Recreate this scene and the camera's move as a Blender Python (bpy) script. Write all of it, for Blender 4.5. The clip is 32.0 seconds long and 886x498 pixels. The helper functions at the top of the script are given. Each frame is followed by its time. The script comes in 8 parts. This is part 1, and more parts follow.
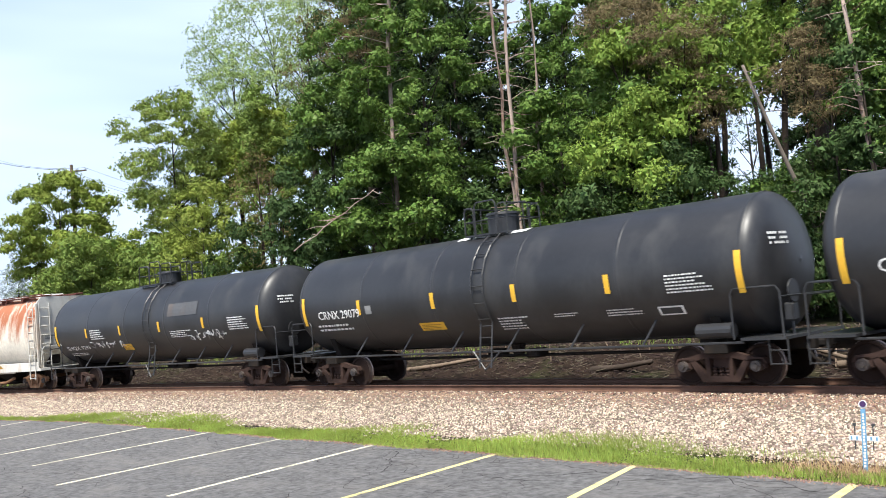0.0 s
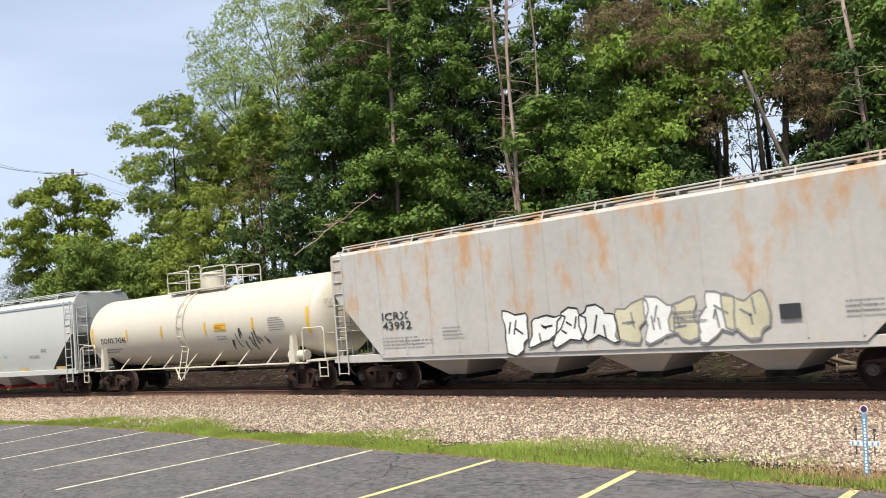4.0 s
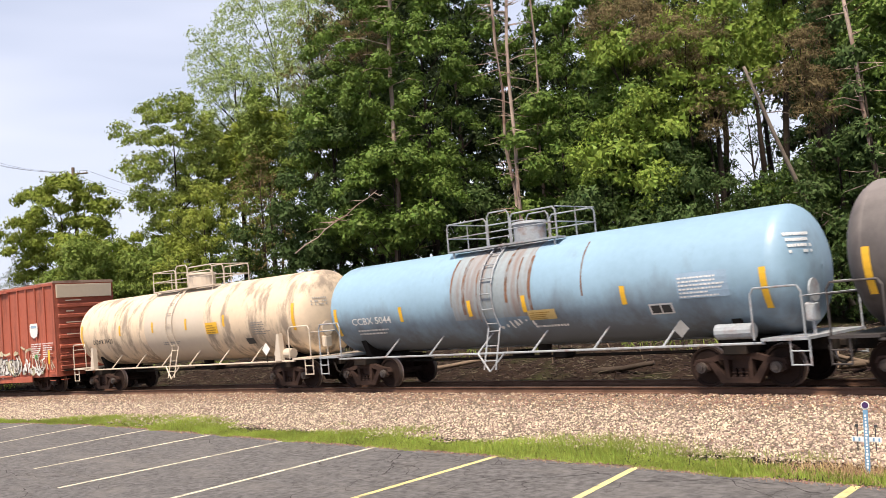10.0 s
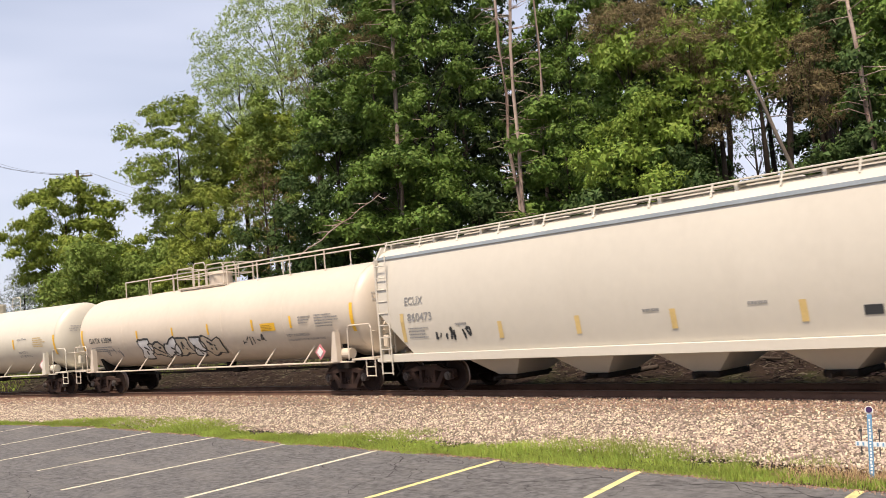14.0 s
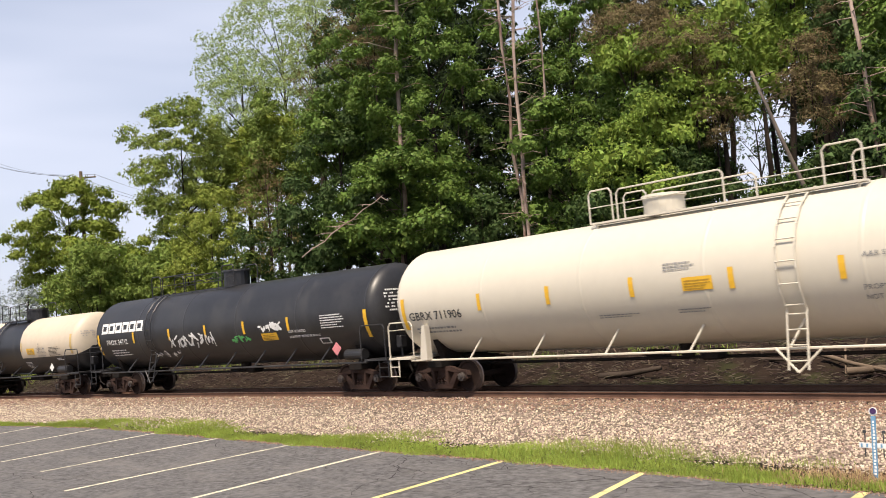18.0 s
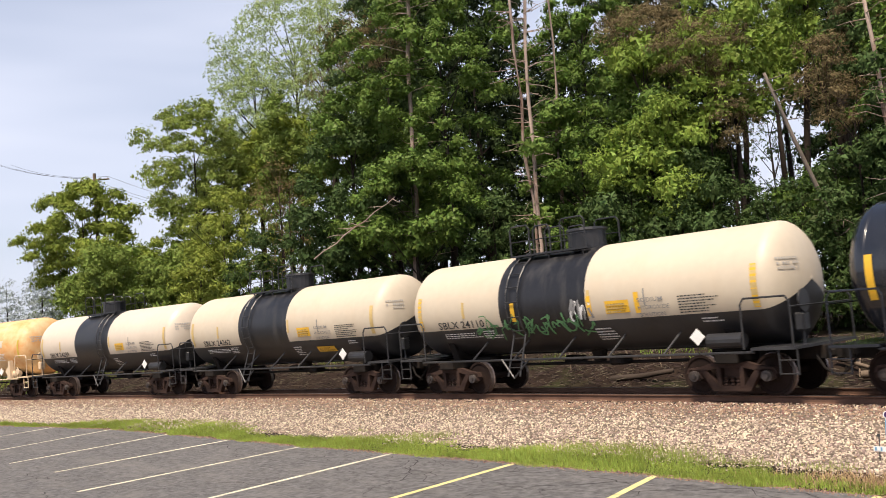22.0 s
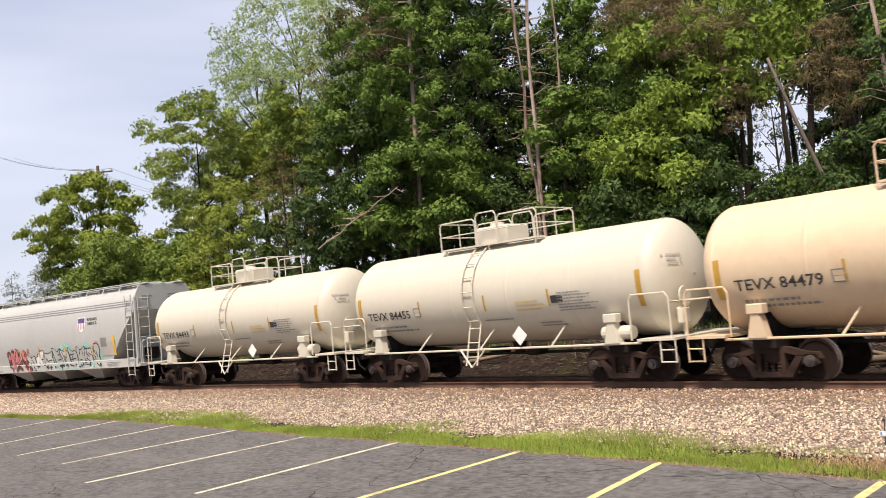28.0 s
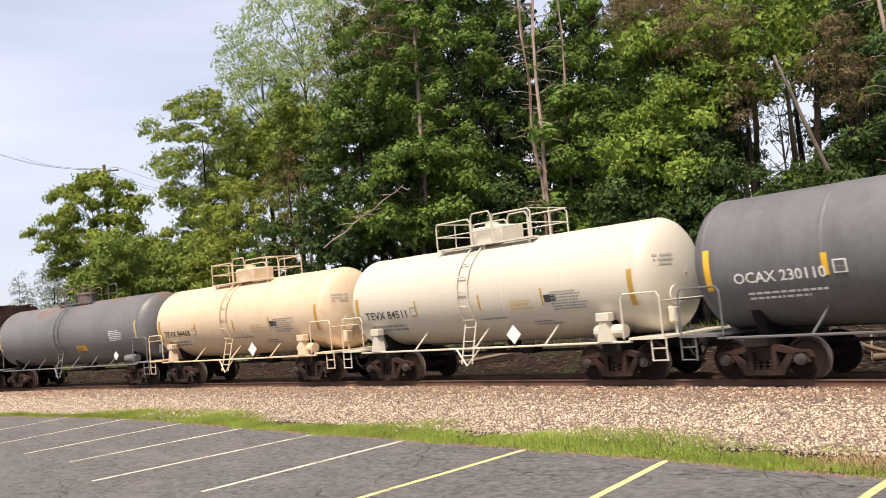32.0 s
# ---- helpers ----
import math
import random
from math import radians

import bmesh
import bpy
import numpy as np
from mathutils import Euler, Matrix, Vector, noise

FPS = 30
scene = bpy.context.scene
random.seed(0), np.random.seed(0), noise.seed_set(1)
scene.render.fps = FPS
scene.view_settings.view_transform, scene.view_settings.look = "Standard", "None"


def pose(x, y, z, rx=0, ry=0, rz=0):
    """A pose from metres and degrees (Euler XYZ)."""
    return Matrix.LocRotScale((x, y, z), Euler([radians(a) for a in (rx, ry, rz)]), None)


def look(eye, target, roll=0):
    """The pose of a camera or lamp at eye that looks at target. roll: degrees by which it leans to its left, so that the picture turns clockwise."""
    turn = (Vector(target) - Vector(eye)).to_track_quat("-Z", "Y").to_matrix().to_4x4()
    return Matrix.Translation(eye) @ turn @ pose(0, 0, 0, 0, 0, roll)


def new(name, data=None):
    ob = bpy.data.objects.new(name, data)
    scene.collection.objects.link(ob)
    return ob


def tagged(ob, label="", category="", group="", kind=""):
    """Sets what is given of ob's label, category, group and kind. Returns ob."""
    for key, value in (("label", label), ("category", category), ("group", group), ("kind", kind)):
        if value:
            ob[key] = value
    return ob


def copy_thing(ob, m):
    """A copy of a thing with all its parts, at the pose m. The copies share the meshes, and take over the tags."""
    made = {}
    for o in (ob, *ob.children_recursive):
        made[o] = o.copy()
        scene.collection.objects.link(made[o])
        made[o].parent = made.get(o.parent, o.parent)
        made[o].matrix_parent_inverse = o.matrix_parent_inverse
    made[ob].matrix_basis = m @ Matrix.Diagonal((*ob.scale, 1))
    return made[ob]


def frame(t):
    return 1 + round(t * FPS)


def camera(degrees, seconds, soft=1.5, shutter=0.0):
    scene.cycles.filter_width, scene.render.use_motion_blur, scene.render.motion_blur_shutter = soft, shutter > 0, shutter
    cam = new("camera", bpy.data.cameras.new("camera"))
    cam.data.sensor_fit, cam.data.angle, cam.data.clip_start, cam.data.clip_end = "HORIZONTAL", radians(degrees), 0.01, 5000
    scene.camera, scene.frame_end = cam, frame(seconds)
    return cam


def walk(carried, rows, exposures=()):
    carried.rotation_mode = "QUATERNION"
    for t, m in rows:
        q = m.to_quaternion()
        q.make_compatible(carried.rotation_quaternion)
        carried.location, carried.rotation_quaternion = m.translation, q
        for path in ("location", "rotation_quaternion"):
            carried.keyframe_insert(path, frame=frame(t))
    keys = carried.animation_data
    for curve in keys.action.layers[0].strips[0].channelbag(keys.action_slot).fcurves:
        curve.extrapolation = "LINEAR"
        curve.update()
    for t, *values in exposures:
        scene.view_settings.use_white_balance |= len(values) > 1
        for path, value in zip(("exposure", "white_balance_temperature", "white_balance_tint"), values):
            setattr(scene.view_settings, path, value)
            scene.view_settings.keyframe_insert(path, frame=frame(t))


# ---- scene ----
cam = camera(52.21, 32.0, soft=0.6, shutter=0.1)
EYE = (0.0, -18.833, 2.227)
SPEED = 14.642
# seconds, then the turn of the hand-held camera in degrees
TURNS = (
    (0.0, 93.792, 4.851, 49.878),
    (0.5, 93.858, 4.839, 49.879),
    (1.0, 93.903, 4.842, 49.864),
    (1.5, 93.943, 4.855, 49.836),
    (2.0, 93.992, 4.859, 49.819),
    (2.5, 94.045, 4.837, 49.832),
    (3.0, 94.090, 4.805, 49.871),
    (3.5, 94.116, 4.799, 49.917),
    (5.5, 93.896, 4.786, 49.960),
    (6.0, 93.888, 4.749, 50.001),
    (6.5, 93.884, 4.747, 50.009),
    (7.0, 93.882, 4.764, 49.974),
    (7.5, 93.877, 4.788, 49.925),
    (8.0, 93.871, 4.815, 49.897),
    (8.5, 93.874, 4.848, 49.909),
    (9.0, 93.885, 4.888, 49.947),
    (9.5, 93.899, 4.930, 49.978),
    (10.0, 93.918, 4.973, 49.981),
    (10.5, 93.945, 4.995, 49.969),
    (11.0, 93.976, 4.991, 49.965),
    (11.5, 94.011, 4.972, 49.974),
    (12.0, 94.036, 4.943, 49.989),
    (12.5, 94.047, 4.914, 50.007),
    (13.0, 94.063, 4.886, 50.041),
    (13.5, 94.093, 4.853, 50.103),
    (14.0, 94.139, 4.819, 50.185),
    (14.5, 94.198, 4.800, 50.265),
    (16.5, 94.323, 4.765, 50.362),
    (17.0, 94.298, 4.778, 50.372),
    (17.5, 94.266, 4.794, 50.375),
    (18.0, 94.230, 4.815, 50.378),
    (18.5, 94.204, 4.834, 50.399),
    (19.0, 94.210, 4.814, 50.460),
    (19.5, 94.257, 4.746, 50.568),
    (20.0, 94.330, 4.685, 50.704),
    (20.5, 94.402, 4.651, 50.838),
    (21.0, 94.449, 4.636, 50.952),
    (21.5, 94.454, 4.655, 51.040),
    (22.0, 94.423, 4.708, 51.113),
    (22.5, 94.372, 4.782, 51.172),
    (23.0, 94.312, 4.871, 51.209),
    (23.5, 94.246, 4.947, 51.222),
    (24.0, 94.173, 4.997, 51.223),
    (24.5, 94.093, 5.047, 51.234),
    (25.0, 94.019, 5.084, 51.268),
    (25.5, 93.967, 5.095, 51.321),
    (27.5, 93.791, 5.209, 51.343),
    (28.0, 93.748, 5.231, 51.393),
    (28.5, 93.723, 5.216, 51.468),
    (29.0, 93.714, 5.202, 51.552),
    (29.5, 93.703, 5.214, 51.624),
    (30.0, 93.675, 5.240, 51.681),
    (30.5, 93.642, 5.275, 51.717),
    (31.0, 93.625, 5.300, 51.739),
    (31.5, 93.635, 5.304, 51.756),
    (32.0, 93.669, 5.292, 51.762),
)
# seconds, stops, kelvin, tint
EXPOSURES = ((0.0, 0.72, 5800, 6), (1.0, 0.68, 5900, 5), (2.0, 0.60, 5920, 6), (3.0, 0.42, 6080, 7), (6.0, 0.26, 6200, 9), (7.0, 0.30, 6350, 13), (8.0, 0.42, 6600, 13), (9.0, 0.52, 6650, 13), (12.0, 0.30, 6650, 13), (20.0, 0.34, 6600, 12), (28.0, 0.32, 6650, 13), (32.0, 0.42, 6680, 13))
walk(cam, [(t, pose(*EYE, rx, ry, rz)) for t, rx, ry, rz in TURNS], EXPOSURES)

# ---- light ----
SUN_ELEV, SUN_TURN = radians(62), radians(150)
world = bpy.data.worlds.new("sky")
scene.world = world
world.use_nodes = True
wn, wl = world.node_tree.nodes, world.node_tree.links
wn.clear()
sky = wn.new("ShaderNodeTexSky")
sky.sky_type, sky.sun_disc = "NISHITA", False
sky.sun_elevation, sky.sun_rotation = SUN_ELEV, SUN_TURN
sky.air_density, sky.dust_density, sky.ozone_density = 1.0, 2.0, 1.5
cloud_at = wn.new("ShaderNodeTexCoord")
cloud_map = wn.new("ShaderNodeMapping")
cloud_map.inputs["Scale"].default_value = (1.2, 1.2, 7.0)
cloud = wn.new("ShaderNodeTexNoise")
cloud.inputs["Scale"].default_value, cloud.inputs["Detail"].default_value = 1.3, 3
cloud_ramp = wn.new("ShaderNodeValToRGB")
cloud_ramp.color_ramp.elements[0].position, cloud_ramp.color_ramp.elements[1].position = 0.34, 0.66
cloud_ramp.color_ramp.elements[0].color, cloud_ramp.color_ramp.elements[1].color = (0.60, 0.60, 0.60, 1), (0.96, 0.96, 0.96, 1)
cloud_mix = wn.new("ShaderNodeMix")
cloud_mix.data_type = "RGBA"
cloud_mix.inputs["B"].default_value = (6.55, 7.0, 8.3, 1)
# haze lies over the horizon and thins out towards the zenith
height = wn.new("ShaderNodeSeparateXYZ")
thin = wn.new("ShaderNodeMapRange")
thin.interpolation_type = "SMOOTHSTEP"
thin.inputs["From Min"].default_value, thin.inputs["From Max"].default_value = 0.22, 0.62
thin.inputs["To Min"].default_value, thin.inputs["To Max"].default_value = 1.0, 0.08
haze = wn.new("ShaderNodeMath")
haze.operation = "MULTIPLY"
backdrop_light = wn.new("ShaderNodeBackground")
backdrop_light.inputs["Strength"].default_value = 0.105
world_out = wn.new("ShaderNodeOutputWorld")
wl.new(cloud_at.outputs["Generated"], cloud_map.inputs["Vector"])
wl.new(cloud_map.outputs["Vector"], cloud.inputs["Vector"])
wl.new(cloud.outputs["Fac"], cloud_ramp.inputs["Fac"])
wl.new(cloud_at.outputs["Generated"], height.inputs["Vector"])
wl.new(height.outputs["Z"], thin.inputs["Value"])
wl.new(cloud_ramp.outputs["Color"], haze.inputs[0])
wl.new(thin.outputs["Result"], haze.inputs[1])
wl.new(haze.outputs["Value"], cloud_mix.inputs["Factor"])
wl.new(sky.outputs["Color"], cloud_mix.inputs["A"])
wl.new(cloud_mix.outputs["Result"], backdrop_light.inputs["Color"])
wl.new(backdrop_light.outputs["Background"], world_out.inputs["Surface"])
sun = new("sun", bpy.data.lights.new("sun", "SUN"))
sun.data.energy, sun.data.angle, sun.data.color = 5.2, radians(10), (1.0, 0.88, 0.72)
sun.matrix_world = look((math.sin(SUN_TURN) * 60 * math.cos(SUN_ELEV), math.cos(SUN_TURN) * 60 * math.cos(SUN_ELEV), 60 * math.sin(SUN_ELEV)), (0, 0, 0))


# ---- materials ----
def material(name, colour, rough=0.6, metal=0.0, vary=0.15, scale=3.0, bump=0.0, bump_scale=40.0, dirt=None, dirt_amount=0.0,
             dirt_scale=(1, 1, 1), dirt_edge=(0.5, 0.7), random_value=0.0, island=0.0, coat=0.0, translucent=0.0, dirt_rise=None):
    """Painted or natural surface: base colour with broad and fine variation, optional stains, relief."""
    m = bpy.data.materials.new(name)
    m.use_nodes = True
    n, l = m.node_tree.nodes, m.node_tree.links
    b = n["Principled BSDF"]
    b.inputs["Roughness"].default_value, b.inputs["Metallic"].default_value = rough, metal
    b.inputs["Coat Weight"].default_value = coat
    if rough >= 0.8 and not translucent:
        # dusty, unpolished surfaces hardly shine
        b.inputs["Specular IOR Level"].default_value = 0.15
    at = n.new("ShaderNodeTexCoord")
    broad = n.new("ShaderNodeTexNoise")
    broad.inputs["Scale"].default_value, broad.inputs["Detail"].default_value = scale * 0.35, 4
    fine = n.new("ShaderNodeTexNoise")
    fine.inputs["Scale"].default_value, fine.inputs["Detail"].default_value = scale * 6, 3
    l.new(at.outputs["Object"], broad.inputs["Vector"])
    l.new(at.outputs["Object"], fine.inputs["Vector"])
    add = n.new("ShaderNodeMath")
    add.operation = "MULTIPLY_ADD"
    add.inputs[1].default_value = 0.45
    l.new(fine.outputs["Fac"], add.inputs[0])
    l.new(broad.outputs["Fac"], add.inputs[2])
    value = n.new("ShaderNodeMapRange")
    value.inputs["From Min"].default_value, value.inputs["From Max"].default_value = 0.45, 1.0
    value.inputs["To Min"].default_value, value.inputs["To Max"].default_value = 1 - vary, 1 + vary
    l.new(add.outputs[0], value.inputs["Value"])
    hsv = n.new("ShaderNodeHueSaturation")
    hsv.inputs["Color"].default_value = (*colour, 1)
    out = value.outputs["Result"]
    for amount, node_type, socket in ((random_value, "ShaderNodeObjectInfo", "Random"), (island, "ShaderNodeNewGeometry", "Random Per Island")):
        if amount:
            src = n.new(node_type)
            r = n.new("ShaderNodeMapRange")
            r.inputs["To Min"].default_value, r.inputs["To Max"].default_value = 1 - amount, 1 + amount
            l.new(src.outputs[socket], r.inputs["Value"])
            mul = n.new("ShaderNodeMath")
            mul.operation = "MULTIPLY"
            l.new(out, mul.inputs[0])
            l.new(r.outputs["Result"], mul.inputs[1])
            out = mul.outputs[0]
            if socket == "Random Per Island":
                hue = n.new("ShaderNodeMapRange")
                hue.inputs["To Min"].default_value, hue.inputs["To Max"].default_value = 0.5 - 0.03 * amount / 0.3, 0.5 + 0.02 * amount / 0.3
                l.new(src.outputs[socket], hue.inputs["Value"])
                l.new(hue.outputs["Result"], hsv.inputs["Hue"])
    l.new(out, hsv.inputs["Value"])
    colour_out = hsv.outputs["Color"]
    if dirt is not None:
        squash = n.new("ShaderNodeMapping")
        squash.inputs["Scale"].default_value = dirt_scale
        spots = n.new("ShaderNodeTexNoise")
        spots.inputs["Scale"].default_value, spots.inputs["Detail"].default_value, spots.inputs["Roughness"].default_value = 1.0, 8, 0.65
        ramp = n.new("ShaderNodeMapRange")
        ramp.inputs["From Min"].default_value, ramp.inputs["From Max"].default_value = dirt_edge
        ramp.inputs["To Max"].default_value = dirt_amount
        l.new(at.outputs["Object"], squash.inputs["Vector"])
        l.new(squash.outputs["Vector"], spots.inputs["Vector"])
        l.new(spots.outputs["Fac"], ramp.inputs["Value"])
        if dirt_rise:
            # stains or tone that run down from the top or creep up from below: z range and how much it adds
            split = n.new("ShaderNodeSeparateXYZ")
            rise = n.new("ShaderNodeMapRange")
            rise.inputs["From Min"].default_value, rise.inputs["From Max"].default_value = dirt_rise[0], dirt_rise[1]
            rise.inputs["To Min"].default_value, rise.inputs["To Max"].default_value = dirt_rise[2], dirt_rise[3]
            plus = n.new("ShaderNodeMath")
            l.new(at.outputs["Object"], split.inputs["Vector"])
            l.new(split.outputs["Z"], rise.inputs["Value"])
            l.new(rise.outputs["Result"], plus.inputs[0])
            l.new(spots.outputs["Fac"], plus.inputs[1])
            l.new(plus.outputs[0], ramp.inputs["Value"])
        mix = n.new("ShaderNodeMix")
        mix.data_type = "RGBA"
        mix.inputs["B"].default_value = (*dirt, 1)
        l.new(ramp.outputs["Result"], mix.inputs["Factor"])
        l.new(colour_out, mix.inputs["A"])
        colour_out = mix.outputs["Result"]
        rmix = n.new("ShaderNodeMapRange")
        rmix.inputs["To Min"].default_value, rmix.inputs["To Max"].default_value = rough, min(1, rough + 0.3)
        l.new(ramp.outputs["Result"], rmix.inputs["Value"])
        l.new(rmix.outputs["Result"], b.inputs["Roughness"])
    l.new(colour_out, b.inputs["Base Color"])
    if bump:
        relief = n.new("ShaderNodeTexNoise")
        relief.inputs["Scale"].default_value, relief.inputs["Detail"].default_value = bump_scale, 4
        bn = n.new("ShaderNodeBump")
        bn.inputs["Strength"].default_value, bn.inputs["Distance"].default_value = bump, 0.02
        l.new(at.outputs["Object"], relief.inputs["Vector"])
        l.new(relief.outputs["Fac"], bn.inputs["Height"])
        l.new(bn.outputs["Normal"], b.inputs["Normal"])
    if translucent:
        b.inputs["Specular IOR Level"].default_value = 0.12
        leaf = n.new("ShaderNodeBsdfTranslucent")
        blend = n.new("ShaderNodeMixShader")
        blend.inputs["Fac"].default_value = translucent
        l.new(colour_out, leaf.inputs["Color"])
        l.new(b.outputs["BSDF"], blend.inputs[1])
        l.new(leaf.outputs["BSDF"], blend.inputs[2])
        l.new(blend.outputs["Shader"], n["Material Output"].inputs["Surface"])
    return m


RUST = (0.17, 0.065, 0.03)
GRIME = (0.05, 0.043, 0.037)
asphalt = material("asphalt", (0.128, 0.124, 0.124), 0.85, vary=0.5, scale=26.0, bump=0.9, bump_scale=90, dirt=(0.19, 0.18, 0.172), dirt_amount=0.7, dirt_scale=(0.7, 1.6, 1), dirt_edge=(0.48, 0.72))
# brown soil taken near black: the shade on the bank is in its colour
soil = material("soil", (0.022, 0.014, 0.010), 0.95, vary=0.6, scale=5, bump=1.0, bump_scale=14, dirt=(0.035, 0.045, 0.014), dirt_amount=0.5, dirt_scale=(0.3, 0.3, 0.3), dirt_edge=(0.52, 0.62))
# darker than the stones on it: shade of the gaps put into the colour
stone_bed = material("stone_bed", (0.15, 0.119, 0.092), 0.95, vary=0.75, scale=20, bump=1.0, bump_scale=40)
rusty_stones = material("rust_stained_stone", (0.27, 0.18, 0.13), 0.9, vary=0.25, scale=8, island=0.4)
stones_mat = material("ballast_stone", (0.43, 0.355, 0.28), 0.9, vary=0.25, scale=8, island=0.5)
# darker copy of the ballast stone: the train's shade put into its colour
shaded_stones = material("shaded_stone", (0.085, 0.062, 0.050), 0.9, vary=0.3, scale=8, island=0.4)
rail_mat = material("rail_steel", (0.13, 0.074, 0.052), 0.8, vary=0.3, scale=6, bump=0.3)
rail_top = material("rail_head", (0.22, 0.17, 0.15), 0.45, metal=0.7, vary=0.2)
tie_mat = material("creosote_wood", (0.038, 0.029, 0.023), 0.9, vary=0.4, scale=5, bump=0.8, random_value=0.3)
grass_mat = material("grass", (0.29, 0.37, 0.075), 0.85, vary=0.35, scale=1.6, island=0.25, translucent=0.3)
dry_grass_mat = material("dry_grass", (0.43, 0.31, 0.17), 0.9, vary=0.3, island=0.4, translucent=0.2)
faded_stripe_mat = material("faded_stripe_paint", (0.55, 0.52, 0.40), 0.8, vary=0.25, scale=5, dirt=(0.12, 0.115, 0.11), dirt_amount=0.85, dirt_scale=(3, 3, 3), dirt_edge=(0.5, 0.68))
stripe_mat = material("stripe_paint", (0.62, 0.55, 0.24), 0.8, vary=0.25, scale=5, dirt=(0.12, 0.115, 0.11), dirt_amount=0.8, dirt_scale=(3, 3, 3), dirt_edge=(0.55, 0.7))
bark = material("bark", (0.040, 0.031, 0.025), 0.95, vary=0.4, scale=4, bump=1.0, bump_scale=14)
pale_bark = material("pale_bark", (0.34, 0.265, 0.22), 0.9, vary=0.35, scale=3, bump=0.8, bump_scale=10, dirt=(0.20, 0.10, 0.065), dirt_amount=0.6, dirt_scale=(2, 2, 0.5), dirt_edge=(0.5, 0.62))
twig_bark = material("twig_bark", (0.15, 0.095, 0.065), 0.9, vary=0.3, scale=3)
grey_bark = material("grey_bark", (0.16, 0.132, 0.11), 0.95, vary=0.35, scale=3, bump=0.8, bump_scale=10)
pole_wood = material("pole_wood", (0.16, 0.12, 0.09), 0.9, vary=0.3)
wire_mat = material("wire", (0.04, 0.04, 0.045), 0.6)
under_mat = material("underframe", (0.014, 0.012, 0.011), 0.8, vary=0.4, scale=4, dirt=(0.05, 0.034, 0.024), dirt_amount=0.6, dirt_scale=(2, 2, 2))
truck_mat = material("cast_steel", (0.036, 0.022, 0.018), 0.8, vary=0.5, scale=4, dirt=(0.075, 0.045, 0.034), dirt_amount=0.6, dirt_scale=(2.5, 2.5, 2.5))
rusty_truck = material("rusty_cast_steel", (0.24, 0.135, 0.075), 0.85, vary=0.4, scale=4, dirt=(0.05, 0.04, 0.03), dirt_amount=0.6, dirt_scale=(2.5, 2.5, 2.5))
wheel_mat = material("wheel_steel", (0.022, 0.0135, 0.011), 0.85, metal=0.0, vary=0.35, scale=5)
bearing_mat = material("bearing_steel", (0.075, 0.062, 0.055), 0.7, vary=0.4, scale=6, dirt=(0.03, 0.02, 0.016), dirt_amount=0.7, dirt_scale=(3, 3, 3))
tread_mat = material("wheel_tread", (0.24, 0.19, 0.17), 0.4, metal=0.7)
white_letter = material("white_lettering", (0.72, 0.72, 0.70), 0.6, vary=0.15)
black_letter = material("black_lettering", (0.03, 0.032, 0.035), 0.6)
grey_letter = material("faded_lettering", (0.22, 0.22, 0.22), 0.7)
faint_letter = material("faint_lettering", (0.36, 0.34, 0.31), 0.7)
yellow_letter = material("yellow_stripe", (0.72, 0.42, 0.03), 0.45, vary=0.15, scale=6)
pale_stripe = material("faded_stripe", (0.55, 0.40, 0.16), 0.6, vary=0.2)
red_letter = material("red_paint", (0.45, 0.05, 0.05), 0.6)
green_letter = material("green_paint", (0.10, 0.42, 0.12), 0.6)
pink_letter = material("pink_paint", (0.62, 0.22, 0.24), 0.6)
label_ink = material("label_ink", (0.30, 0.17, 0.02), 0.6)
ochre_letter = material("ochre_stripe", (0.46, 0.27, 0.04), 0.5, vary=0.15, scale=6)

# ---- the plan: the line bends on a circle round (0, -RC) between two straight tangents ----
RC, S_IN, S_OUT = 232.1, -80.0, 12.0


def on_line(s, n=0.0, z=0.0):
    """The place s metres along the line and n metres to its far side, and the line's heading in radians."""
    c = min(max(s, S_IN), S_OUT)
    th = c / RC
    x, y = math.sin(th) * (RC + n), -RC + math.cos(th) * (RC + n)
    return Vector((x + (s - c) * math.cos(th), y - (s - c) * math.sin(th), z)), -th


def off_line(x, y):
    """Along and across the line, for arrays of places."""
    th = np.clip(np.arctan2(x, y + RC), S_IN / RC, S_OUT / RC)
    cx, cy = np.sin(th) * RC, -RC + np.cos(th) * RC
    dx, dy = x - cx, y - cy
    return th * RC + dx * np.cos(th) - dy * np.sin(th), dx * np.sin(th) + dy * np.cos(th)


LOT_Z = -0.5
PROFILE_N = (-4000, -12, -7.2, -6.0, -3.4, -2.0, 2.2, 3.0, 4.5, 6.5, 12, 40, 4000)
PROFILE_Z = (-0.52, -0.52, -0.52, -0.5, -0.48, -0.40, -0.40, -0.32, 0.15, 0.55, 0.8, 1.0, 1.0)


def part(name, bm, mat, parent=None, label="", smooth=False):
    """Links a bmesh as one mesh object under a thing or under a part."""
    me = bpy.data.meshes.new(name)
    bm.to_mesh(me)
    bm.free()
    if smooth:
        me.shade_smooth()
    me.materials.append(mat)
    ob = new(name, me)
    ob.parent = parent
    if label:
        ob["label"] = label
    return ob


def raw_mesh(name, verts, faces, mat, parent=None, smooth=False):
    me = bpy.data.meshes.new(name)
    me.from_pydata(verts, [], faces)
    if smooth:
        me.shade_smooth()
    me.materials.append(mat)
    ob = new(name, me)
    ob.parent = parent
    return ob


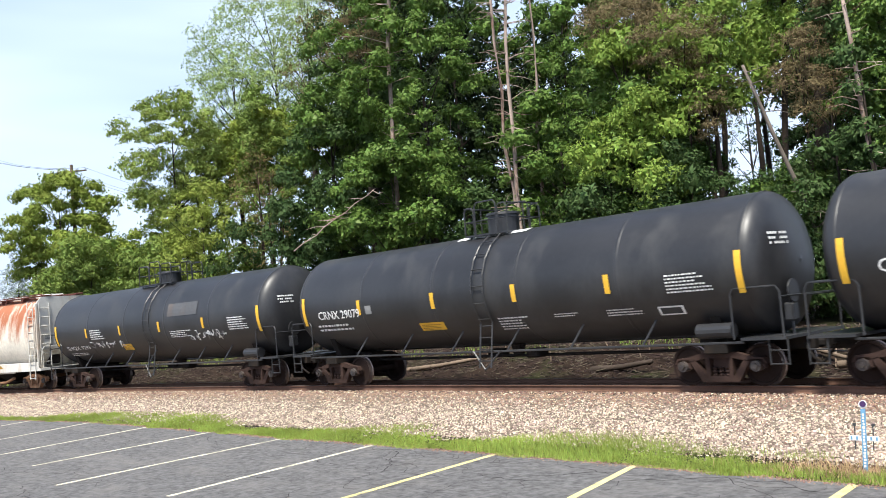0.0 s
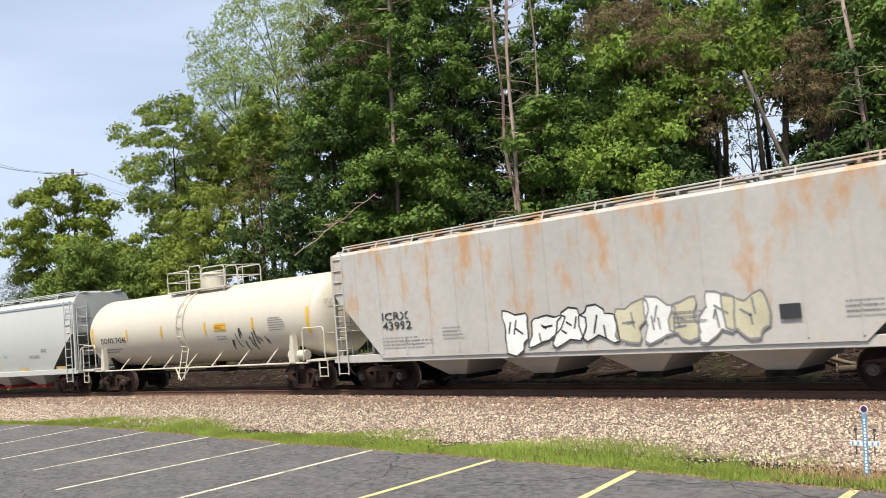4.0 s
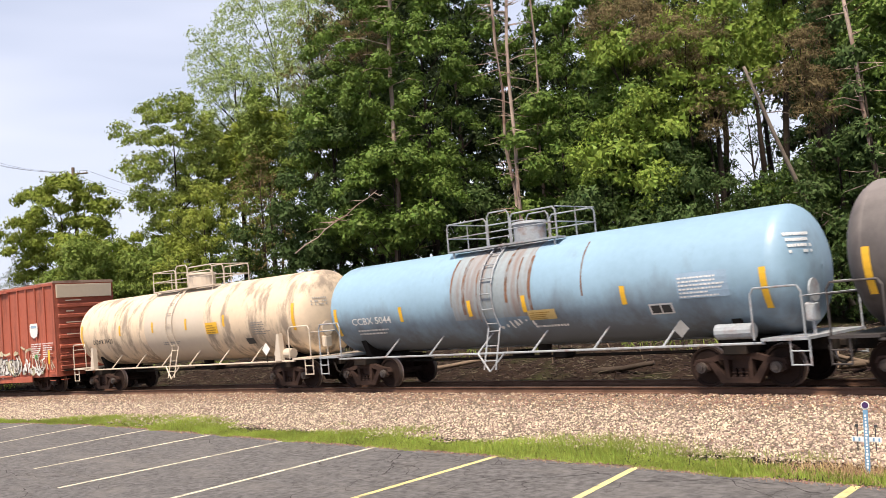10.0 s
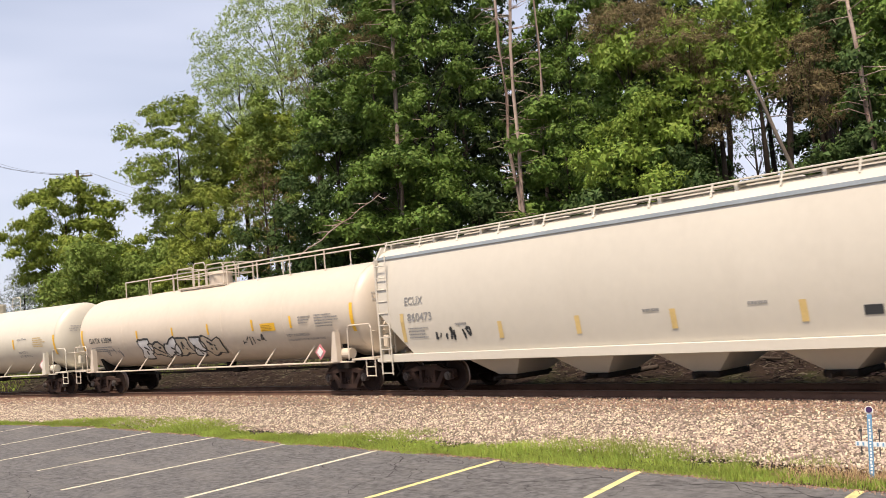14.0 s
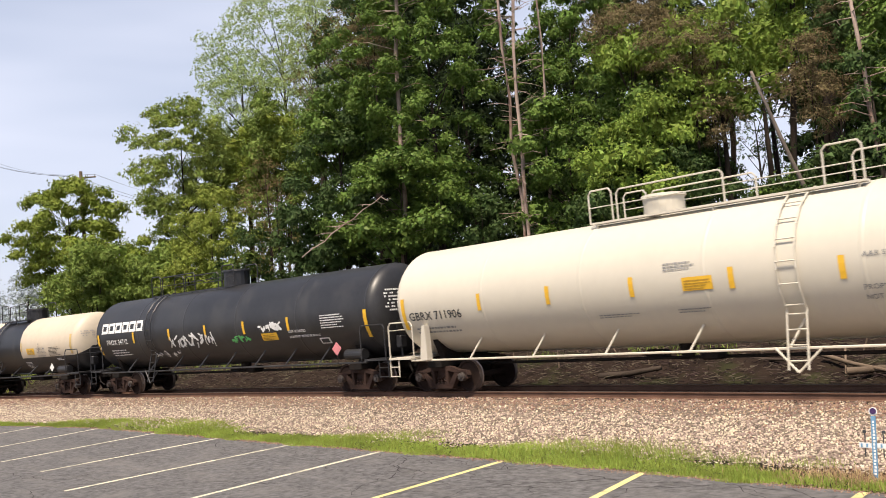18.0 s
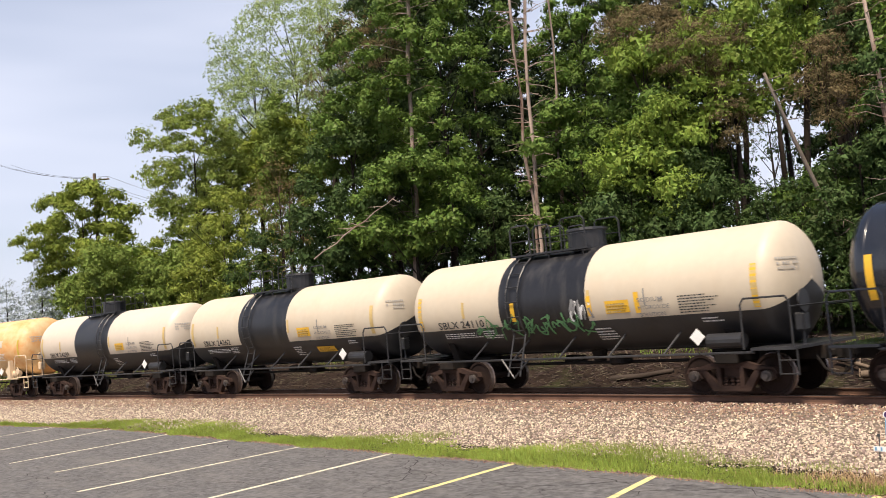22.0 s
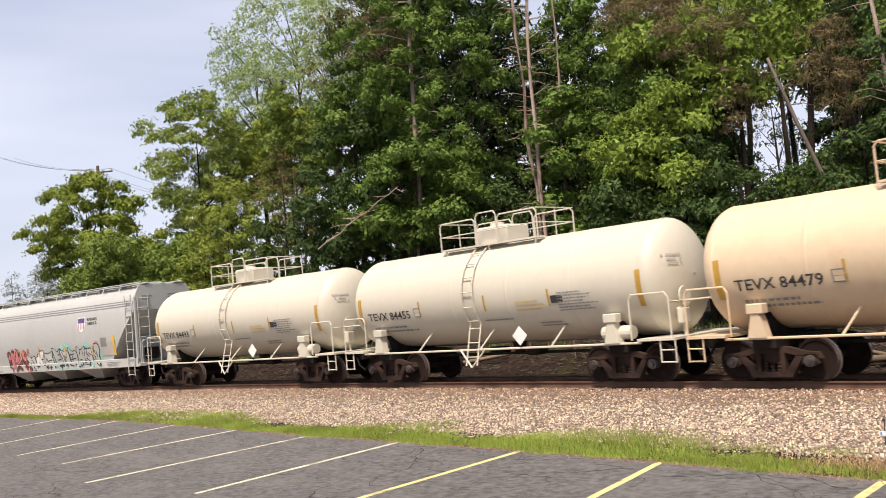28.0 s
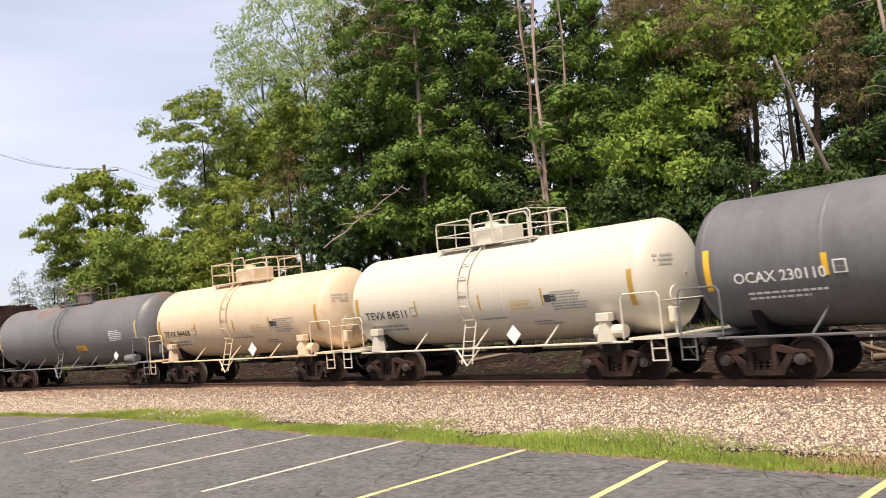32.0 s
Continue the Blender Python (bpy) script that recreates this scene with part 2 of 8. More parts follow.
def quads(name, verts, mat, per=4, parent=None):
    """Loose faces of the same number of corners, from an array of corners."""
    verts = np.asarray(verts, dtype=np.float32).reshape(-1, 3)
    count = len(verts) // per
    me = bpy.data.meshes.new(name)
    me.vertices.add(len(verts))
    me.vertices.foreach_set("co", verts.ravel())
    me.loops.add(len(verts))
    me.loops.foreach_set("vertex_index", np.arange(len(verts), dtype=np.int32))
    me.polygons.add(count)
    me.polygons.foreach_set("loop_start", np.arange(0, len(verts), per, dtype=np.int32))
    me.update()
    me.materials.append(mat)
    ob = new(name, me)
    ob.parent = parent
    return ob


def box(bm, x0, x1, y0, y1, z0, z1, bevel=0.0):
    got = bmesh.ops.create_cube(bm, size=1, matrix=Matrix.LocRotScale(((x0 + x1) / 2, (y0 + y1) / 2, (z0 + z1) / 2), None, (x1 - x0, y1 - y0, z1 - z0)))
    if bevel:
        edges = list({e for v in got["verts"] for e in v.link_edges})
        bmesh.ops.bevel(bm, geom=edges, offset=bevel, segments=1, affect="EDGES")
    return bm


def rod(bm, a, b, r, sides=6):
    """A round bar from a to b."""
    a, b = Vector(a), Vector(b)
    d = b - a
    m = Matrix.Translation((a + b) / 2) @ d.to_track_quat("Z", "Y").to_matrix().to_4x4()
    bmesh.ops.create_cone(bm, cap_ends=True, segments=sides, radius1=r, radius2=r, depth=d.length, matrix=m)
    return bm


def rods(pairs, r, sides=6):
    bm = bmesh.new()
    for a, b in pairs:
        rod(bm, a, b, r, sides)
    return bm


def chain(points, r, sides=6):
    return rods(list(zip(points, points[1:])), r, sides)


def disc(bm, centre, axis, r0, r1, depth, sides=24):
    m = Matrix.Translation(centre) @ Vector(axis).to_track_quat("Z", "Y").to_matrix().to_4x4()
    bmesh.ops.create_cone(bm, cap_ends=True, segments=sides, radius1=r0, radius2=r1, depth=depth, matrix=m)
    return bm


def prism(bm, outline, y0, y1):
    """An outline in x and z, drawn out from y0 to y1."""
    a = [bm.verts.new((x, y0, z)) for x, z in outline]
    b = [bm.verts.new((x, y1, z)) for x, z in outline]
    bm.faces.new(a)
    bm.faces.new(b[::-1])
    for i in range(len(a)):
        j = (i + 1) % len(a)
        bm.faces.new((a[j], a[i], b[i], b[j]))
    bmesh.ops.recalc_face_normals(bm, faces=bm.faces)
    return bm


def ground_sheet():
    xs = np.concatenate([[-4000, -1500, -700, -350, -220, -160], np.arange(-130, 40, 1.0), [45, 60, 90, 150, 300, 700, 1500, 4000]])
    ys = np.concatenate([[-4000, -1500, -600, -250, -140, -90, -70], np.arange(-55, 40, 0.8), [44, 52, 65, 90, 150, 300, 700, 1500, 4000]])
    gx, gy = np.meshgrid(xs, ys)
    s, n = off_line(gx, gy)
    z = np.interp(n, PROFILE_N, PROFILE_Z)
    rng = np.random.RandomState(4)
    z += np.where((n > 3.5) & (n < 60), rng.uniform(-0.12, 0.12, z.shape), 0)
    verts = np.stack([gx, gy, z], -1).reshape(-1, 3)
    w = len(xs)
    faces = [(j * w + i, j * w + i + 1, (j + 1) * w + i + 1, (j + 1) * w + i) for j in range(len(ys) - 1) for i in range(w - 1)]
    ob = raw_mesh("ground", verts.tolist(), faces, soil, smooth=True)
    return tagged(ob, "brown soil and leaf litter with sparse green growth", "ground", kind="structure")


def strip(name, profile, s0, s1, step, mat, parent=None, smooth=False):
    """A ribbon along the line with the cross section given as (n, z) pairs."""
    count = int((s1 - s0) / step) + 1
    verts, faces, w = [], [], len(profile)
    for i in range(count):
        s = s0 + (s1 - s0) * i / (count - 1)
        for n, z in profile:
            verts.append(tuple(on_line(s, n, z)[0]))
    for i in range(count - 1):
        for j in range(w - 1):
            a = i * w + j
            faces.append((a, a + w, a + w + 1, a + 1))
    return raw_mesh(name, verts, faces, mat, parent, smooth)


ground_sheet()


def lot_edge(s):
    """How far from the line the asphalt ends: it comes nearer at the far end of the lot."""
    return np.interp(s, (-60, -39, -31.5, -24.4, -20.2, -8), (-6.55, -6.62, -6.42, -6.86, -7.08, -7.08))


def parking_lot():
    verts, faces, stations = [], [], np.linspace(-78, 11, 61)
    for s in stations:
        e = float(lot_edge(s))
        verts += [tuple(on_line(s, n, z)[0]) for n, z in ((-90, LOT_Z - 0.3), (-90, LOT_Z), (-40, LOT_Z), (-15, LOT_Z), (e - 0.04, LOT_Z), (e, LOT_Z - 0.05))]
    for i in range(len(stations) - 1):
        faces += [(i * 6 + j, i * 6 + j + 6, i * 6 + j + 7, i * 6 + j + 1) for j in range(5)]
    return raw_mesh("parking_lot", verts, faces, asphalt)


lot = parking_lot()
tagged(lot, "worn dark grey asphalt parking lot with cracks", "parking lot", kind="structure")
BED = [(-6.1, -0.52), (-5.3, -0.47), (-3.6, -0.40), (-2.6, -0.30), (-1.9, -0.20), (-1.3, -0.165), (0, -0.17), (1.3, -0.165), (2.0, -0.22), (2.9, -0.36), (3.3, -0.45)]
bed = strip("ballast_bed", BED, -560, 480, 2.0, stone_bed, smooth=True)
tagged(bed, "bed of pinkish grey crushed stone under the railway", "ballast", kind="structure")

track = tagged(new("railway_track"), "single railway track with rusty brown rails on ties", "railway track", kind="structure")
for side in (-0.755, 0.755):
    outline = [(-0.07, -0.165), (-0.07, -0.155), (-0.012, -0.135), (-0.009, -0.045), (-0.036, -0.03), (-0.036, -0.002), (0.036, -0.002), (0.036, -0.03), (0.009, -0.045), (0.012, -0.135), (0.07, -0.155), (0.07, -0.165)]
    strip("rail", [(side + n, z) for n, z in outline], -560, 480, 2.0, rail_mat, track)
    strip("rail_head", [(side - 0.03, -0.0015), (side - 0.028, 0.0), (side + 0.028, 0.0), (side + 0.03, -0.0015)], -560, 480, 2.0, rail_top, track)
tie_bm = box(bmesh.new(), -0.11, 0.11, -1.3, 1.3, -0.33, -0.158, 0.012)
tie = part("tie", tie_bm, tie_mat, track)
for i in range(168):
    ob = tie if i == 0 else tie.copy()
    if i:
        scene.collection.objects.link(ob)
    p, h = on_line(-84 + i * 0.52 + random.uniform(-0.03, 0.03), random.uniform(-0.04, 0.04), random.uniform(-0.006, 0.0))
    ob.matrix_basis = Matrix.Translation(p) @ pose(0, 0, 0, 0, 0, math.degrees(h) + random.uniform(-1, 1))


def stripe(n_end, s, length, skew, name="parking_stripe"):
    """A painted line from the lot's edge towards the camera."""
    bm = bmesh.new()
    pts = []
    for k in range(9):
        q = k / 8
        a, h = on_line(s + skew * q, n_end - length * q, LOT_Z + 0.004)
        t = Vector((math.cos(h), math.sin(h), 0)) * 0.065
        pts.append((bm.verts.new(a - t), bm.verts.new(a + t)))
    for (a, b), (c, d) in zip(pts, pts[1:]):
        bm.faces.new((a, b, d, c))
    ob = part(name, bm, stripe_mat if s > -14 else faded_stripe_mat)
    return tagged(ob, "faded yellow painted parking line on asphalt", "parking line", "parking lines", "structure")

# ---- lettering: all words are turned into meshes once, while the scene is small ----
WORDS = ("CRNX 29079", "SHQX 9291", "NDYX  894361", "ICRX", "43992", "DOWX 74246", "NCLX", "210284", "GATX 59477", "PROX 32116", "CCBX 5044",
         "DOWX 74420", "963433", "ECUX", "860473", "GATX 62004", "GBRX 711851", "GBRX 711906", "PROX 34712", "TILX 160271", "UTLX 631645",
         "SBLX 24110", "SBLX 24262", "SBLX 24289", "DOWX 88082", "TEVX 84479", "TEVX 84455", "TEVX 84493", "UP", "220115", "OCAX 230110", "TEVX 84511",
         "TEVX 84468", "PROPYLENE", "NOT ODORIZED", "AAR ST-468", "SODIUM", "HYDROXIDE", "SOLUTION", "ALLYL CHLORIDE", "BUILDING", "AMERICA", "LIQUEFIED PETROLEUM GAS", "E")
LETTERS = {}
for body in WORDS:
    curve = bpy.data.curves.new("lettering", "FONT")
    curve.body, curve.resolution_u, curve.size, curve.offset = body, 2, 1.0, 0.010
    ob = new("lettering", curve)
    bpy.context.view_layer.update()
    me = bpy.data.meshes.new_from_object(ob.evaluated_get(bpy.context.evaluated_depsgraph_get()))
    xy = np.zeros(len(me.vertices) * 3, dtype=np.float32)
    me.vertices.foreach_get("co", xy)
    xy = xy.reshape(-1, 3)[:, :2]
    xy = (xy - xy.min(0)) / (xy[:, 1].max() - xy[:, 1].min())
    LETTERS[body] = (xy, [tuple(p.vertices) for p in me.polygons])
    bpy.data.objects.remove(ob)
    bpy.data.curves.remove(curve)
    bpy.data.meshes.remove(me)


class Skin:
    """A car's outer surface towards the lot: places marks at x along the car and at height z on it."""

    def __init__(self, car, radius=0.0, centre=0.0, flat=None):
        self.car, self.r, self.c, self.flat, self.head_at = car, radius, centre, flat, None

    def at(self, x, z, off):
        if self.flat is not None:
            y, tilt = self.flat(z)
            return (x, -y - off, z)
        a = (z - self.c) / self.r
        return (x, -(self.r + off) * math.cos(a), self.c + (self.r + off) * math.sin(a))

    def mesh(self, name, uv, faces, mat, off=0.014, label=""):
        me = bpy.data.meshes.new(name)
        me.from_pydata([self.at(u, h, off) for u, h in uv], [], faces)
        me.materials.append(mat)
        ob = new(name, me)
        ob.parent = self.car
        if label:
            ob["label"] = label
        return ob

    def plate(self, x, z, w, h, mat, name="marking", off=0.014, label=""):
        rows = max(2, int(h / 0.12) + 1)
        uv = [(x + w * i, z + h * j / (rows - 1)) for j in range(rows) for i in (0, 1)]
        if name == "warning_label":
            self.bars(x + w * 0.08, z + h * 0.08, w * 0.88, h * 0.8, 4, label_ink, int(abs(x) * 40), off + 0.005)
        return self.mesh(name, uv, [(2 * j, 2 * j + 1, 2 * j + 3, 2 * j + 2) for j in range(rows - 1)], mat, off, label)

    def bars(self, x, z, w, h, lines, mat, seed=0, off=0.016, name="stencil"):
        """Small writing that cannot be read: broken bars."""
        r, uv, faces = random.Random(seed), [], []
        step = h / lines
        for i in range(lines):
            u, end = x, x + w * r.uniform(0.6, 1.0)
            while u < end:
                ww = r.uniform(0.028, 0.085) * max(0.6, w)
                u2, z0 = min(u + ww, end), z + h - (i + 1) * step
                k = len(uv)
                uv += [(u, z0), (u2, z0), (u2, z0 + step * 0.46), (u, z0 + step * 0.46)]
                faces.append((k, k + 1, k + 2, k + 3))
                u = u2 + 0.02 * max(0.6, w)
        ob = self.mesh(name, uv, faces, mat, off)
        ob["kind"] = "stuff"
        return ob

    def words(self, body, x, z, h, mat, width=1.0, off=0.017, span=None):
        xy, faces = LETTERS[body]
        if span:
            width = span / (float(xy[:, 0].max()) * h)
        ob = self.mesh("lettering", [(x + u * h * width, z + v * h) for u, v in xy], faces, mat, off)
        ob["kind"] = "stuff"
        return ob

    def scrawl(self, x, z, w, h, mats, seed, strokes=9, thick=0.05, off=0.013, name="graffiti"):
        """Sprayed strokes, one mesh a colour."""
        r = random.Random(seed)
        for k, mat in enumerate(mats):
            uv, faces = [], []
            for i in range(strokes):
                cx = x + w * (i + 0.5) / strokes + r.uniform(-0.1, 0.1)
                pts = [(cx + r.uniform(-0.7, 0.7) * w / strokes, z + h * r.uniform(0.05, 0.95)) for _ in range(r.randint(3, 5))]
                path = []
                for a, b, c in zip(pts, pts[1:], pts[2:] + [pts[-1]]):
                    for q in (0, 0.25, 0.5, 0.75):
                        m1, m2 = ((a[0] + b[0]) / 2, (a[1] + b[1]) / 2), ((b[0] + c[0]) / 2, (b[1] + c[1]) / 2)
                        path.append(tuple((1 - q) ** 2 * m1[j] + 2 * q * (1 - q) * b[j] + q * q * m2[j] for j in (0, 1)))
                base, th = len(uv), thick * r.uniform(0.6, 1.3)
                for j, (px, pz) in enumerate(path):
                    qx, qz = path[min(j + 1, len(path) - 1)]
                    ox, oz = path[max(j - 1, 0)]
                    dx, dz = qx - ox, qz - oz
                    ln = math.hypot(dx, dz) or 1
                    nx, nz = -dz / ln * th / 2, dx / ln * th / 2
                    uv += [(px + nx, pz + nz), (px - nx, pz - nz)]
                faces += [(base + 2 * j, base + 2 * j + 1, base + 2 * j + 3, base + 2 * j + 2) for j in range(len(path) - 1)]
            self.mesh(name, uv, faces, mat, off + 0.003 * k)["kind"] = "stuff"

    def bubble(self, x, z, w, h, n, fills, line, seed, thick=0.05, off=0.013):
        """Sprayed letter shapes that cannot be read: filled, jagged blocks with an outline and inner strokes."""
        r = random.Random(seed)
        cell = w / n
        for i in range(n):
            cx, cz = x + cell * (i + 0.5) + r.uniform(-0.08, 0.08) * cell, z + h * (0.5 + r.uniform(-0.07, 0.07))
            a, b = cell * r.uniform(0.52, 0.68), h * r.uniform(0.42, 0.54)
            k, lean, ph = 20, r.uniform(-0.2, 0.35), [r.uniform(0, 6.28) for _ in range(3)]
            ring, inner = [], []
            for j in range(k):
                q = 2 * math.pi * j / k
                c, s = math.cos(q), math.sin(q)
                f = 1 + 0.16 * math.sin(2 * q + ph[0]) + 0.16 * math.sin(3 * q + ph[1]) + 0.12 * math.sin(5 * q + ph[2])
                u, v = math.copysign(abs(c) ** 0.6, c) * a * f, math.copysign(abs(s) ** 0.6, s) * b * f
                d = max(0.2, 1 - thick / max(0.05, math.hypot(u, v)))
                ring.append((cx + u + v * lean, cz + v))
                inner.append((cx + (u + v * lean) * d, cz + v * d))
            lift = off + 0.002 * (i % 3)
            half_way = [(cx + (u - cx) * 0.55, cz + (v - cz) * 0.55) for u, v in ring]
            ob = self.mesh("graffiti", ring + half_way + [(cx, cz)], [(j, (j + 1) % k, k + (j + 1) % k, k + j) for j in range(k)] + [(k + j, k + (j + 1) % k, 2 * k) for j in range(k)], fills[i % len(fills)], lift)
            ob["kind"] = "stuff"
            ob.data.shade_smooth()
            uv, faces = ring + inner, [(j, (j + 1) % k, k + (j + 1) % k, k + j) for j in range(k)]
            for _ in range(3):
                u0, v0, ang, ln = cx + r.uniform(-0.4, 0.4) * a, cz + r.uniform(-0.5, 0.4) * b, r.choice((0.1, 1.3, 1.7, 2.6)), r.uniform(0.4, 0.9) * b
                du, dv = math.cos(ang) * ln / 2, math.sin(ang) * ln / 2
                nu, nv = -math.sin(ang) * thick / 2, math.cos(ang) * thick / 2
                m = len(uv)
                uv += [(u0 - du - nu, v0 - dv - nv), (u0 + du - nu, v0 + dv - nv), (u0 + du + nu, v0 + dv + nv), (u0 - du + nu, v0 - dv + nv)]
                faces.append((m, m + 1, m + 2, m + 3))
            self.mesh("graffiti", uv, faces, line, lift + 0.006)["kind"] = "stuff"

    def placard(self, x, z, r, mat, name="placard"):
        """A diamond plate that hangs upright beside the sill, on a short stem."""
        y, zz = -1.47, max(z + 0.12, 1.05 + r)
        ob = part(name, prism(bmesh.new(), [(x - r, zz), (x, zz - r), (x + r, zz), (x, zz + r)], y - 0.006 - 0.02 * (r < 0.18), y + 0.006 - 0.02 * (r < 0.18)), mat, self.car)
        if r >= 0.18:
            part("stem", rods([((x, y + 0.02, 0.97), (x, y + 0.02, zz))], 0.014, 5), under_mat, self.car)
        return ob


# ---- running gear ----
def lathe(profile, sides, name, mats, slots, parent):
    """Turns a profile of (radius, y) round the y axis."""
    verts, faces, mat_of = [], [], []
    w = len(profile)
    for i in range(sides):
        a = 2 * math.pi * i / sides
        verts += [(r * math.cos(a), y, r * math.sin(a)) for r, y in profile]
    for i in range(sides):
        j = (i + 1) % sides
        for k in range(w - 1):
            faces.append((i * w + k, i * w + k + 1, j * w + k + 1, j * w + k))
            mat_of.append(slots[k])
    ob = raw_mesh(name, verts, faces, mats[0], parent)
    for m in mats[1:]:
        ob.data.materials.append(m)
    ob.data.polygons.foreach_set("material_index", mat_of)
    return ob


AXLE, WHEEL_R = 0.889, 0.457


def build_truck(mat, parent=None):
    """A three-piece truck: bolster, two side frames with springs, two wheelsets."""
    bm = bmesh.new()
    box(bm, -0.20, 0.20, -1.0, 1.0, 0.42, 0.68, 0.02)
    box(bm, -0.32, 0.32, -0.33, 0.33, 0.66, 0.78, 0.03)
    truck = part("truck", bm, mat, parent, "cast steel truck with two wheelsets")
    for side in (-1, 1):
        y0, y1 = side * 1.0 - 0.08, side * 1.0 + 0.08
        bm = bmesh.new()
        prism(bm, [(-1.12, 0.50), (-1.05, 0.63), (-0.75, 0.66), (-0.40, 0.76), (0.40, 0.76), (0.75, 0.66), (1.05, 0.63), (1.12, 0.50), (1.00, 0.52), (0.72, 0.55), (0.36, 0.63), (-0.36, 0.63), (-0.72, 0.55), (-1.00, 0.52)], y0, y1)
        prism(bm, [(-0.74, 0.57), (-0.60, 0.60), (-0.32, 0.24), (0.32, 0.24), (0.60, 0.60), (0.74, 0.57), (0.45, 0.12), (-0.45, 0.12)], y0, y1)
        prism(bm, [(-0.33, 0.22), (-0.23, 0.22), (-0.23, 0.66), (-0.33, 0.66)], y0 - 0.01, y1 + 0.01)
        prism(bm, [(0.23, 0.22), (0.33, 0.22), (0.33, 0.66), (0.23, 0.66)], y0 - 0.01, y1 + 0.01)
        for a in (-AXLE, AXLE):
            prism(bm, [(a - 0.20, 0.40), (a - 0.14, 0.60), (a + 0.14, 0.60), (a + 0.20, 0.40), (a + 0.13, 0.40), (a + 0.10, 0.54), (a - 0.10, 0.54), (a - 0.13, 0.40)], y0, y1)
        part("side_frame", bm, mat, truck)
        for x in (-0.15, 0.0, 0.15):
            zs = [0.23 + k * 0.0195 for k in range(12)]
            ring = [(0.062 if k % 4 in (1, 2) else 0.042) for k in range(12)]
            verts = [(x + r * math.cos(a * math.pi / 4), side * 1.0 + r * math.sin(a * math.pi / 4), z) for z, r in zip(zs, ring) for a in range(8)]
            raw_mesh("spring", verts, [(i * 8 + a, i * 8 + (a + 1) % 8, i * 8 + 8 + (a + 1) % 8, i * 8 + 8 + a) for i in range(11) for a in range(8)], mat, truck)
        for a in (-AXLE, AXLE):
            bm = disc(bmesh.new(), (a, side * 1.05, WHEEL_R), (0, 1, 0), 0.12, 0.12, 0.2, 14)
            disc(bm, (a, side * 1.16, WHEEL_R), (0, 1, 0), 0.06, 0.06, 0.05, 8)
            part("bearing_cap", bm, bearing_mat, truck)
    prof = [(0.085, -1.0), (0.085, -0.84), (0.13, -0.84), (0.13, -0.81), (0.19, -0.79), (0.37, -0.795), (0.40, -0.825), (0.455, -0.825), (0.457, -0.70), (0.485, -0.685), (0.485, -0.665), (0.40, -0.665), (0.36, -0.72), (0.16, -0.70), (0.10, -0.66), (0.085, -0.64)]
    prof = prof + [(r, -y) for r, y in prof[::-1]]
    slots = [0] * (len(prof) - 1)
    for k in (7, 8):
        slots[k] = slots[len(prof) - 2 - k] = 1
    for a in (-AXLE, AXLE):
        ws = lathe(prof, 22, "wheelset", (wheel_mat, tread_mat), slots, truck)
        ws.location = (a, 0, WHEEL_R)
    return truck


truck_kinds = {}
WHEELSETS, CARS = [], []


def add_trucks(car, tc, mat):
    """Copies of one truck under the car, turned to the bend."""
    if mat not in truck_kinds:
        truck_kinds[mat] = build_truck(mat)
        first = True
    else:
        first = False
    src = truck_kinds[mat]
    for k, sgn in enumerate((-1, 1)):
        m = pose(sgn * tc / 2, 0, 0, 0, 0, math.degrees(-sgn * tc / 2 / RC))
        if first and k == 0:
            t = src
            t.matrix_basis = m
        else:
            t = copy_thing(src, m)
        t.parent = car
        WHEELSETS.extend(sorted((o for o in t.children if o.name.startswith("wheelset")), key=lambda o: o.location.x))
    half = tc / 2 + 1.95
    for sgn in (-1, 1):
        a, b = sorted((sgn * (tc / 2 - 0.9), sgn * (half - 0.15)))
        part("draft_sill", box(bmesh.new(), a, b, -0.28, 0.28, 0.72, 1.02, 0.02), under_mat, car)
        a, b = sorted((sgn * (half - 0.2), sgn * (half + 0.12)))
        bm = box(bmesh.new(), a, b, -0.10, 0.10, 0.76, 0.92, 0.03)
        a, b = sorted((sgn * (half + 0.0), sgn * (half + 0.14)))
        box(bm, a, b, -0.15, 0.15, 0.70, 0.98, 0.03)
        part("coupler", bm, under_mat, car)
        bm = chain([(sgn * (half - 0.3), -0.45, 0.85), (sgn * (half - 0.1), -0.5, 0.55), (sgn * (half + 0.15), -0.45, 0.38)], 0.03)
        part("air_hose", bm, under_mat, car)


def ladder(name, car, mat, x, y0, z0, y1, z1, width=0.42, step=0.3, r=0.016):
    bm = bmesh.new()
    for dx in (-width / 2, width / 2):
        box_path = ((x + dx, y0, z0), (x + dx, y1, z1))
        rod(bm, *box_path, r * 1.5, 5)
    count = max(2, int(abs(z1 - z0) / step))
    for i in range(1, count + 1):
        q = (i - 0.4) / count
        p = Vector((x, y0 + (y1 - y0) * q, z0 + (z1 - z0) * q))
        rod(bm, p - Vector((width / 2, 0, 0)), p + Vector((width / 2, 0, 0)), r, 5)
    return part(name, bm, mat, car)


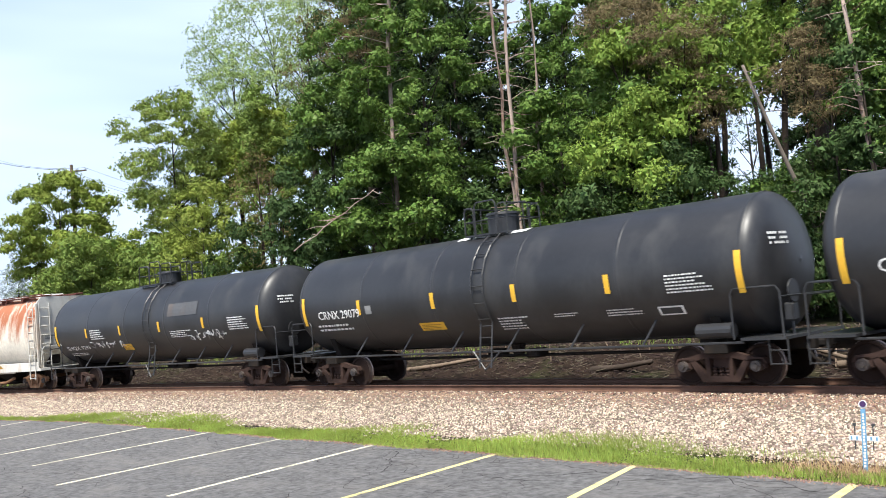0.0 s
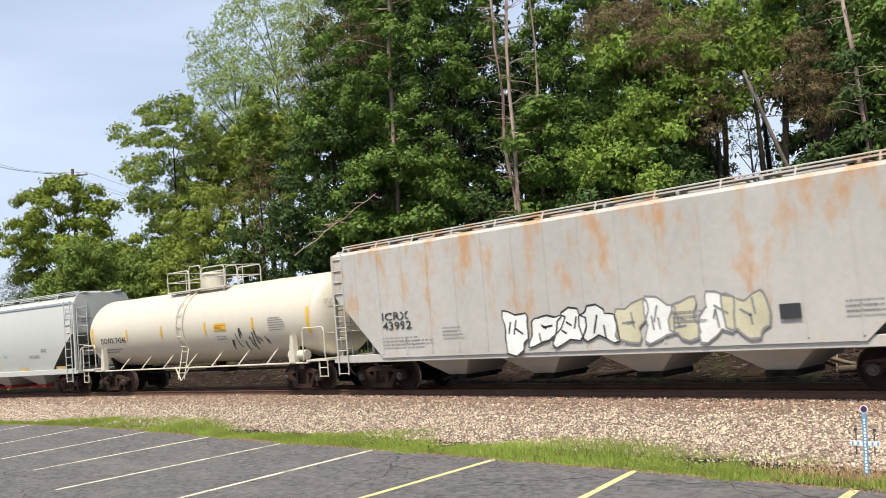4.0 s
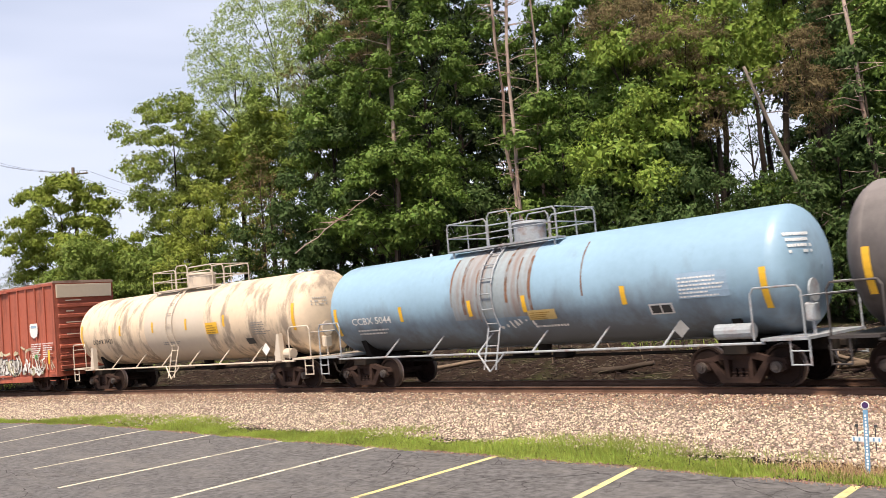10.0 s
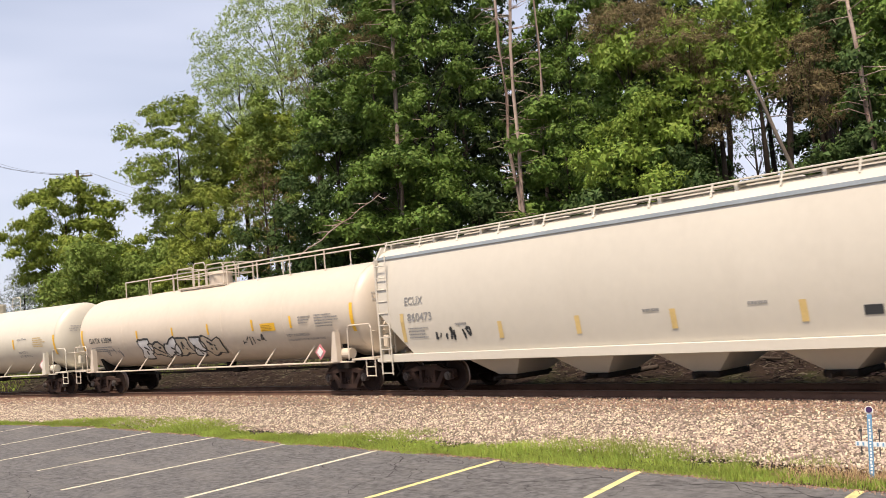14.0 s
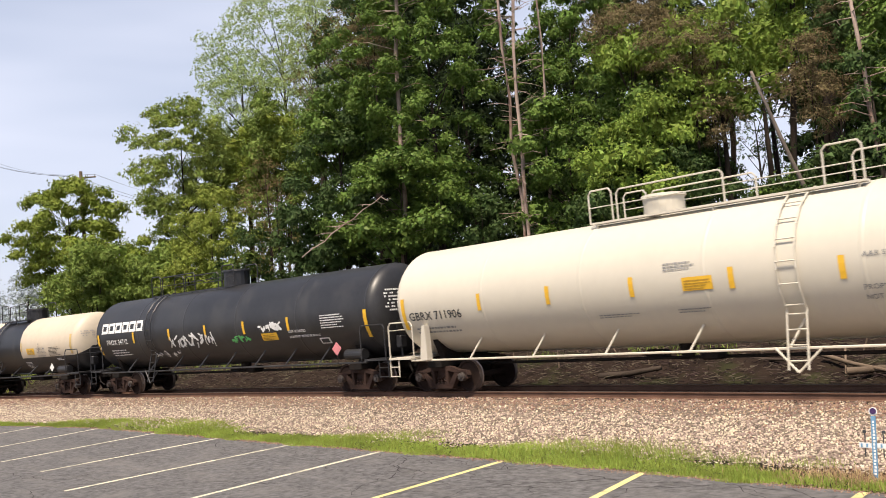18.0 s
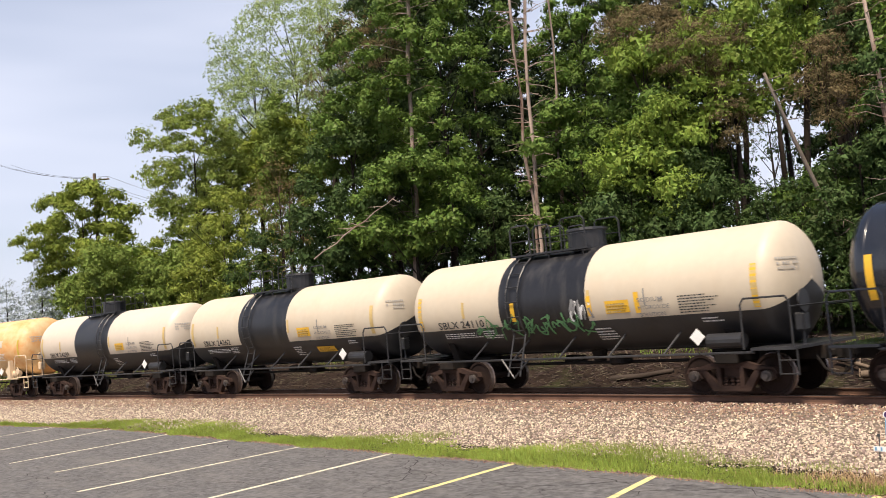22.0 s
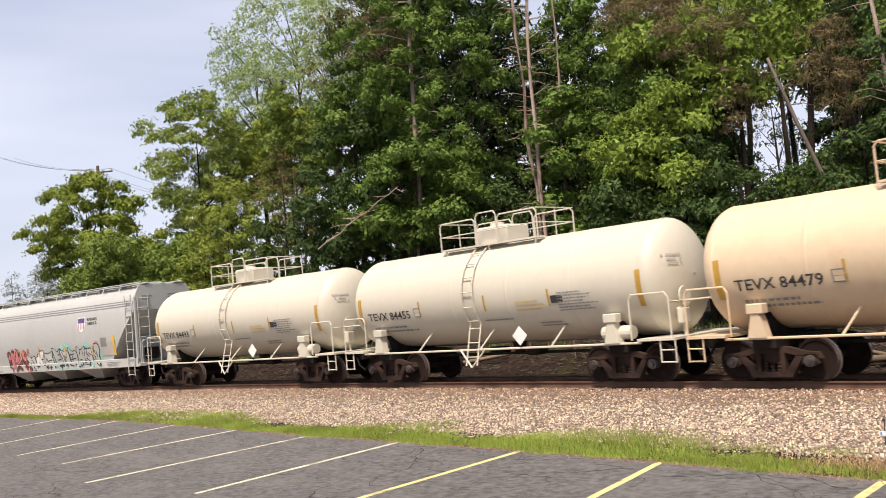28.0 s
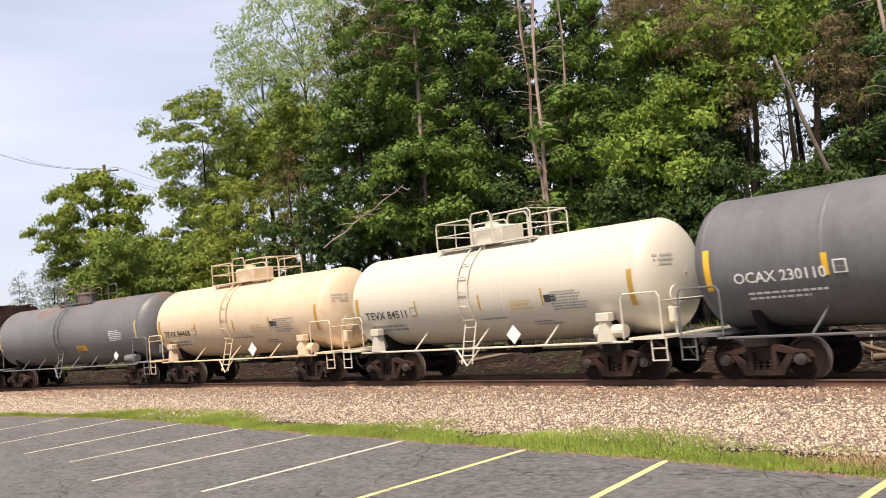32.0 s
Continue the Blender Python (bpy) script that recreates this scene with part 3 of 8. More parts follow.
def arc_ladder(car, mat, x, radius, centre, a0, a1, width=0.42):
    """A ladder that lies on the tank's side."""
    bm = bmesh.new()
    pts = [math.radians(a0 + (a1 - a0) * i / 7) for i in range(8)]
    for dx in (-width / 2, width / 2):
        line = [(x + dx, -(radius + 0.07) * math.cos(a), centre + (radius + 0.07) * math.sin(a)) for a in pts]
        for p, q in zip(line, line[1:]):
            rod(bm, p, q, 0.022, 5)
    for a in pts[:-1]:
        y, z = -(radius + 0.07) * math.cos(a + 0.1), centre + (radius + 0.07) * math.sin(a + 0.1)
        rod(bm, (x - width / 2, y, z), (x + width / 2, y, z), 0.017, 5)
    return part("ladder", bm, mat, car)


def hoop(bm, p, q, h, r=0.022):
    """A rail that stands on p and q, h high, with rounded shoulders."""
    p, q, up = Vector(p), Vector(q), Vector((0, 0, h))
    d = (q - p) * min(0.3, 0.12 / max((q - p).length, 0.01))
    pts = [p, p + up * 0.88, p + up + d * 0.7, q + up - d * 0.7, q + up * 0.88, q]
    for a, b in zip(pts, pts[1:]):
        rod(bm, a, b, r, 6)


def tank_car(key, label, s0, tc, R, paints, paint_of=None, cuts=(), trim=None, truck=None, dome=0.0, dome_r=0.45, dome_h=0.42, deck=(-1.6, 1.6), deck_half=0.85, rails="box",
             lad=0.0, walkway=None, end_rail=None, supports=8, head=0.62, saddle_plates=False, dome_box=None):
    zc = 1.08 + R
    car = tagged(new("tank_car"), label, "tank car", "cars of the freight train")
    car["row"] = s0
    trim = trim or paints[0]
    truck = truck or truck_mat
    add_trucks(car, tc, truck)
    half = tc / 2 + 0.95
    # shell: rings along x, from head apex to head apex
    stations = []
    for i in range(13):
        a = math.pi / 2 * (i / 12) ** 1.2
        stations.append((-half - head * math.cos(a), R * math.sin(a)))
    inner = sorted(set([-half + 0.002] + [c for c in cuts] + list(np.linspace(-half, half, 9)[1:-1]) + [half - 0.002]))
    stations += [(float(x), R) for x in inner if -half < x < half]
    for i in range(13):
        a = math.pi / 2 * (1 - i / 12) ** 1.2
        stations.append((half + head * math.cos(a), R * math.sin(a)))
    seg = 44
    verts, faces, slot = [], [], []
    for x, r in stations:
        r = max(r, 0.02)
        verts += [(x, -r * math.cos(2 * math.pi * k / seg), zc + r * math.sin(2 * math.pi * k / seg)) for k in range(seg)]
    for i in range(len(stations) - 1):
        for k in range(seg):
            k2 = (k + 1) % seg
            faces.append((i * seg + k, (i + 1) * seg + k, (i + 1) * seg + k2, i * seg + k2))
            xm = (stations[i][0] + stations[i + 1][0]) / 2
            zm = math.sin(2 * math.pi * (k + 0.5) / seg)
            slot.append(paint_of(xm, zm) if paint_of else 0)
    faces.append(tuple(range(seg))[::-1])
    faces.append(tuple(range((len(stations) - 1) * seg, len(stations) * seg)))
    slot += [slot[0], slot[-1]]
    shell = raw_mesh("tank_shell", verts, faces, paints[0], car, smooth=True)
    for m in paints[1:]:
        shell.data.materials.append(m)
    shell.data.polygons.foreach_set("material_index", slot)
    # weld seams round the shell
    for x in list(np.linspace(-half, half, 6)):
        ring = [(R + 0.0, x - 0.05), (R + 0.008, x - 0.03), (R + 0.008, x + 0.03), (R + 0.0, x + 0.05)]
        seam_v, seam_f = [], []
        for k in range(seg):
            a = 2 * math.pi * k / seg
            seam_v += [(xx, -rr * math.cos(a), zc + rr * math.sin(a)) for rr, xx in ring]
        for k in range(seg):
            k2 = (k + 1) % seg
            seam_f += [(k * 4 + j, k * 4 + j + 1, k2 * 4 + j + 1, k2 * 4 + j) for j in range(3)]
        pi = paint_of(float(x) + 0.01, 0.5) if paint_of else 0
        if not paint_of:
            raw_mesh("weld_seam", seam_v, seam_f, paints[pi], car, smooth=True)
    # saddles at the trucks
    for sgn in (-1, 1):
        bm = bmesh.new()
        x = sgn * tc / 2
        box(bm, x - 0.28, x + 0.28, -1.25, 1.25, 0.74, 0.95, 0.02)
        w = R * 0.72
        pts = [(-w, zc - math.sqrt(R * R - w * w) + 0.02)] + [(-w + 2 * w * i / 8, zc - math.sqrt(max(R * R - (-w + 2 * w * i / 8) ** 2, 0)) + 0.02) for i in range(1, 8)] + [(w, zc - math.sqrt(R * R - w * w) + 0.02), (w * 0.75, 0.9), (-w * 0.75, 0.9)]
        a = [bm.verts.new((x - 0.12, y, z)) for y, z in pts]
        b = [bm.verts.new((x + 0.12, y, z)) for y, z in pts]
        bm.faces.new(a), bm.faces.new(b[::-1])
        for i in range(len(a)):
            bm.faces.new((a[i], b[i], b[(i + 1) % len(a)], a[(i + 1) % len(a)]))
        bmesh.ops.recalc_face_normals(bm, faces=bm.faces)
        part("saddle", bm, under_mat, car)
        if saddle_plates:
            for side in (-1, 1):
                ya, yb = sorted((side * (R - 0.18), side * (R + 0.02)))
                part("bolster_wedge", prism(bmesh.new(), [(x - 0.2, 1.0), (x + 0.12, 1.0), (x + 0.08, zc - R * 0.42), (x - 0.04, zc - R * 0.42)], ya, yb), trim, car)
        # end platform and its steps
        xo = sgn * (tc / 2 + 1.55)
        bm = bmesh.new()
        a, b = sorted((sgn * (tc / 2 + 0.75), sgn * (tc / 2 + 1.75)))
        box(bm, a, b, -1.5, 1.5, 1.02, 1.08)
        part("end_platform", bm, trim, car)
        for side in (-1, 1):
            y = side * 1.45
            bm = bmesh.new()
            for dx in (-0.2, 0.2):
                rod(bm, (xo + dx, y, 1.05), (xo + dx, y, 0.5), 0.02, 5)
            for z in (0.52, 0.8):
                rod(bm, (xo - 0.2, y, z), (xo + 0.2, y, z), 0.018, 5)
            part("step", bm, trim, car)
        bm = bmesh.new()
        for side in (-1, 1):
            y = side * 1.48
            hoop(bm, (xo - sgn * 0.95, y, 1.05), (xo + sgn * 0.15, y, 1.05), 1.08)
        rod(bm, (xo + sgn * 0.12, -1.48, 1.9), (xo + sgn * 0.12, 1.48, 1.9), 0.02, 5)
        part("end_railing", bm, end_rail or trim, car)
    # side sill pipes and their slanting brackets
    for side in (-1, 1):
        y = side * 1.42
        bm = chain([(-tc / 2 - 0.8, y, 0.98), (tc / 2 + 0.8, y, 0.98)], 0.03)
        part("side_rail", bm, trim, car)
        for i in range(supports):
            x = (i + 0.5) / supports * (tc - 1.2) - (tc - 1.2) / 2
            bm = chain([(x - 0.08, y, 0.98), (x + 0.16, side * R * 0.70, zc - R * 0.70)], 0.026)
            part("bracket", bm, trim, car)
    # brake gear under the belly
    bm = box(bmesh.new(), 0.7, 1.15, -0.4, 0.1, 0.70, 0.95, 0.05)
    rod(bm, (-tc / 2 + 1, 0, 0.75), (tc / 2 - 1, 0, 0.75), 0.04, 6)
    disc(bm, (-0.9, 0.3, 0.82), (1, 0, 0), 0.13, 0.13, 0.6, 14)
    part("brake_gear", bm, under_mat, car)
    bm = disc(bmesh.new(), (0.15, 0, zc - R - 0.12), (0, 0, 1), 0.16, 0.22, 0.35, 14)
    part("outlet", bm, under_mat, car)
    # dome, deck and its railing
    top = zc + R
    if dome_box:
        bm = box(bmesh.new(), dome - dome_box, dome + dome_box, -0.5, 0.5, top - 0.15, top + dome_h, 0.05)
        disc(bm, (dome - 0.1, -0.1, top + dome_h + 0.05), (0, 0, 1), 0.22, 0.2, 0.12, 14)
    else:
        bm = disc(bmesh.new(), (dome, 0, top + dome_h / 2 - 0.1), (0, 0, 1), dome_r, dome_r, dome_h + 0.2, 20)
        disc(bm, (dome, 0, top + dome_h + 0.03), (0, 0, 1), dome_r + 0.05, dome_r + 0.03, 0.07, 20)
    part("dome", bm, trim, car)
    d0, d1 = deck
    zd = top - 0.06
    for side in (-1, 1):
        a, b = sorted((side * 0.5, side * deck_half))
        bm = box(bmesh.new(), d0, d1, a, b, zd, zd + 0.05)
        for x in (d0 + 0.15, (d0 + d1) / 2, d1 - 0.15):
            rod(bm, (x, side * (deck_half - 0.05), zd), (x, side * deck_half * 0.9, zc + math.sqrt(max(R * R - (deck_half * 0.9) ** 2, 0)) - 0.02), 0.03, 5)
        part("deck", bm, trim, car)
    for side in (-1, 1):
        y = side * deck_half
        bm = bmesh.new()
        if rails == "box":
            mid = (d0 + d1) / 2
            hoop(bm, (d0, y, zd), (mid - 0.45, y, zd), 0.82)
            hoop(bm, (mid - 0.4, y, zd), (mid + 0.4, y, zd), 0.95)
            hoop(bm, (mid + 0.45, y, zd), (d1, y, zd), 0.82)
            rod(bm, (d0, y, zd + 0.42), (d1, y, zd + 0.42), 0.018, 5)
        elif rails == "hoops":
            hoop(bm, (d0, y, zd), (d0 + 0.7, y, zd), 0.85)
            hoop(bm, (d0 + 0.85, y, zd), (d0 + (d1 - d0) * 0.55, y, zd), 0.78)
            hoop(bm, (d1 - 0.8, y, zd), (d1, y, zd), 0.85)
            rod(bm, (d0, y, zd + 0.42), (d1, y, zd + 0.42), 0.014, 5)
        elif rails == "low":
            hoop(bm, (d0, y, zd), (d0 + 0.6, y, zd), 0.5, 0.018)
            hoop(bm, (d1 - 0.9, y, zd), (d1, y, zd), 0.42, 0.018)
        part("deck_railing", bm, trim, car)
    if rails == "box":
        for x in (d0, d1):
            bm = bmesh.new()
            for h in (0.42, 0.82):
                rod(bm, (x, -deck_half, zd + h), (x, deck_half, zd + h), 0.018, 5)
            rod(bm, (x, 0, zd), (x, 0, zd + 0.82), 0.018, 5)
            part("deck_gate", bm, trim, car)
    if walkway:
        w0, w1 = walkway
        box_bm = box(bmesh.new(), w0, w1, -0.36, 0.36, top + 0.06, top + 0.10)
        for x in np.arange(w0 + 0.3, w1, 1.6):
            rod(box_bm, (x, -0.3, top - 0.05), (x, -0.3, top + 0.08), 0.03, 5)
        part("walkway", box_bm, trim, car)
        bm = bmesh.new()
        for x in (w0, w1 - 0.5):
            hoop(bm, (x, -0.36, top + 0.1), (x + 0.5, -0.36, top + 0.1), 0.55)
        part("walkway_railing", bm, trim, car)
    if lad is not None:
        arc_ladder(car, trim, lad, R, zc, -35, 78)
        ladder("lower_ladder", car, trim, lad, -1.55, 0.55, -R * 0.86, zc - R * 0.55)
        bm = chain([(lad - 0.5, -1.45, 1.0), (lad, -1.55, 0.5), (lad + 0.5, -1.45, 1.0)], 0.025)
        part("step_brace", bm, trim, car)
    # brake stand and air reservoir at the leading end
    xb = tc / 2 + 1.5
    bm = chain([(xb, -0.55, 1.05), (xb, -0.55, 2.05)], 0.035)
    disc(bm, (xb + 0.07, -0.55, 2.0), (1, 0, 0), 0.25, 0.25, 0.04, 16)
    box(bm, xb - 0.12, xb + 0.1, -0.7, -0.4, 1.35, 1.75, 0.04)
    part("brake_stand", bm, trim, car)
    bm = disc(bmesh.new(), (tc / 2 + 0.05, -1.2, 1.24), (1, 0, 0), 0.17, 0.17, 0.85, 14)
    part("air_reservoir", bm, trim, car)
    CARS.append((car, s0, tc))
    skin = Skin(car, R, zc)
    skin.head_at = (half, head, R, zc)
    return car, skin, half, zc


def head_bars(skin, mat, seed, y=-1.05, z=0.25, w=0.6, h=0.32, lines=3):
    """Small writing on the rounded leading end."""
    half, head, R, zc = skin.head_at
    r, verts, faces = random.Random(seed), [], []
    step = h / lines
    for i in range(lines):
        for k in range(9):
            if r.random() < 0.1 + 0.1 * i:
                continue
            y0, y1, z0, z1 = y + w * k / 9, y + w * (k + 0.72) / 9, z + h - (i + 1) * step, z + h - (i + 0.5) * step
            n = len(verts)
            for yy, zz in ((y0, z0), (y1, z0), (y1, z1), (y0, z1)):
                verts.append((half + head * math.sqrt(max(0, 1 - (yy * yy + zz * zz) / R / R)) + 0.02, yy, zc + zz))
            faces.append((n, n + 1, n + 2, n + 3))
    ob = raw_mesh("stencil", verts, faces, mat, skin.car)
    ob["kind"] = "stuff"


def stripes(skin, xs, z, mat, h=0.45, w=0.12):
    """Short upright reflective stripes along the side."""
    for x in xs:
        skin.plate(x - w / 2, z, w, h, mat, "reflector")


def end_stripes(skin, half, z, mat, h=0.75):
    for x in (-half + 0.05, half - 0.12):
        skin.plate(x, z, 0.15, h, mat, "reflector")


def hopper_car(label, s0, tc, half, paint, top=4.45, eave=4.15, wide=1.58, flat=False, round_side=False, slope=(2.55, 1.5), truck=None, trim=None, bays=4, roof=None, sill_paint=None, bay_paint=None,
               gate=None, ribs=0, dark_slope=None, fascia=None, sill_top=1.16, walk_paint=None):
    """A covered hopper: lofted body with slope-sheet ends, outlets below, roof walk with hatches above."""
    car = tagged(new("covered_hopper_car"), label, "hopper car", "cars of the freight train")
    add_trucks(car, tc, truck or truck_mat)
    trim = trim or paint
    roof = roof or paint
    if flat:
        prof = [(-wide, 1.05), (-wide, eave), (-wide + 0.10, eave + 0.08), (-0.7, top), (0.7, top), (wide - 0.10, eave + 0.08), (wide, eave), (wide, 1.05)]
    elif round_side:
        prof = [(-1.02, 1.18), (-1.35, 1.55), (-1.53, 2.05), (-1.58, 2.6), (-1.53, 3.15), (-1.38, 3.7), (-1.12, 4.12), (-0.7, top - 0.06), (0.0, top)]
        prof = prof + [(-y, z) for y, z in prof[-2::-1]]
    else:
        prof = [(-1.38, 1.12), (-1.47, 1.5), (-wide + 0.02, 2.1), (-wide, 2.6), (-wide + 0.03, 3.2), (-1.45, 3.75), (-1.36, eave), (-1.22, eave + 0.14), (-0.75, top), (0, top + 0.05)]
        prof = prof + [(-y, z) for y, z in prof[-2::-1]]
    bm = bmesh.new()
    xs = np.linspace(-half, half, 13)
    rings = [[bm.verts.new((float(x), y, z)) for y, z in prof] for x in xs]
    for a, b in zip(rings, rings[1:]):
        for i in range(len(prof)):
            j = (i + 1) % len(prof)
            bm.faces.new((a[i], a[j], b[j], b[i]))
    bm.faces.new(rings[0])
    bm.faces.new(rings[-1][::-1])
    bmesh.ops.recalc_face_normals(bm, faces=bm.faces)
    zs, run = slope
    for sgn in (-1, 1):
        # slope sheet: from the end wall at height zs down and inwards
        normal = Vector((sgn * (zs - 1.0), 0, -run)).normalized()
        got = bmesh.ops.bisect_plane(bm, geom=bm.verts[:] + bm.edges[:] + bm.faces[:], plane_co=(sgn * half, 0, zs), plane_no=normal, clear_outer=True)
        edges = [e for e in got["geom_cut"] if isinstance(e, bmesh.types.BMEdge)]
        bmesh.ops.contextual_create(bm, geom=edges)
    bmesh.ops.recalc_face_normals(bm, faces=bm.faces)
    for e in bm.edges:
        e.smooth = len(e.link_faces) == 2 and e.calc_face_angle(0.0) < (0.1 if flat else 0.5)
    body = part("body", bm, paint, car, smooth=True)
    # optional darker tone on the downward sheets: their shade put into the colour
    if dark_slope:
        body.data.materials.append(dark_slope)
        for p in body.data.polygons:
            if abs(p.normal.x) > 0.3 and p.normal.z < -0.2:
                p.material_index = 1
    # side sills
    for side in (-1, 1):
        a, b = sorted((side * 1.40, side * 1.52))
        bm = box(bmesh.new(), -half - 0.1, half + 0.1, a, b, 0.92, sill_top, 0.015)
        part("side_sill", bm, sill_paint or trim, car)
        if ribs:
            for i in range(ribs + 1):
                x = -half + 0.1 + (2 * half - 0.2) * i / ribs
                low = 1.15 if abs(x) < half - run - 0.1 else zs - (abs(x) - half) / -run * 0 - (half - abs(x)) / run * (zs - 1.0) + 0.05
                a, b = sorted((side * wide, side * (wide + 0.022)))
                part("rib", box(bmesh.new(), x - 0.022, x + 0.022, a, b, max(1.15, low), eave, 0.006), paint, car)
        if fascia:
            a, b = sorted((side * 1.36, side * 1.42))
            part("eave_strip", box(bmesh.new(), -half, half, a, b, eave - 0.07, eave + 0.02), fascia, car)
        bm = chain([(-half, side * 1.06, top + 0.13), (half, side * 1.06, top + 0.13)], 0.02)
        for x in np.linspace(-half + 0.1, half - 0.1, 12):
            rod(bm, (x, side * 1.20, top - 0.17), (x, side * 1.06, top + 0.13), 0.022, 5)
        part("roof_rail", bm, walk_paint or trim, car)
    # end frames: posts, crossbeam, ladders, platform
    for sgn in (-1, 1):
        x = sgn * (half + 0.02)
        for side in (-1, 1):
            part("corner_post", box(bmesh.new(), min(x, x + sgn * 0.08), max(x, x + sgn * 0.08), side * 1.46 - 0.05, side * 1.46 + 0.05, 1.0, eave - 0.05, 0.01), trim, car)
        a, b = sorted((x - sgn * 0.02, x + sgn * 0.05))
        bm = bmesh.new()
        va = [[bm.verts.new((q, y, z)) for y, z in ((-1.46, zs + 0.05), (1.46, zs + 0.05), (1.46, eave - 0.05), (1.2, top), (-1.2, top), (-1.46, eave - 0.05))] for q in (a, b)]
        bm.faces.new(va[0]), bm.faces.new(va[1][::-1])
        for k in range(6):
            bm.faces.new((va[0][k], va[0][(k + 1) % 6], va[1][(k + 1) % 6], va[1][k]))
        bmesh.ops.recalc_face_normals(bm, faces=bm.faces)
        part("end_panel", bm, paint, car)
        for i, (yy, zz, ww) in enumerate(((-1.1, 0.62, 0.5), (-1.1, 0.5, 0.35), (0.2, 0.66, 0.55), (0.2, 0.52, 0.4))):
            if zs + zz < eave:
                p0, p1 = sorted((x + sgn * 0.051, x + sgn * 0.058))
                part("stencil", box(bmesh.new(), p0, p1, yy, yy + ww, zs + zz, zs + zz + 0.07), grey_letter, car)
        a, b = sorted((sgn * (half - 0.9), sgn * (half + 0.25)))
        part("end_sill", box(bmesh.new(), a, b, -1.5, 1.5, 0.94, 1.06), sill_paint or trim, car)
        part("bulkhead", box(bmesh.new(), sgn * (half - 1.0) - 0.05, sgn * (half - 1.0) + 0.05, -0.9, 0.9, 1.06, 2.2), paint, car)
        for side in (-1, 1):
            xl = sgn * (half + 0.05) - sgn * 0.35
            bm = bmesh.new()
            for dx in (-0.24, 0.24):
                rod(bm, (xl + dx, side * 1.58, 0.55), (xl + dx, side * 1.58, eave + 0.05), 0.024, 5)
            for z in np.arange(0.6, eave, 0.36):
                rod(bm, (xl - 0.24, side * 1.58, z), (xl + 0.24, side * 1.58, z), 0.018, 5)
            part("ladder", bm, trim, car)
        bm = rods([((x + sgn * 0.1, y, 1.1), (x + sgn * 0.1, y, eave)) for y in (-1.35, -0.85)], 0.02, 5)
        for z in np.arange(1.35, eave, 0.42):
            rod(bm, (x + sgn * 0.1, -1.35, z), (x + sgn * 0.1, -0.85, z), 0.018, 5)
        part("end_ladder", bm, trim, car)
        bm = bmesh.new()
        hoop(bm, (x + sgn * 0.15, -1.3, 1.06), (x + sgn * 0.15, 1.3, 1.06), 1.0, 0.02)
        part("end_railing", bm, trim, car)
    bm = box(bmesh.new(), half - 0.85, half - 0.35, -0.6, -0.1, 1.2, 1.7, 0.05)
    part("brake_cylinder", bm, under_mat, car)
    # roof walk and hatches
    bm = box(bmesh.new(), -half - 0.1, half + 0.1, -0.03, 0.03, top + 0.05, top + 0.08)
    for side in (-1, 1):
        box(bm, -half - 0.1, half + 0.1, min(side * 0.62, side * 0.98), max(side * 0.62, side * 0.98), top + 0.05, top + 0.09)
    for x in np.linspace(-half + 0.2, half - 0.2, 10):
        box(bm, x - 0.04, x + 0.04, -0.98, 0.98, top - 0.12, top + 0.05)
    part("roof_walk", bm, walk_paint or trim, car)
    for x in np.linspace(-half + 1.2, half - 1.2, bays * 2):
        part("hatch", box(bmesh.new(), x - 0.55, x + 0.55, -0.45, 0.45, top - 0.02, top + 0.16, 0.04), roof, car)
    # outlets
    span = 2 * (tc / 2 - 1.35)
    for i in range(bays):
        x = -span / 2 + span * (i + 0.5) / bays
        w = span / bays * 0.40
        bm = bmesh.new()
        up = [bm.verts.new((x + a * w, b * 1.42, 1.12)) for a, b in ((-1, -1), (1, -1), (1, 1), (-1, 1))]
        lo = [bm.verts.new((x + a * 0.30, b * 0.62, 0.42)) for a, b in ((-1, -1), (1, -1), (1, 1), (-1, 1))]
        for k in range(4):
            bm.faces.new((up[k], up[(k + 1) % 4], lo[(k + 1) % 4], lo[k]))
        bm.faces.new(lo)
        bmesh.ops.recalc_face_normals(bm, faces=bm.faces)
        part("outlet_bay", bm, bay_paint or under_mat, car)
        bm = box(bmesh.new(), x - 0.36, x + 0.36, -0.72, 0.72, 0.30, 0.44, 0.03)
        rod(bm, (x, -1.2, 0.37), (x, 1.2, 0.37), 0.05, 6)
        part("gate", bm, gate or under_mat, car)
    CARS.append((car, s0, tc))
    ys, zs_ = [-y for y, z in prof[:len(prof) // 2 + 1]], [z for y, z in prof[:len(prof) // 2 + 1]]

    def side_of(z):
        return float(np.interp(z, zs_, ys)), 0

    return car, Skin(car, flat=side_of)


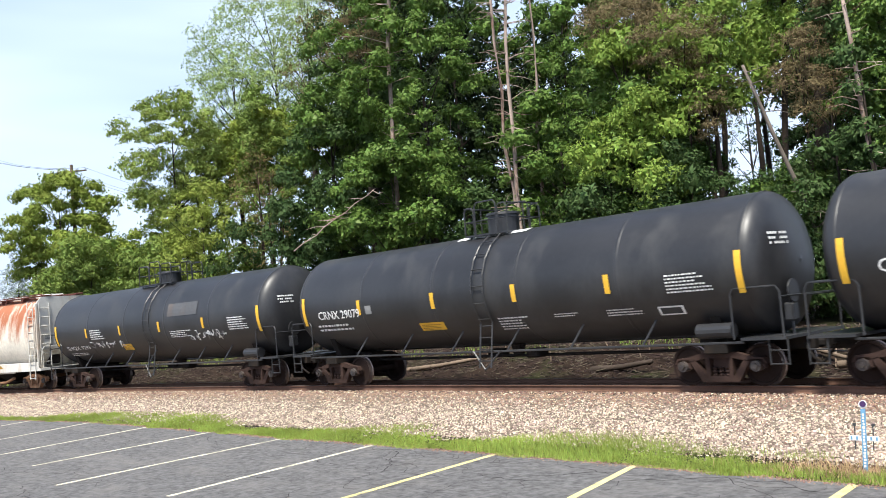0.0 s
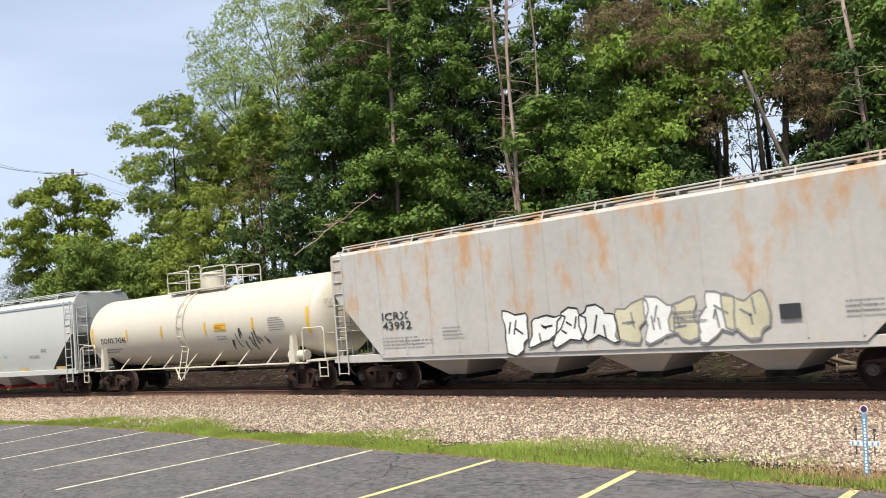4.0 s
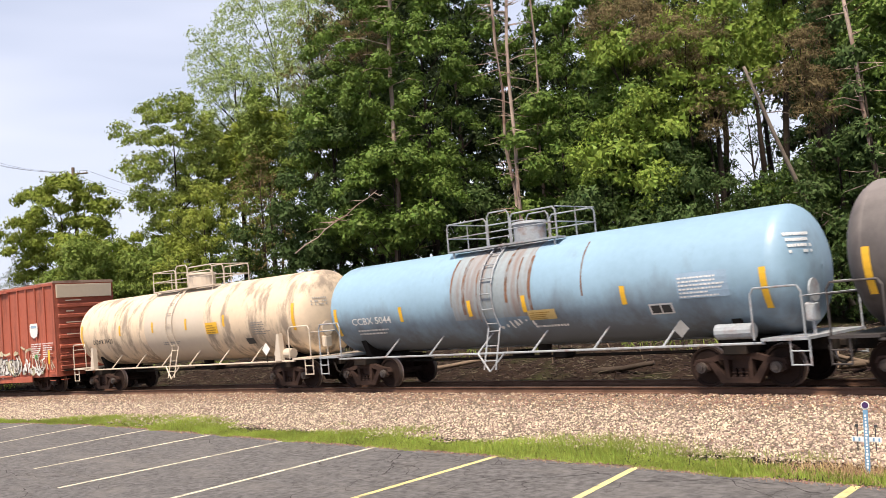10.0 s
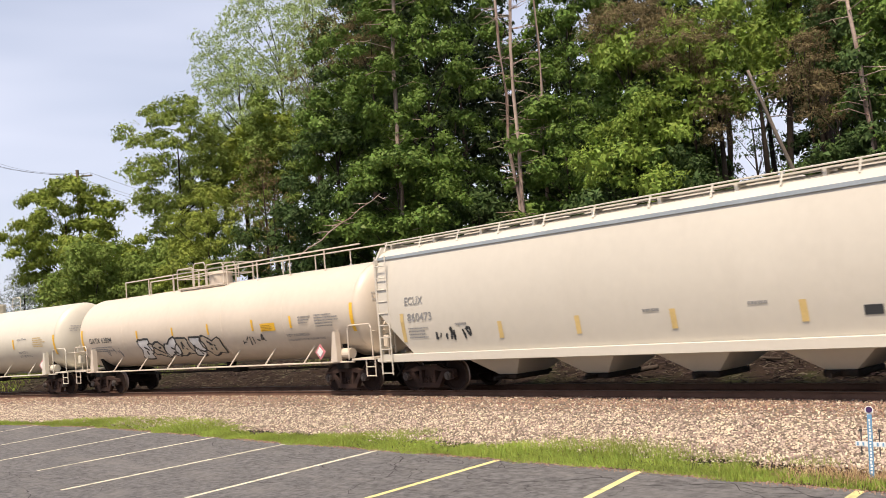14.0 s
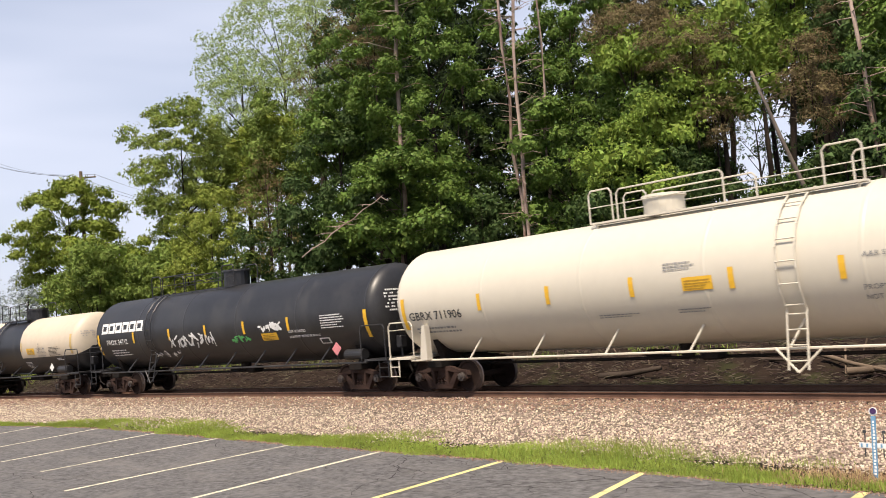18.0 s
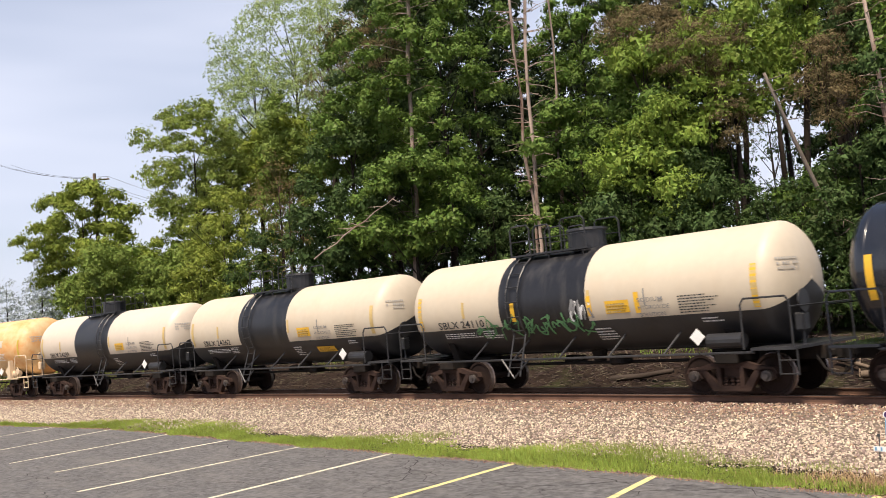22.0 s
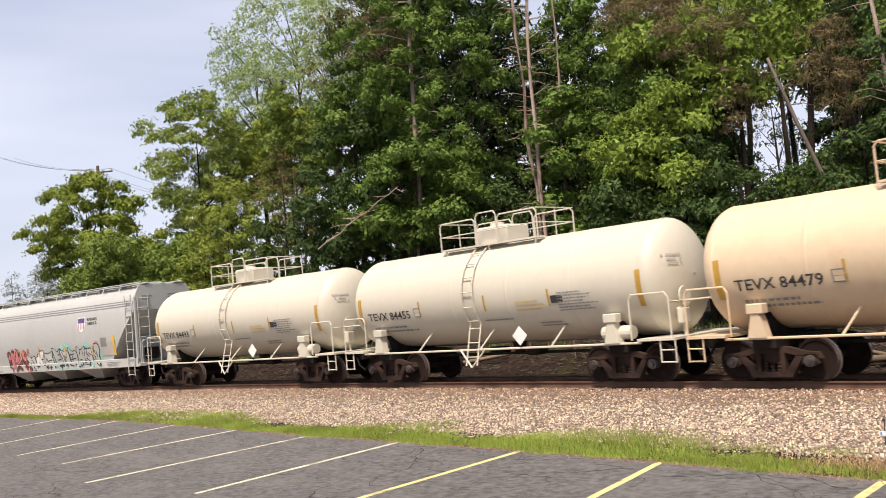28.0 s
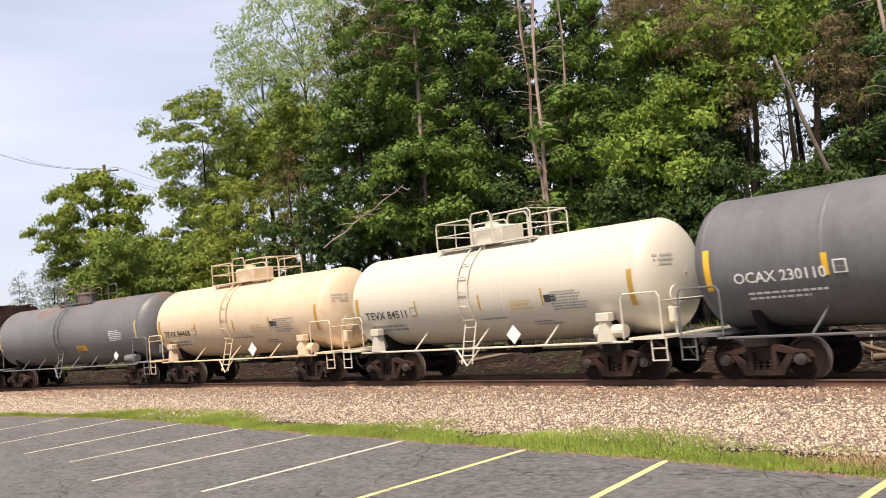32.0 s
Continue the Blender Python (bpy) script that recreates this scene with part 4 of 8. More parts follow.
def box_car(label, s0, tc, x0, x1, paint, roof_paint, truck=None):
    """A high-cube boxcar with ribbed sides, two sliding doors a side and corrugated ends."""
    car = tagged(new("box_car"), label, "boxcar", "cars of the freight train")
    add_trucks(car, tc, truck or truck_mat)
    top, wide = 5.08, 1.5
    part("body", box(bmesh.new(), x0, x1, -wide, wide, 0.75, top, 0.02), paint, car)
    bm = bmesh.new()
    prism(bm, [(x0 - 0.05, top - 0.02), (x1 + 0.05, top - 0.02), (x1 + 0.05, top + 0.06), (x0 - 0.05, top + 0.06)], -wide - 0.06, wide + 0.06)
    roof = part("roof", bm, roof_paint, car)
    for x in np.arange(x0 + 0.6, x1, 1.15):
        part("roof_rib", box(bmesh.new(), x - 0.05, x + 0.05, -wide, wide, top + 0.05, top + 0.10), roof_paint, roof)
    mid = (x0 + x1) / 2
    for side in (-1, 1):
        y0, y1 = sorted((side * wide, side * (wide + 0.07)))
        edge = list(np.linspace(x0 + 0.04, mid - 2.55, 9)) + list(np.linspace(mid + 2.55, x1 - 0.04, 9))
        for x in edge:
            part("rib", box(bmesh.new(), x - 0.045, x + 0.045, y0, y1, 0.8, top - 0.05, 0.015), paint, car)
        part("side_sill", box(bmesh.new(), x0 + 2.2, x1 - 2.2, y0, y1, 0.55, 0.82, 0.01), paint, car)
        part("top_chord", box(bmesh.new(), x0, x1, y0, y1, top - 0.12, top + 0.02, 0.01), paint, car)
        for k, xd in enumerate((mid - 2.5, mid + 0.02)):
            ya, yb = sorted((side * wide, side * (wide + 0.10)))
            door = part("door", box(bmesh.new(), xd, xd + 2.48, ya, yb, 0.95, top - 0.18, 0.015), paint, car, "closed sliding door with raised panels")
            bm = bmesh.new()
            yc, ye = sorted((side * (wide + 0.10), side * (wide + 0.15)))
            for z in np.linspace(0.98, top - 0.28, 7):
                box(bm, xd + 0.03, xd + 2.45, yc, ye, z - 0.03, z + 0.03)
            for x in (xd + 0.06, xd + 1.24, xd + 2.42):
                box(bm, x - 0.04, x + 0.04, yc, ye, 0.98, top - 0.25)
            part("door_frame", bm, paint, door)
            bm = bmesh.new()
            rod(bm, (xd + 0.5, side * (wide + 0.18), 1.2), (xd + 0.5, side * (wide + 0.18), top - 0.5), 0.025, 6)
            rod(bm, (xd + 0.5, side * (wide + 0.18), 2.2), (xd + 1.1, side * (wide + 0.18), 2.2), 0.03, 6)
            part("lock_bar", bm, paint, door)
        for z in (0.88, top - 0.12):
            a, b = sorted((side * wide, side * (wide + 0.14)))
            part("door_track", box(bmesh.new(), mid - 3.9, mid + 5.0, a, b, z - 0.04, z + 0.04), paint, car)
    for sgn, xe in ((-1, x0), (1, x1)):
        for z in np.linspace(1.15, 4.0, 7):
            a, b = sorted((xe, xe + sgn * 0.08))
            part("end_rib", box(bmesh.new(), a, b, -wide + 0.12, wide - 0.12, z - 0.1, z + 0.1, 0.04), paint, car)
        for z in np.arange(0.6, 2.3, 0.4):
            part("grab_iron", rods([((xe - sgn * 0.55, -wide - 0.09, z), (xe - sgn * 0.08, -wide - 0.09, z))], 0.02, 5), paint, car)
            part("grab_iron", rods([((xe + sgn * 0.12, -wide + 0.05, z), (xe + sgn * 0.12, -wide + 0.5, z))], 0.02, 5), paint, car)
        a, b = sorted((xe, xe + sgn * 0.35))
        part("crossover_step", box(bmesh.new(), a, b, -1.3, 1.3, 0.98, 1.03), under_mat, car)
    bm = disc(bmesh.new(), (x1 + 0.2, 0.5, 2.3), (1, 0, 0), 0.28, 0.28, 0.05, 18)
    part("brake_wheel", bm, under_mat, car)
    bm = box(bmesh.new(), -tc / 2 + 1.2, tc / 2 - 1.2, -0.35, 0.35, 0.5, 0.78)
    for x in (-2.5, 0, 2.2):
        box(bm, x - 0.4, x + 0.4, -0.9, 0.2, 0.45, 0.75, 0.05)
    part("underframe", bm, under_mat, car)
    CARS.append((car, s0, tc))
    return car, Skin(car, flat=lambda z: (wide, 0))

# ---- paints of the cars ----
black_paint = material("black_paint", (0.021, 0.021, 0.023), 0.40, vary=0.3, scale=1.2, bump=0.12, bump_scale=3, dirt=(0.072, 0.071, 0.070), dirt_amount=0.65, dirt_scale=(0.8, 0.8, 0.35), dirt_edge=(0.48, 0.85))
dusty_black = material("dusty_black_paint", (0.045, 0.040, 0.040), 0.55, vary=0.3, scale=1.2, dirt=(0.20, 0.180, 0.176), dirt_amount=0.85, dirt_scale=(0.6, 0.9, 0.3), dirt_edge=(0.36, 0.72), dirt_rise=(1.3, 3.9, -0.24, 0.18))
grey_paint = material("dark_grey_paint", (0.075, 0.075, 0.078), 0.55, vary=0.25, scale=1.0, dirt=(0.13, 0.09, 0.065), dirt_amount=0.55, dirt_scale=(0.9, 0.9, 0.4), dirt_edge=(0.5, 0.75))
ocax_paint = material("slate_grey_paint", (0.125, 0.125, 0.13), 0.5, vary=0.2, scale=1.0, dirt=(0.06, 0.058, 0.055), dirt_amount=0.6, dirt_scale=(1.2, 1.2, 0.3), dirt_edge=(0.48, 0.75))
gloss_black = material("gloss_black_paint", (0.012, 0.014, 0.02), 0.22, vary=0.25, scale=1.0, coat=0.4, dirt=(0.05, 0.045, 0.04), dirt_amount=0.4, dirt_scale=(1, 1, 0.3), dirt_edge=(0.55, 0.8))
band_black = material("band_black_paint", (0.012, 0.012, 0.014), 0.36, vary=0.35, scale=2.0, dirt=(0.08, 0.076, 0.072), dirt_amount=0.5, dirt_scale=(3, 2, 0.4), dirt_edge=(0.5, 0.75))
cream_paint = material("cream_paint", (0.528, 0.456, 0.352), 0.5, vary=0.08, scale=0.8, dirt=(0.5, 0.36, 0.22), dirt_amount=0.45, dirt_scale=(0.7, 0.7, 0.35), dirt_edge=(0.5, 0.85))
white_paint = material("white_paint", (0.56, 0.485, 0.395), 0.45, vary=0.07, scale=0.8, dirt=(0.45, 0.38, 0.30), dirt_amount=0.4, dirt_scale=(0.8, 0.8, 0.3), dirt_edge=(0.52, 0.9))
clean_white = material("clean_white_paint", (0.565, 0.525, 0.435), 0.4, vary=0.05, scale=0.8, dirt=(0.42, 0.38, 0.33), dirt_amount=0.35, dirt_scale=(0.6, 0.6, 0.25), dirt_edge=(0.55, 0.9))
stained_white = material("stained_white_paint", (0.66, 0.53, 0.385), 0.55, vary=0.12, scale=0.9, dirt=(0.16, 0.13, 0.11), dirt_amount=0.7, dirt_scale=(1.9, 1.1, 0.55), dirt_edge=(0.48, 0.60))
tan_paint = material("faded_tan_paint", (0.68, 0.50, 0.27), 0.55, vary=0.12, scale=0.8, dirt=(0.62, 0.27, 0.07), dirt_amount=0.8, dirt_scale=(0.5, 0.9, 0.8), dirt_edge=(0.40, 0.62))
weathered_yellow = material("weathered_yellow", (0.55, 0.42, 0.05), 0.6, vary=0.25)
pale_patch = material("pale_repainted_patch", (0.52, 0.47, 0.37), 0.6, vary=0.2, scale=2)
rust_stain = material("rust_stain", (0.42, 0.15, 0.045), 0.8, vary=0.3, scale=4)
peach_paint = material("peach_white_paint", (0.629, 0.493, 0.34), 0.5, vary=0.1, scale=0.8, dirt=(0.5, 0.26, 0.11), dirt_amount=0.6, dirt_scale=(0.8, 0.8, 0.5), dirt_edge=(0.55, 0.75))
# belly grime, with the dark reflection of the ground painted into the same rise
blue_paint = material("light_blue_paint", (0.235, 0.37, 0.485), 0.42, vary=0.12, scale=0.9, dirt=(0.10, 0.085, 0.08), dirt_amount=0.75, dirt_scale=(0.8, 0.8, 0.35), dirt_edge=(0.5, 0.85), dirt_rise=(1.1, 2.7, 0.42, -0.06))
rust_band = material("rusted_blue_paint", (0.25, 0.30, 0.33), 0.6, vary=0.2, scale=1.5, dirt=(0.19, 0.10, 0.065), dirt_amount=0.75, dirt_scale=(2.2, 0.25, 0.25), dirt_edge=(0.45, 0.65))
rusty_top = material("rusted_white_paint", (0.68, 0.63, 0.53), 0.7, vary=0.3, scale=1.2, dirt=(0.29, 0.088, 0.033), dirt_amount=0.95, dirt_scale=(1.9, 0.8, 0.32), dirt_edge=(0.42, 0.62), dirt_rise=(2.1, 3.5, -0.15, 0.13))
rusty_side = material("streaked_white_paint", (0.55, 0.535, 0.49), 0.6, vary=0.15, scale=1.2, dirt=(0.36, 0.22, 0.10), dirt_amount=0.6, dirt_scale=(1.6, 1.6, 0.35), dirt_edge=(0.5, 0.7))
ribbed_grey = material("weathered_grey_paint", (0.44, 0.425, 0.395), 0.6, vary=0.14, scale=1.0, dirt=(0.46, 0.25, 0.10), dirt_amount=0.8, dirt_scale=(1.3, 1.3, 0.6), dirt_edge=(0.52, 0.68), dirt_rise=(1.5, 4.3, -0.06, 0.06))
pale_green = material("pale_green_grey_paint", (0.455, 0.465, 0.445), 0.4, vary=0.05, scale=0.7, dirt=(0.42, 0.43, 0.40), dirt_amount=0.4, dirt_scale=(0.9, 0.9, 0.3), dirt_edge=(0.55, 0.9))
warm_white = material("warm_white_paint", (0.545, 0.505, 0.43), 0.45, vary=0.06, scale=0.7, dirt=(0.42, 0.38, 0.32), dirt_amount=0.4, dirt_scale=(1.0, 1.0, 0.3), dirt_edge=(0.55, 0.9))
light_grey = material("light_grey_paint", (0.416, 0.424, 0.408), 0.45, vary=0.06, scale=0.7, dirt=(0.30, 0.28, 0.26), dirt_amount=0.4, dirt_scale=(1.0, 1.0, 0.3), dirt_edge=(0.55, 0.9))
orange_paint = material("faded_orange_paint", (0.68, 0.275, 0.07), 0.6, vary=0.2, scale=0.9, dirt=(0.25, 0.09, 0.035), dirt_amount=0.7, dirt_scale=(1.0, 1.0, 0.5), dirt_edge=(0.55, 0.75))
orange_sill = material("pale_orange_paint", (0.60, 0.40, 0.16), 0.6, vary=0.2, dirt=(0.3, 0.13, 0.05), dirt_amount=0.6, dirt_scale=(1, 1, 1))
oxide_red = material("oxide_red_paint", (0.36, 0.094, 0.055), 0.6, vary=0.2, scale=0.9, dirt=(0.14, 0.050, 0.034), dirt_amount=0.8, dirt_scale=(2.6, 1.0, 0.4), dirt_edge=(0.52, 0.70))
dark_roof = material("rusted_roof", (0.12, 0.05, 0.04), 0.8, vary=0.3)
dusty_roof = material("dusty_roof", (0.30, 0.215, 0.17), 0.85, vary=0.3, scale=3, dirt=(0.12, 0.06, 0.045), dirt_amount=0.8, dirt_scale=(1.2, 1.2, 1.2), dirt_edge=(0.5, 0.65))
slate_trim = material("slate_trim", (0.30, 0.34, 0.37), 0.5)
# shade under the hopper ends, painted as a near-black sheet colour
shaded_slope = material("shaded_slope_sheet", (0.10, 0.105, 0.10), 0.6, vary=0.2)


def caustic_car(s0, tc, R, mark, cream, seed, label, low_yellow=False, upper=yellow_letter, lad=-1.55, dome=0.1):
    """Cream tank with a black belly and a black band round its middle."""
    car, skin, half, zc = tank_car("sb", label, s0, tc, R, [cream, band_black, black_paint],
                                   lambda x, z: 1 if -2.1 < x < 0.88 else (2 if z < -0.42 else 0), cuts=(-2.1, 0.88), trim=black_paint, dome=dome, dome_r=0.5, dome_h=0.45, deck=(-2.0, 0.6), deck_half=0.75,
                                   rails="hoops", lad=lad, supports=5, head=0.6)
    skin.words(mark, -4.6, zc - 0.54, 0.22, black_letter, span=1.85)
    skin.bars(-4.5, zc - 0.86, 1.6, 0.2, 3, white_letter, seed)
    skin.bars(-2.9, zc - 0.92, 0.7, 0.3, 4, white_letter, seed + 1)
    skin.bars(0.95, zc - 1.2, 0.6, 0.45, 5, white_letter, seed + 2)
    end_stripes(skin, half, zc - 0.5, pale_stripe, 0.9)
    stripes(skin, (-3.5, 0.98), zc - 0.25, pale_stripe, 0.45, 0.1)
    skin.plate(1.47, zc - 0.42, 0.7, 0.31, upper, "warning_label", label="yellow warning label")
    skin.bars(1.5, zc - 0.40, 0.62, 0.26, 3, pale_stripe, seed + 7, off=0.02)
    for i, wd in enumerate(("SODIUM", "HYDROXIDE", "SOLUTION")):
        skin.words(wd, 2.42, zc - 0.2 - i * 0.18, 0.1, grey_letter, span=0.7 if i != 1 else 0.85)
    skin.bars(3.52, zc - 0.53, 1.1, 0.44, 7, black_letter, seed + 3, name="data_panel")
    skin.bars(4.0, zc - 0.8, 0.6, 0.16, 2, white_letter, seed + 5)
    skin.placard(4.0, zc - 1.2, 0.19, white_letter)
    skin.plate(2.6, zc - 0.28, 0.04, 0.4, grey_letter, "seam_mark")
    head_bars(skin, faint_letter, seed)
    if low_yellow:
        skin.plate(2.2, zc - 1.1, 0.95, 0.25, yellow_letter, "warning_label")
    return car, skin, half, zc


# ---- the train, from the first car that is seen to the last ----
def car_0():
    car, skin, half, zc = tank_car("", "plain black tank car with yellow reflector stripes", -0.75, 13.5, 1.6, [black_paint], deck=(-0.8, 0.8), deck_half=0.7, lad=0.2)
    end_stripes(skin, half, zc - 0.64, yellow_letter, 0.9)
    skin.words("CRNX 29079", -6.9, zc - 0.47, 0.27, white_letter, span=2.08)
    stripes(skin, (-4.85, -1.57, 1.47, 4.4), zc - 0.41, yellow_letter)


def car_crnx():
    car, skin, half, zc = tank_car("", "matt black tank car with white lettering and yellow reflectors", -18.4, 13.72, 1.58, [black_paint], deck=(-0.85, 0.75), lad=0.26, deck_half=0.7, rails="box", supports=6, dome_h=0.5)
    skin.words("CRNX 29079", -6.93, zc - 0.47, 0.27, white_letter, span=2.08)
    skin.plate(-4.55, zc - 0.4, 0.28, 0.26, grey_letter, "marking")
    skin.bars(-7.1, zc - 0.87, 2.2, 0.3, 2, white_letter, 3)
    stripes(skin, (-4.85, -1.57, 1.47, 4.4), zc - 0.41, yellow_letter, 0.46, 0.15)
    end_stripes(skin, half, zc - 0.64, yellow_letter, 0.92)
    skin.plate(-2.38, zc - 1.1, 1.0, 0.28, yellow_letter, "warning_label", label="yellow warning label")
    skin.bars(0.69, zc - 1.24, 1.2, 0.46, 5, white_letter, 5)
    skin.bars(2.6, zc - 0.92, 0.8, 0.13, 2, white_letter, 6)
    skin.bars(4.19, zc - 1.0, 1.05, 0.22, 3, white_letter, 7)
    skin.bars(5.97, zc - 0.52, 1.18, 0.46, 6, white_letter, 8, name="data_panel")
    skin.plate(5.6, zc - 1.08, 0.66, 0.25, white_letter, "data_panel")
    skin.plate(5.66, zc - 1.04, 0.54, 0.17, black_letter, "data_panel", off=0.018)
    skin.plate(-1.3, zc + 1.85, 2.6, 0.3, white_letter, "spilled_paint", label="white spill stain on the tank top")
    head_bars(skin, white_letter, 4, z=0.35)


def car_shqx():
    car, skin, half, zc = tank_car("", "dull black tank car with grey graffiti and a yellow label", -36.27, 13.13, 1.6, [black_paint], deck=(-1.45, 0.95), lad=0.3, deck_half=0.75, supports=7, dome=-0.3)
    skin.words("SHQX 9291", -6.75, zc - 0.98, 0.22, white_letter, span=2.0)
    skin.bars(-6.7, zc - 1.28, 2.0, 0.2, 2, white_letter, 13)
    stripes(skin, (-4.66, -1.87, 1.12, 4.12), zc - 0.41, yellow_letter, 0.4, 0.13)
    end_stripes(skin, half, zc - 0.7, yellow_letter, 0.92)
    skin.plate(-2.0, zc - 1.14, 0.68, 0.32, yellow_letter, "warning_label", label="yellow warning label")
    skin.bars(-4.3, zc - 0.5, 1.25, 0.46, 5, white_letter, 14)
    skin.bars(1.85, zc - 0.68, 1.4, 0.3, 4, white_letter, 15)
    skin.bars(5.69, zc - 0.55, 1.2, 0.5, 6, white_letter, 16, name="data_panel")
    skin.plate(1.8, zc + 0.15, 2.0, 0.5, grey_paint, "repainted_patch")
    skin.scrawl(-4.5, zc - 1.0, 2.8, 0.45, [grey_letter, white_letter], 17, 9, 0.05)
    skin.scrawl(3.05, zc - 0.97, 2.5, 0.55, [grey_letter, white_letter], 18, 9, 0.05)
    head_bars(skin, white_letter, 19)


def car_ndyx():
    car, skin = hopper_car("white cylindrical covered hopper car with rusted upper sides and graffiti", -54.43, 15.08, 8.6, rusty_side, top=4.42, round_side=True, slope=(1.9, 1.2), truck=rusty_truck, trim=rusty_side, sill_top=1.34, walk_paint=dark_roof)
    body = [o for o in car.children if o.name.startswith("body")][0]
    body.data.materials.append(rusty_top)
    for p in body.data.polygons:
        if abs(p.normal.x) < 0.5:
            p.material_index = 1
    skin.plate(-7.05, 2.15, 2.5, 0.42, white_letter, "number_board")
    skin.words("NDYX  894361", -6.95, 2.25, 0.24, black_letter, off=0.022, span=2.25)
    skin.bars(-7.3, 1.6, 2.0, 0.34, 3, grey_letter, 21)
    skin.bubble(-2.0, 1.0, 5.2, 1.0, 5, [silver_spray], black_letter, 22, 0.06, 0.1)
    for x in (-4.4, -1.4, 2.4, 5.2):
        skin.plate(x, 1.12, 0.5, 0.14, yellow_letter, "reflector", off=0.62)
    skin.scrawl(-2.3, 0.98, 4.6, 0.34, [teal_paint, silver_spray, black_letter], 24, 10, 0.07, 0.6)
    # heating pipes along the lower side
    for y in (-1.25, 1.25):
        bm = chain([(-6.0, y, 0.62), (-5.2, y, 0.42), (5.2, y, 0.42), (6.0, y, 0.62)], 0.07, 8)
        part("pipe", bm, rusty_truck, car)
        bm = chain([(-6.3, y * 1.1, 0.9), (6.3, y * 1.1, 0.9)], 0.05, 8)
        part("pipe", bm, rusty_side, car)


def car_icrx():
    car, skin = hopper_car("weathered grey covered hopper car with ribbed flat sides and graffiti", -73.78, 15.78, 9.35, ribbed_grey, top=4.5, eave=4.3, wide=1.56, flat=True, slope=(3.1, 2.3), ribs=17, dark_slope=shaded_slope, bay_paint=ribbed_grey)
    skin.words("ICRX", -7.0, 2.15, 0.24, black_letter, off=0.02, span=1.2)
    skin.words("43992", -7.0, 1.87, 0.24, black_letter, off=0.02, span=1.3)
    skin.bars(-7.0, 1.4, 2.6, 0.3, 3, grey_letter, 31, off=0.05)
    skin.bubble(-2.05, 1.2, 3.4, 0.92, 4, [white_letter], black_letter, 32, 0.05, 0.03)
    skin.bubble(1.5, 1.2, 3.6, 0.95, 5, [cream_spray, white_letter], grey_letter, 33, 0.05, 0.03)
    skin.plate(5.47, 1.55, 0.45, 0.3, black_letter, "data_panel", off=0.05)
    for x in (-4.4, 3.0, 6.8):
        skin.bars(x, 1.6, 0.9, 0.3, 3, grey_letter, 34, off=0.05)


def car_dowx1():
    car, skin, half, zc = tank_car("", "cream white tank car with railed dome platform and black graffiti", -92.1, 12.85, 1.46, [clean_white], deck=(-1.95, 1.95), lad=-0.3, supports=7, saddle_plates=True, dome_h=0.55)
    skin.words("DOWX 74246", -6.53, zc - 0.42, 0.25, black_letter, span=2.05)
    skin.bars(-6.5, zc - 0.85, 1.9, 0.26, 2, grey_letter, 40)
    stripes(skin, (-4.35, -1.68, 1.35, 4.3), zc - 0.34, yellow_letter)
    end_stripes(skin, half, zc - 0.6, yellow_letter, 0.9)
    skin.plate(1.94, zc - 0.25, 0.75, 0.26, yellow_letter, "warning_label", label="yellow warning label")
    skin.bars(2.0, zc - 0.6, 0.8, 0.2, 2, grey_letter, 44)
    skin.scrawl(2.7, zc - 1.3, 2.2, 1.25, [black_letter], 42, 10, 0.07)
    skin.bars(5.2, zc - 0.4, 1.1, 0.5, 6, grey_letter, 43, name="data_panel")
    head_bars(skin, faint_letter, 45)


def car_nclx():
    car, skin = hopper_car("clean pale grey-green covered hopper car with curved sides", -110.28, 15.71, 9.2, pale_green, top=4.5, eave=4.15, slope=(2.7, 2.2), fascia=slate_trim, dark_slope=shaded_slope, sill_paint=pale_green, bay_paint=pale_green, gate=red_letter)
    skin.words("NCLX", -7.85, 2.48, 0.25, black_letter, span=0.9)
    skin.words("210284", -7.85, 2.12, 0.25, black_letter, span=1.15)
    skin.bars(-7.6, 1.55, 2.4, 0.4, 3, grey_letter, 51)
    skin.plate(-3.5, 1.85, 0.3, 0.15, teal_paint, "marking")
    skin.plate(3.0, 1.9, 0.3, 0.14, teal_paint, "marking")
    for x in (-1.8, 0.6, 5.4):
        skin.bars(x, 1.75, 1.5, 0.16, 2, grey_letter, 52 + int(x))
    skin.bars(6.5, 2.0, 0.8, 0.2, 2, grey_letter, 57)
    for x in (-8.6, -4.0, 0.2, 4.3, 7.6):
        skin.plate(x, 1.17, 0.9, 0.12, pale_stripe, "reflector", off=0.05)


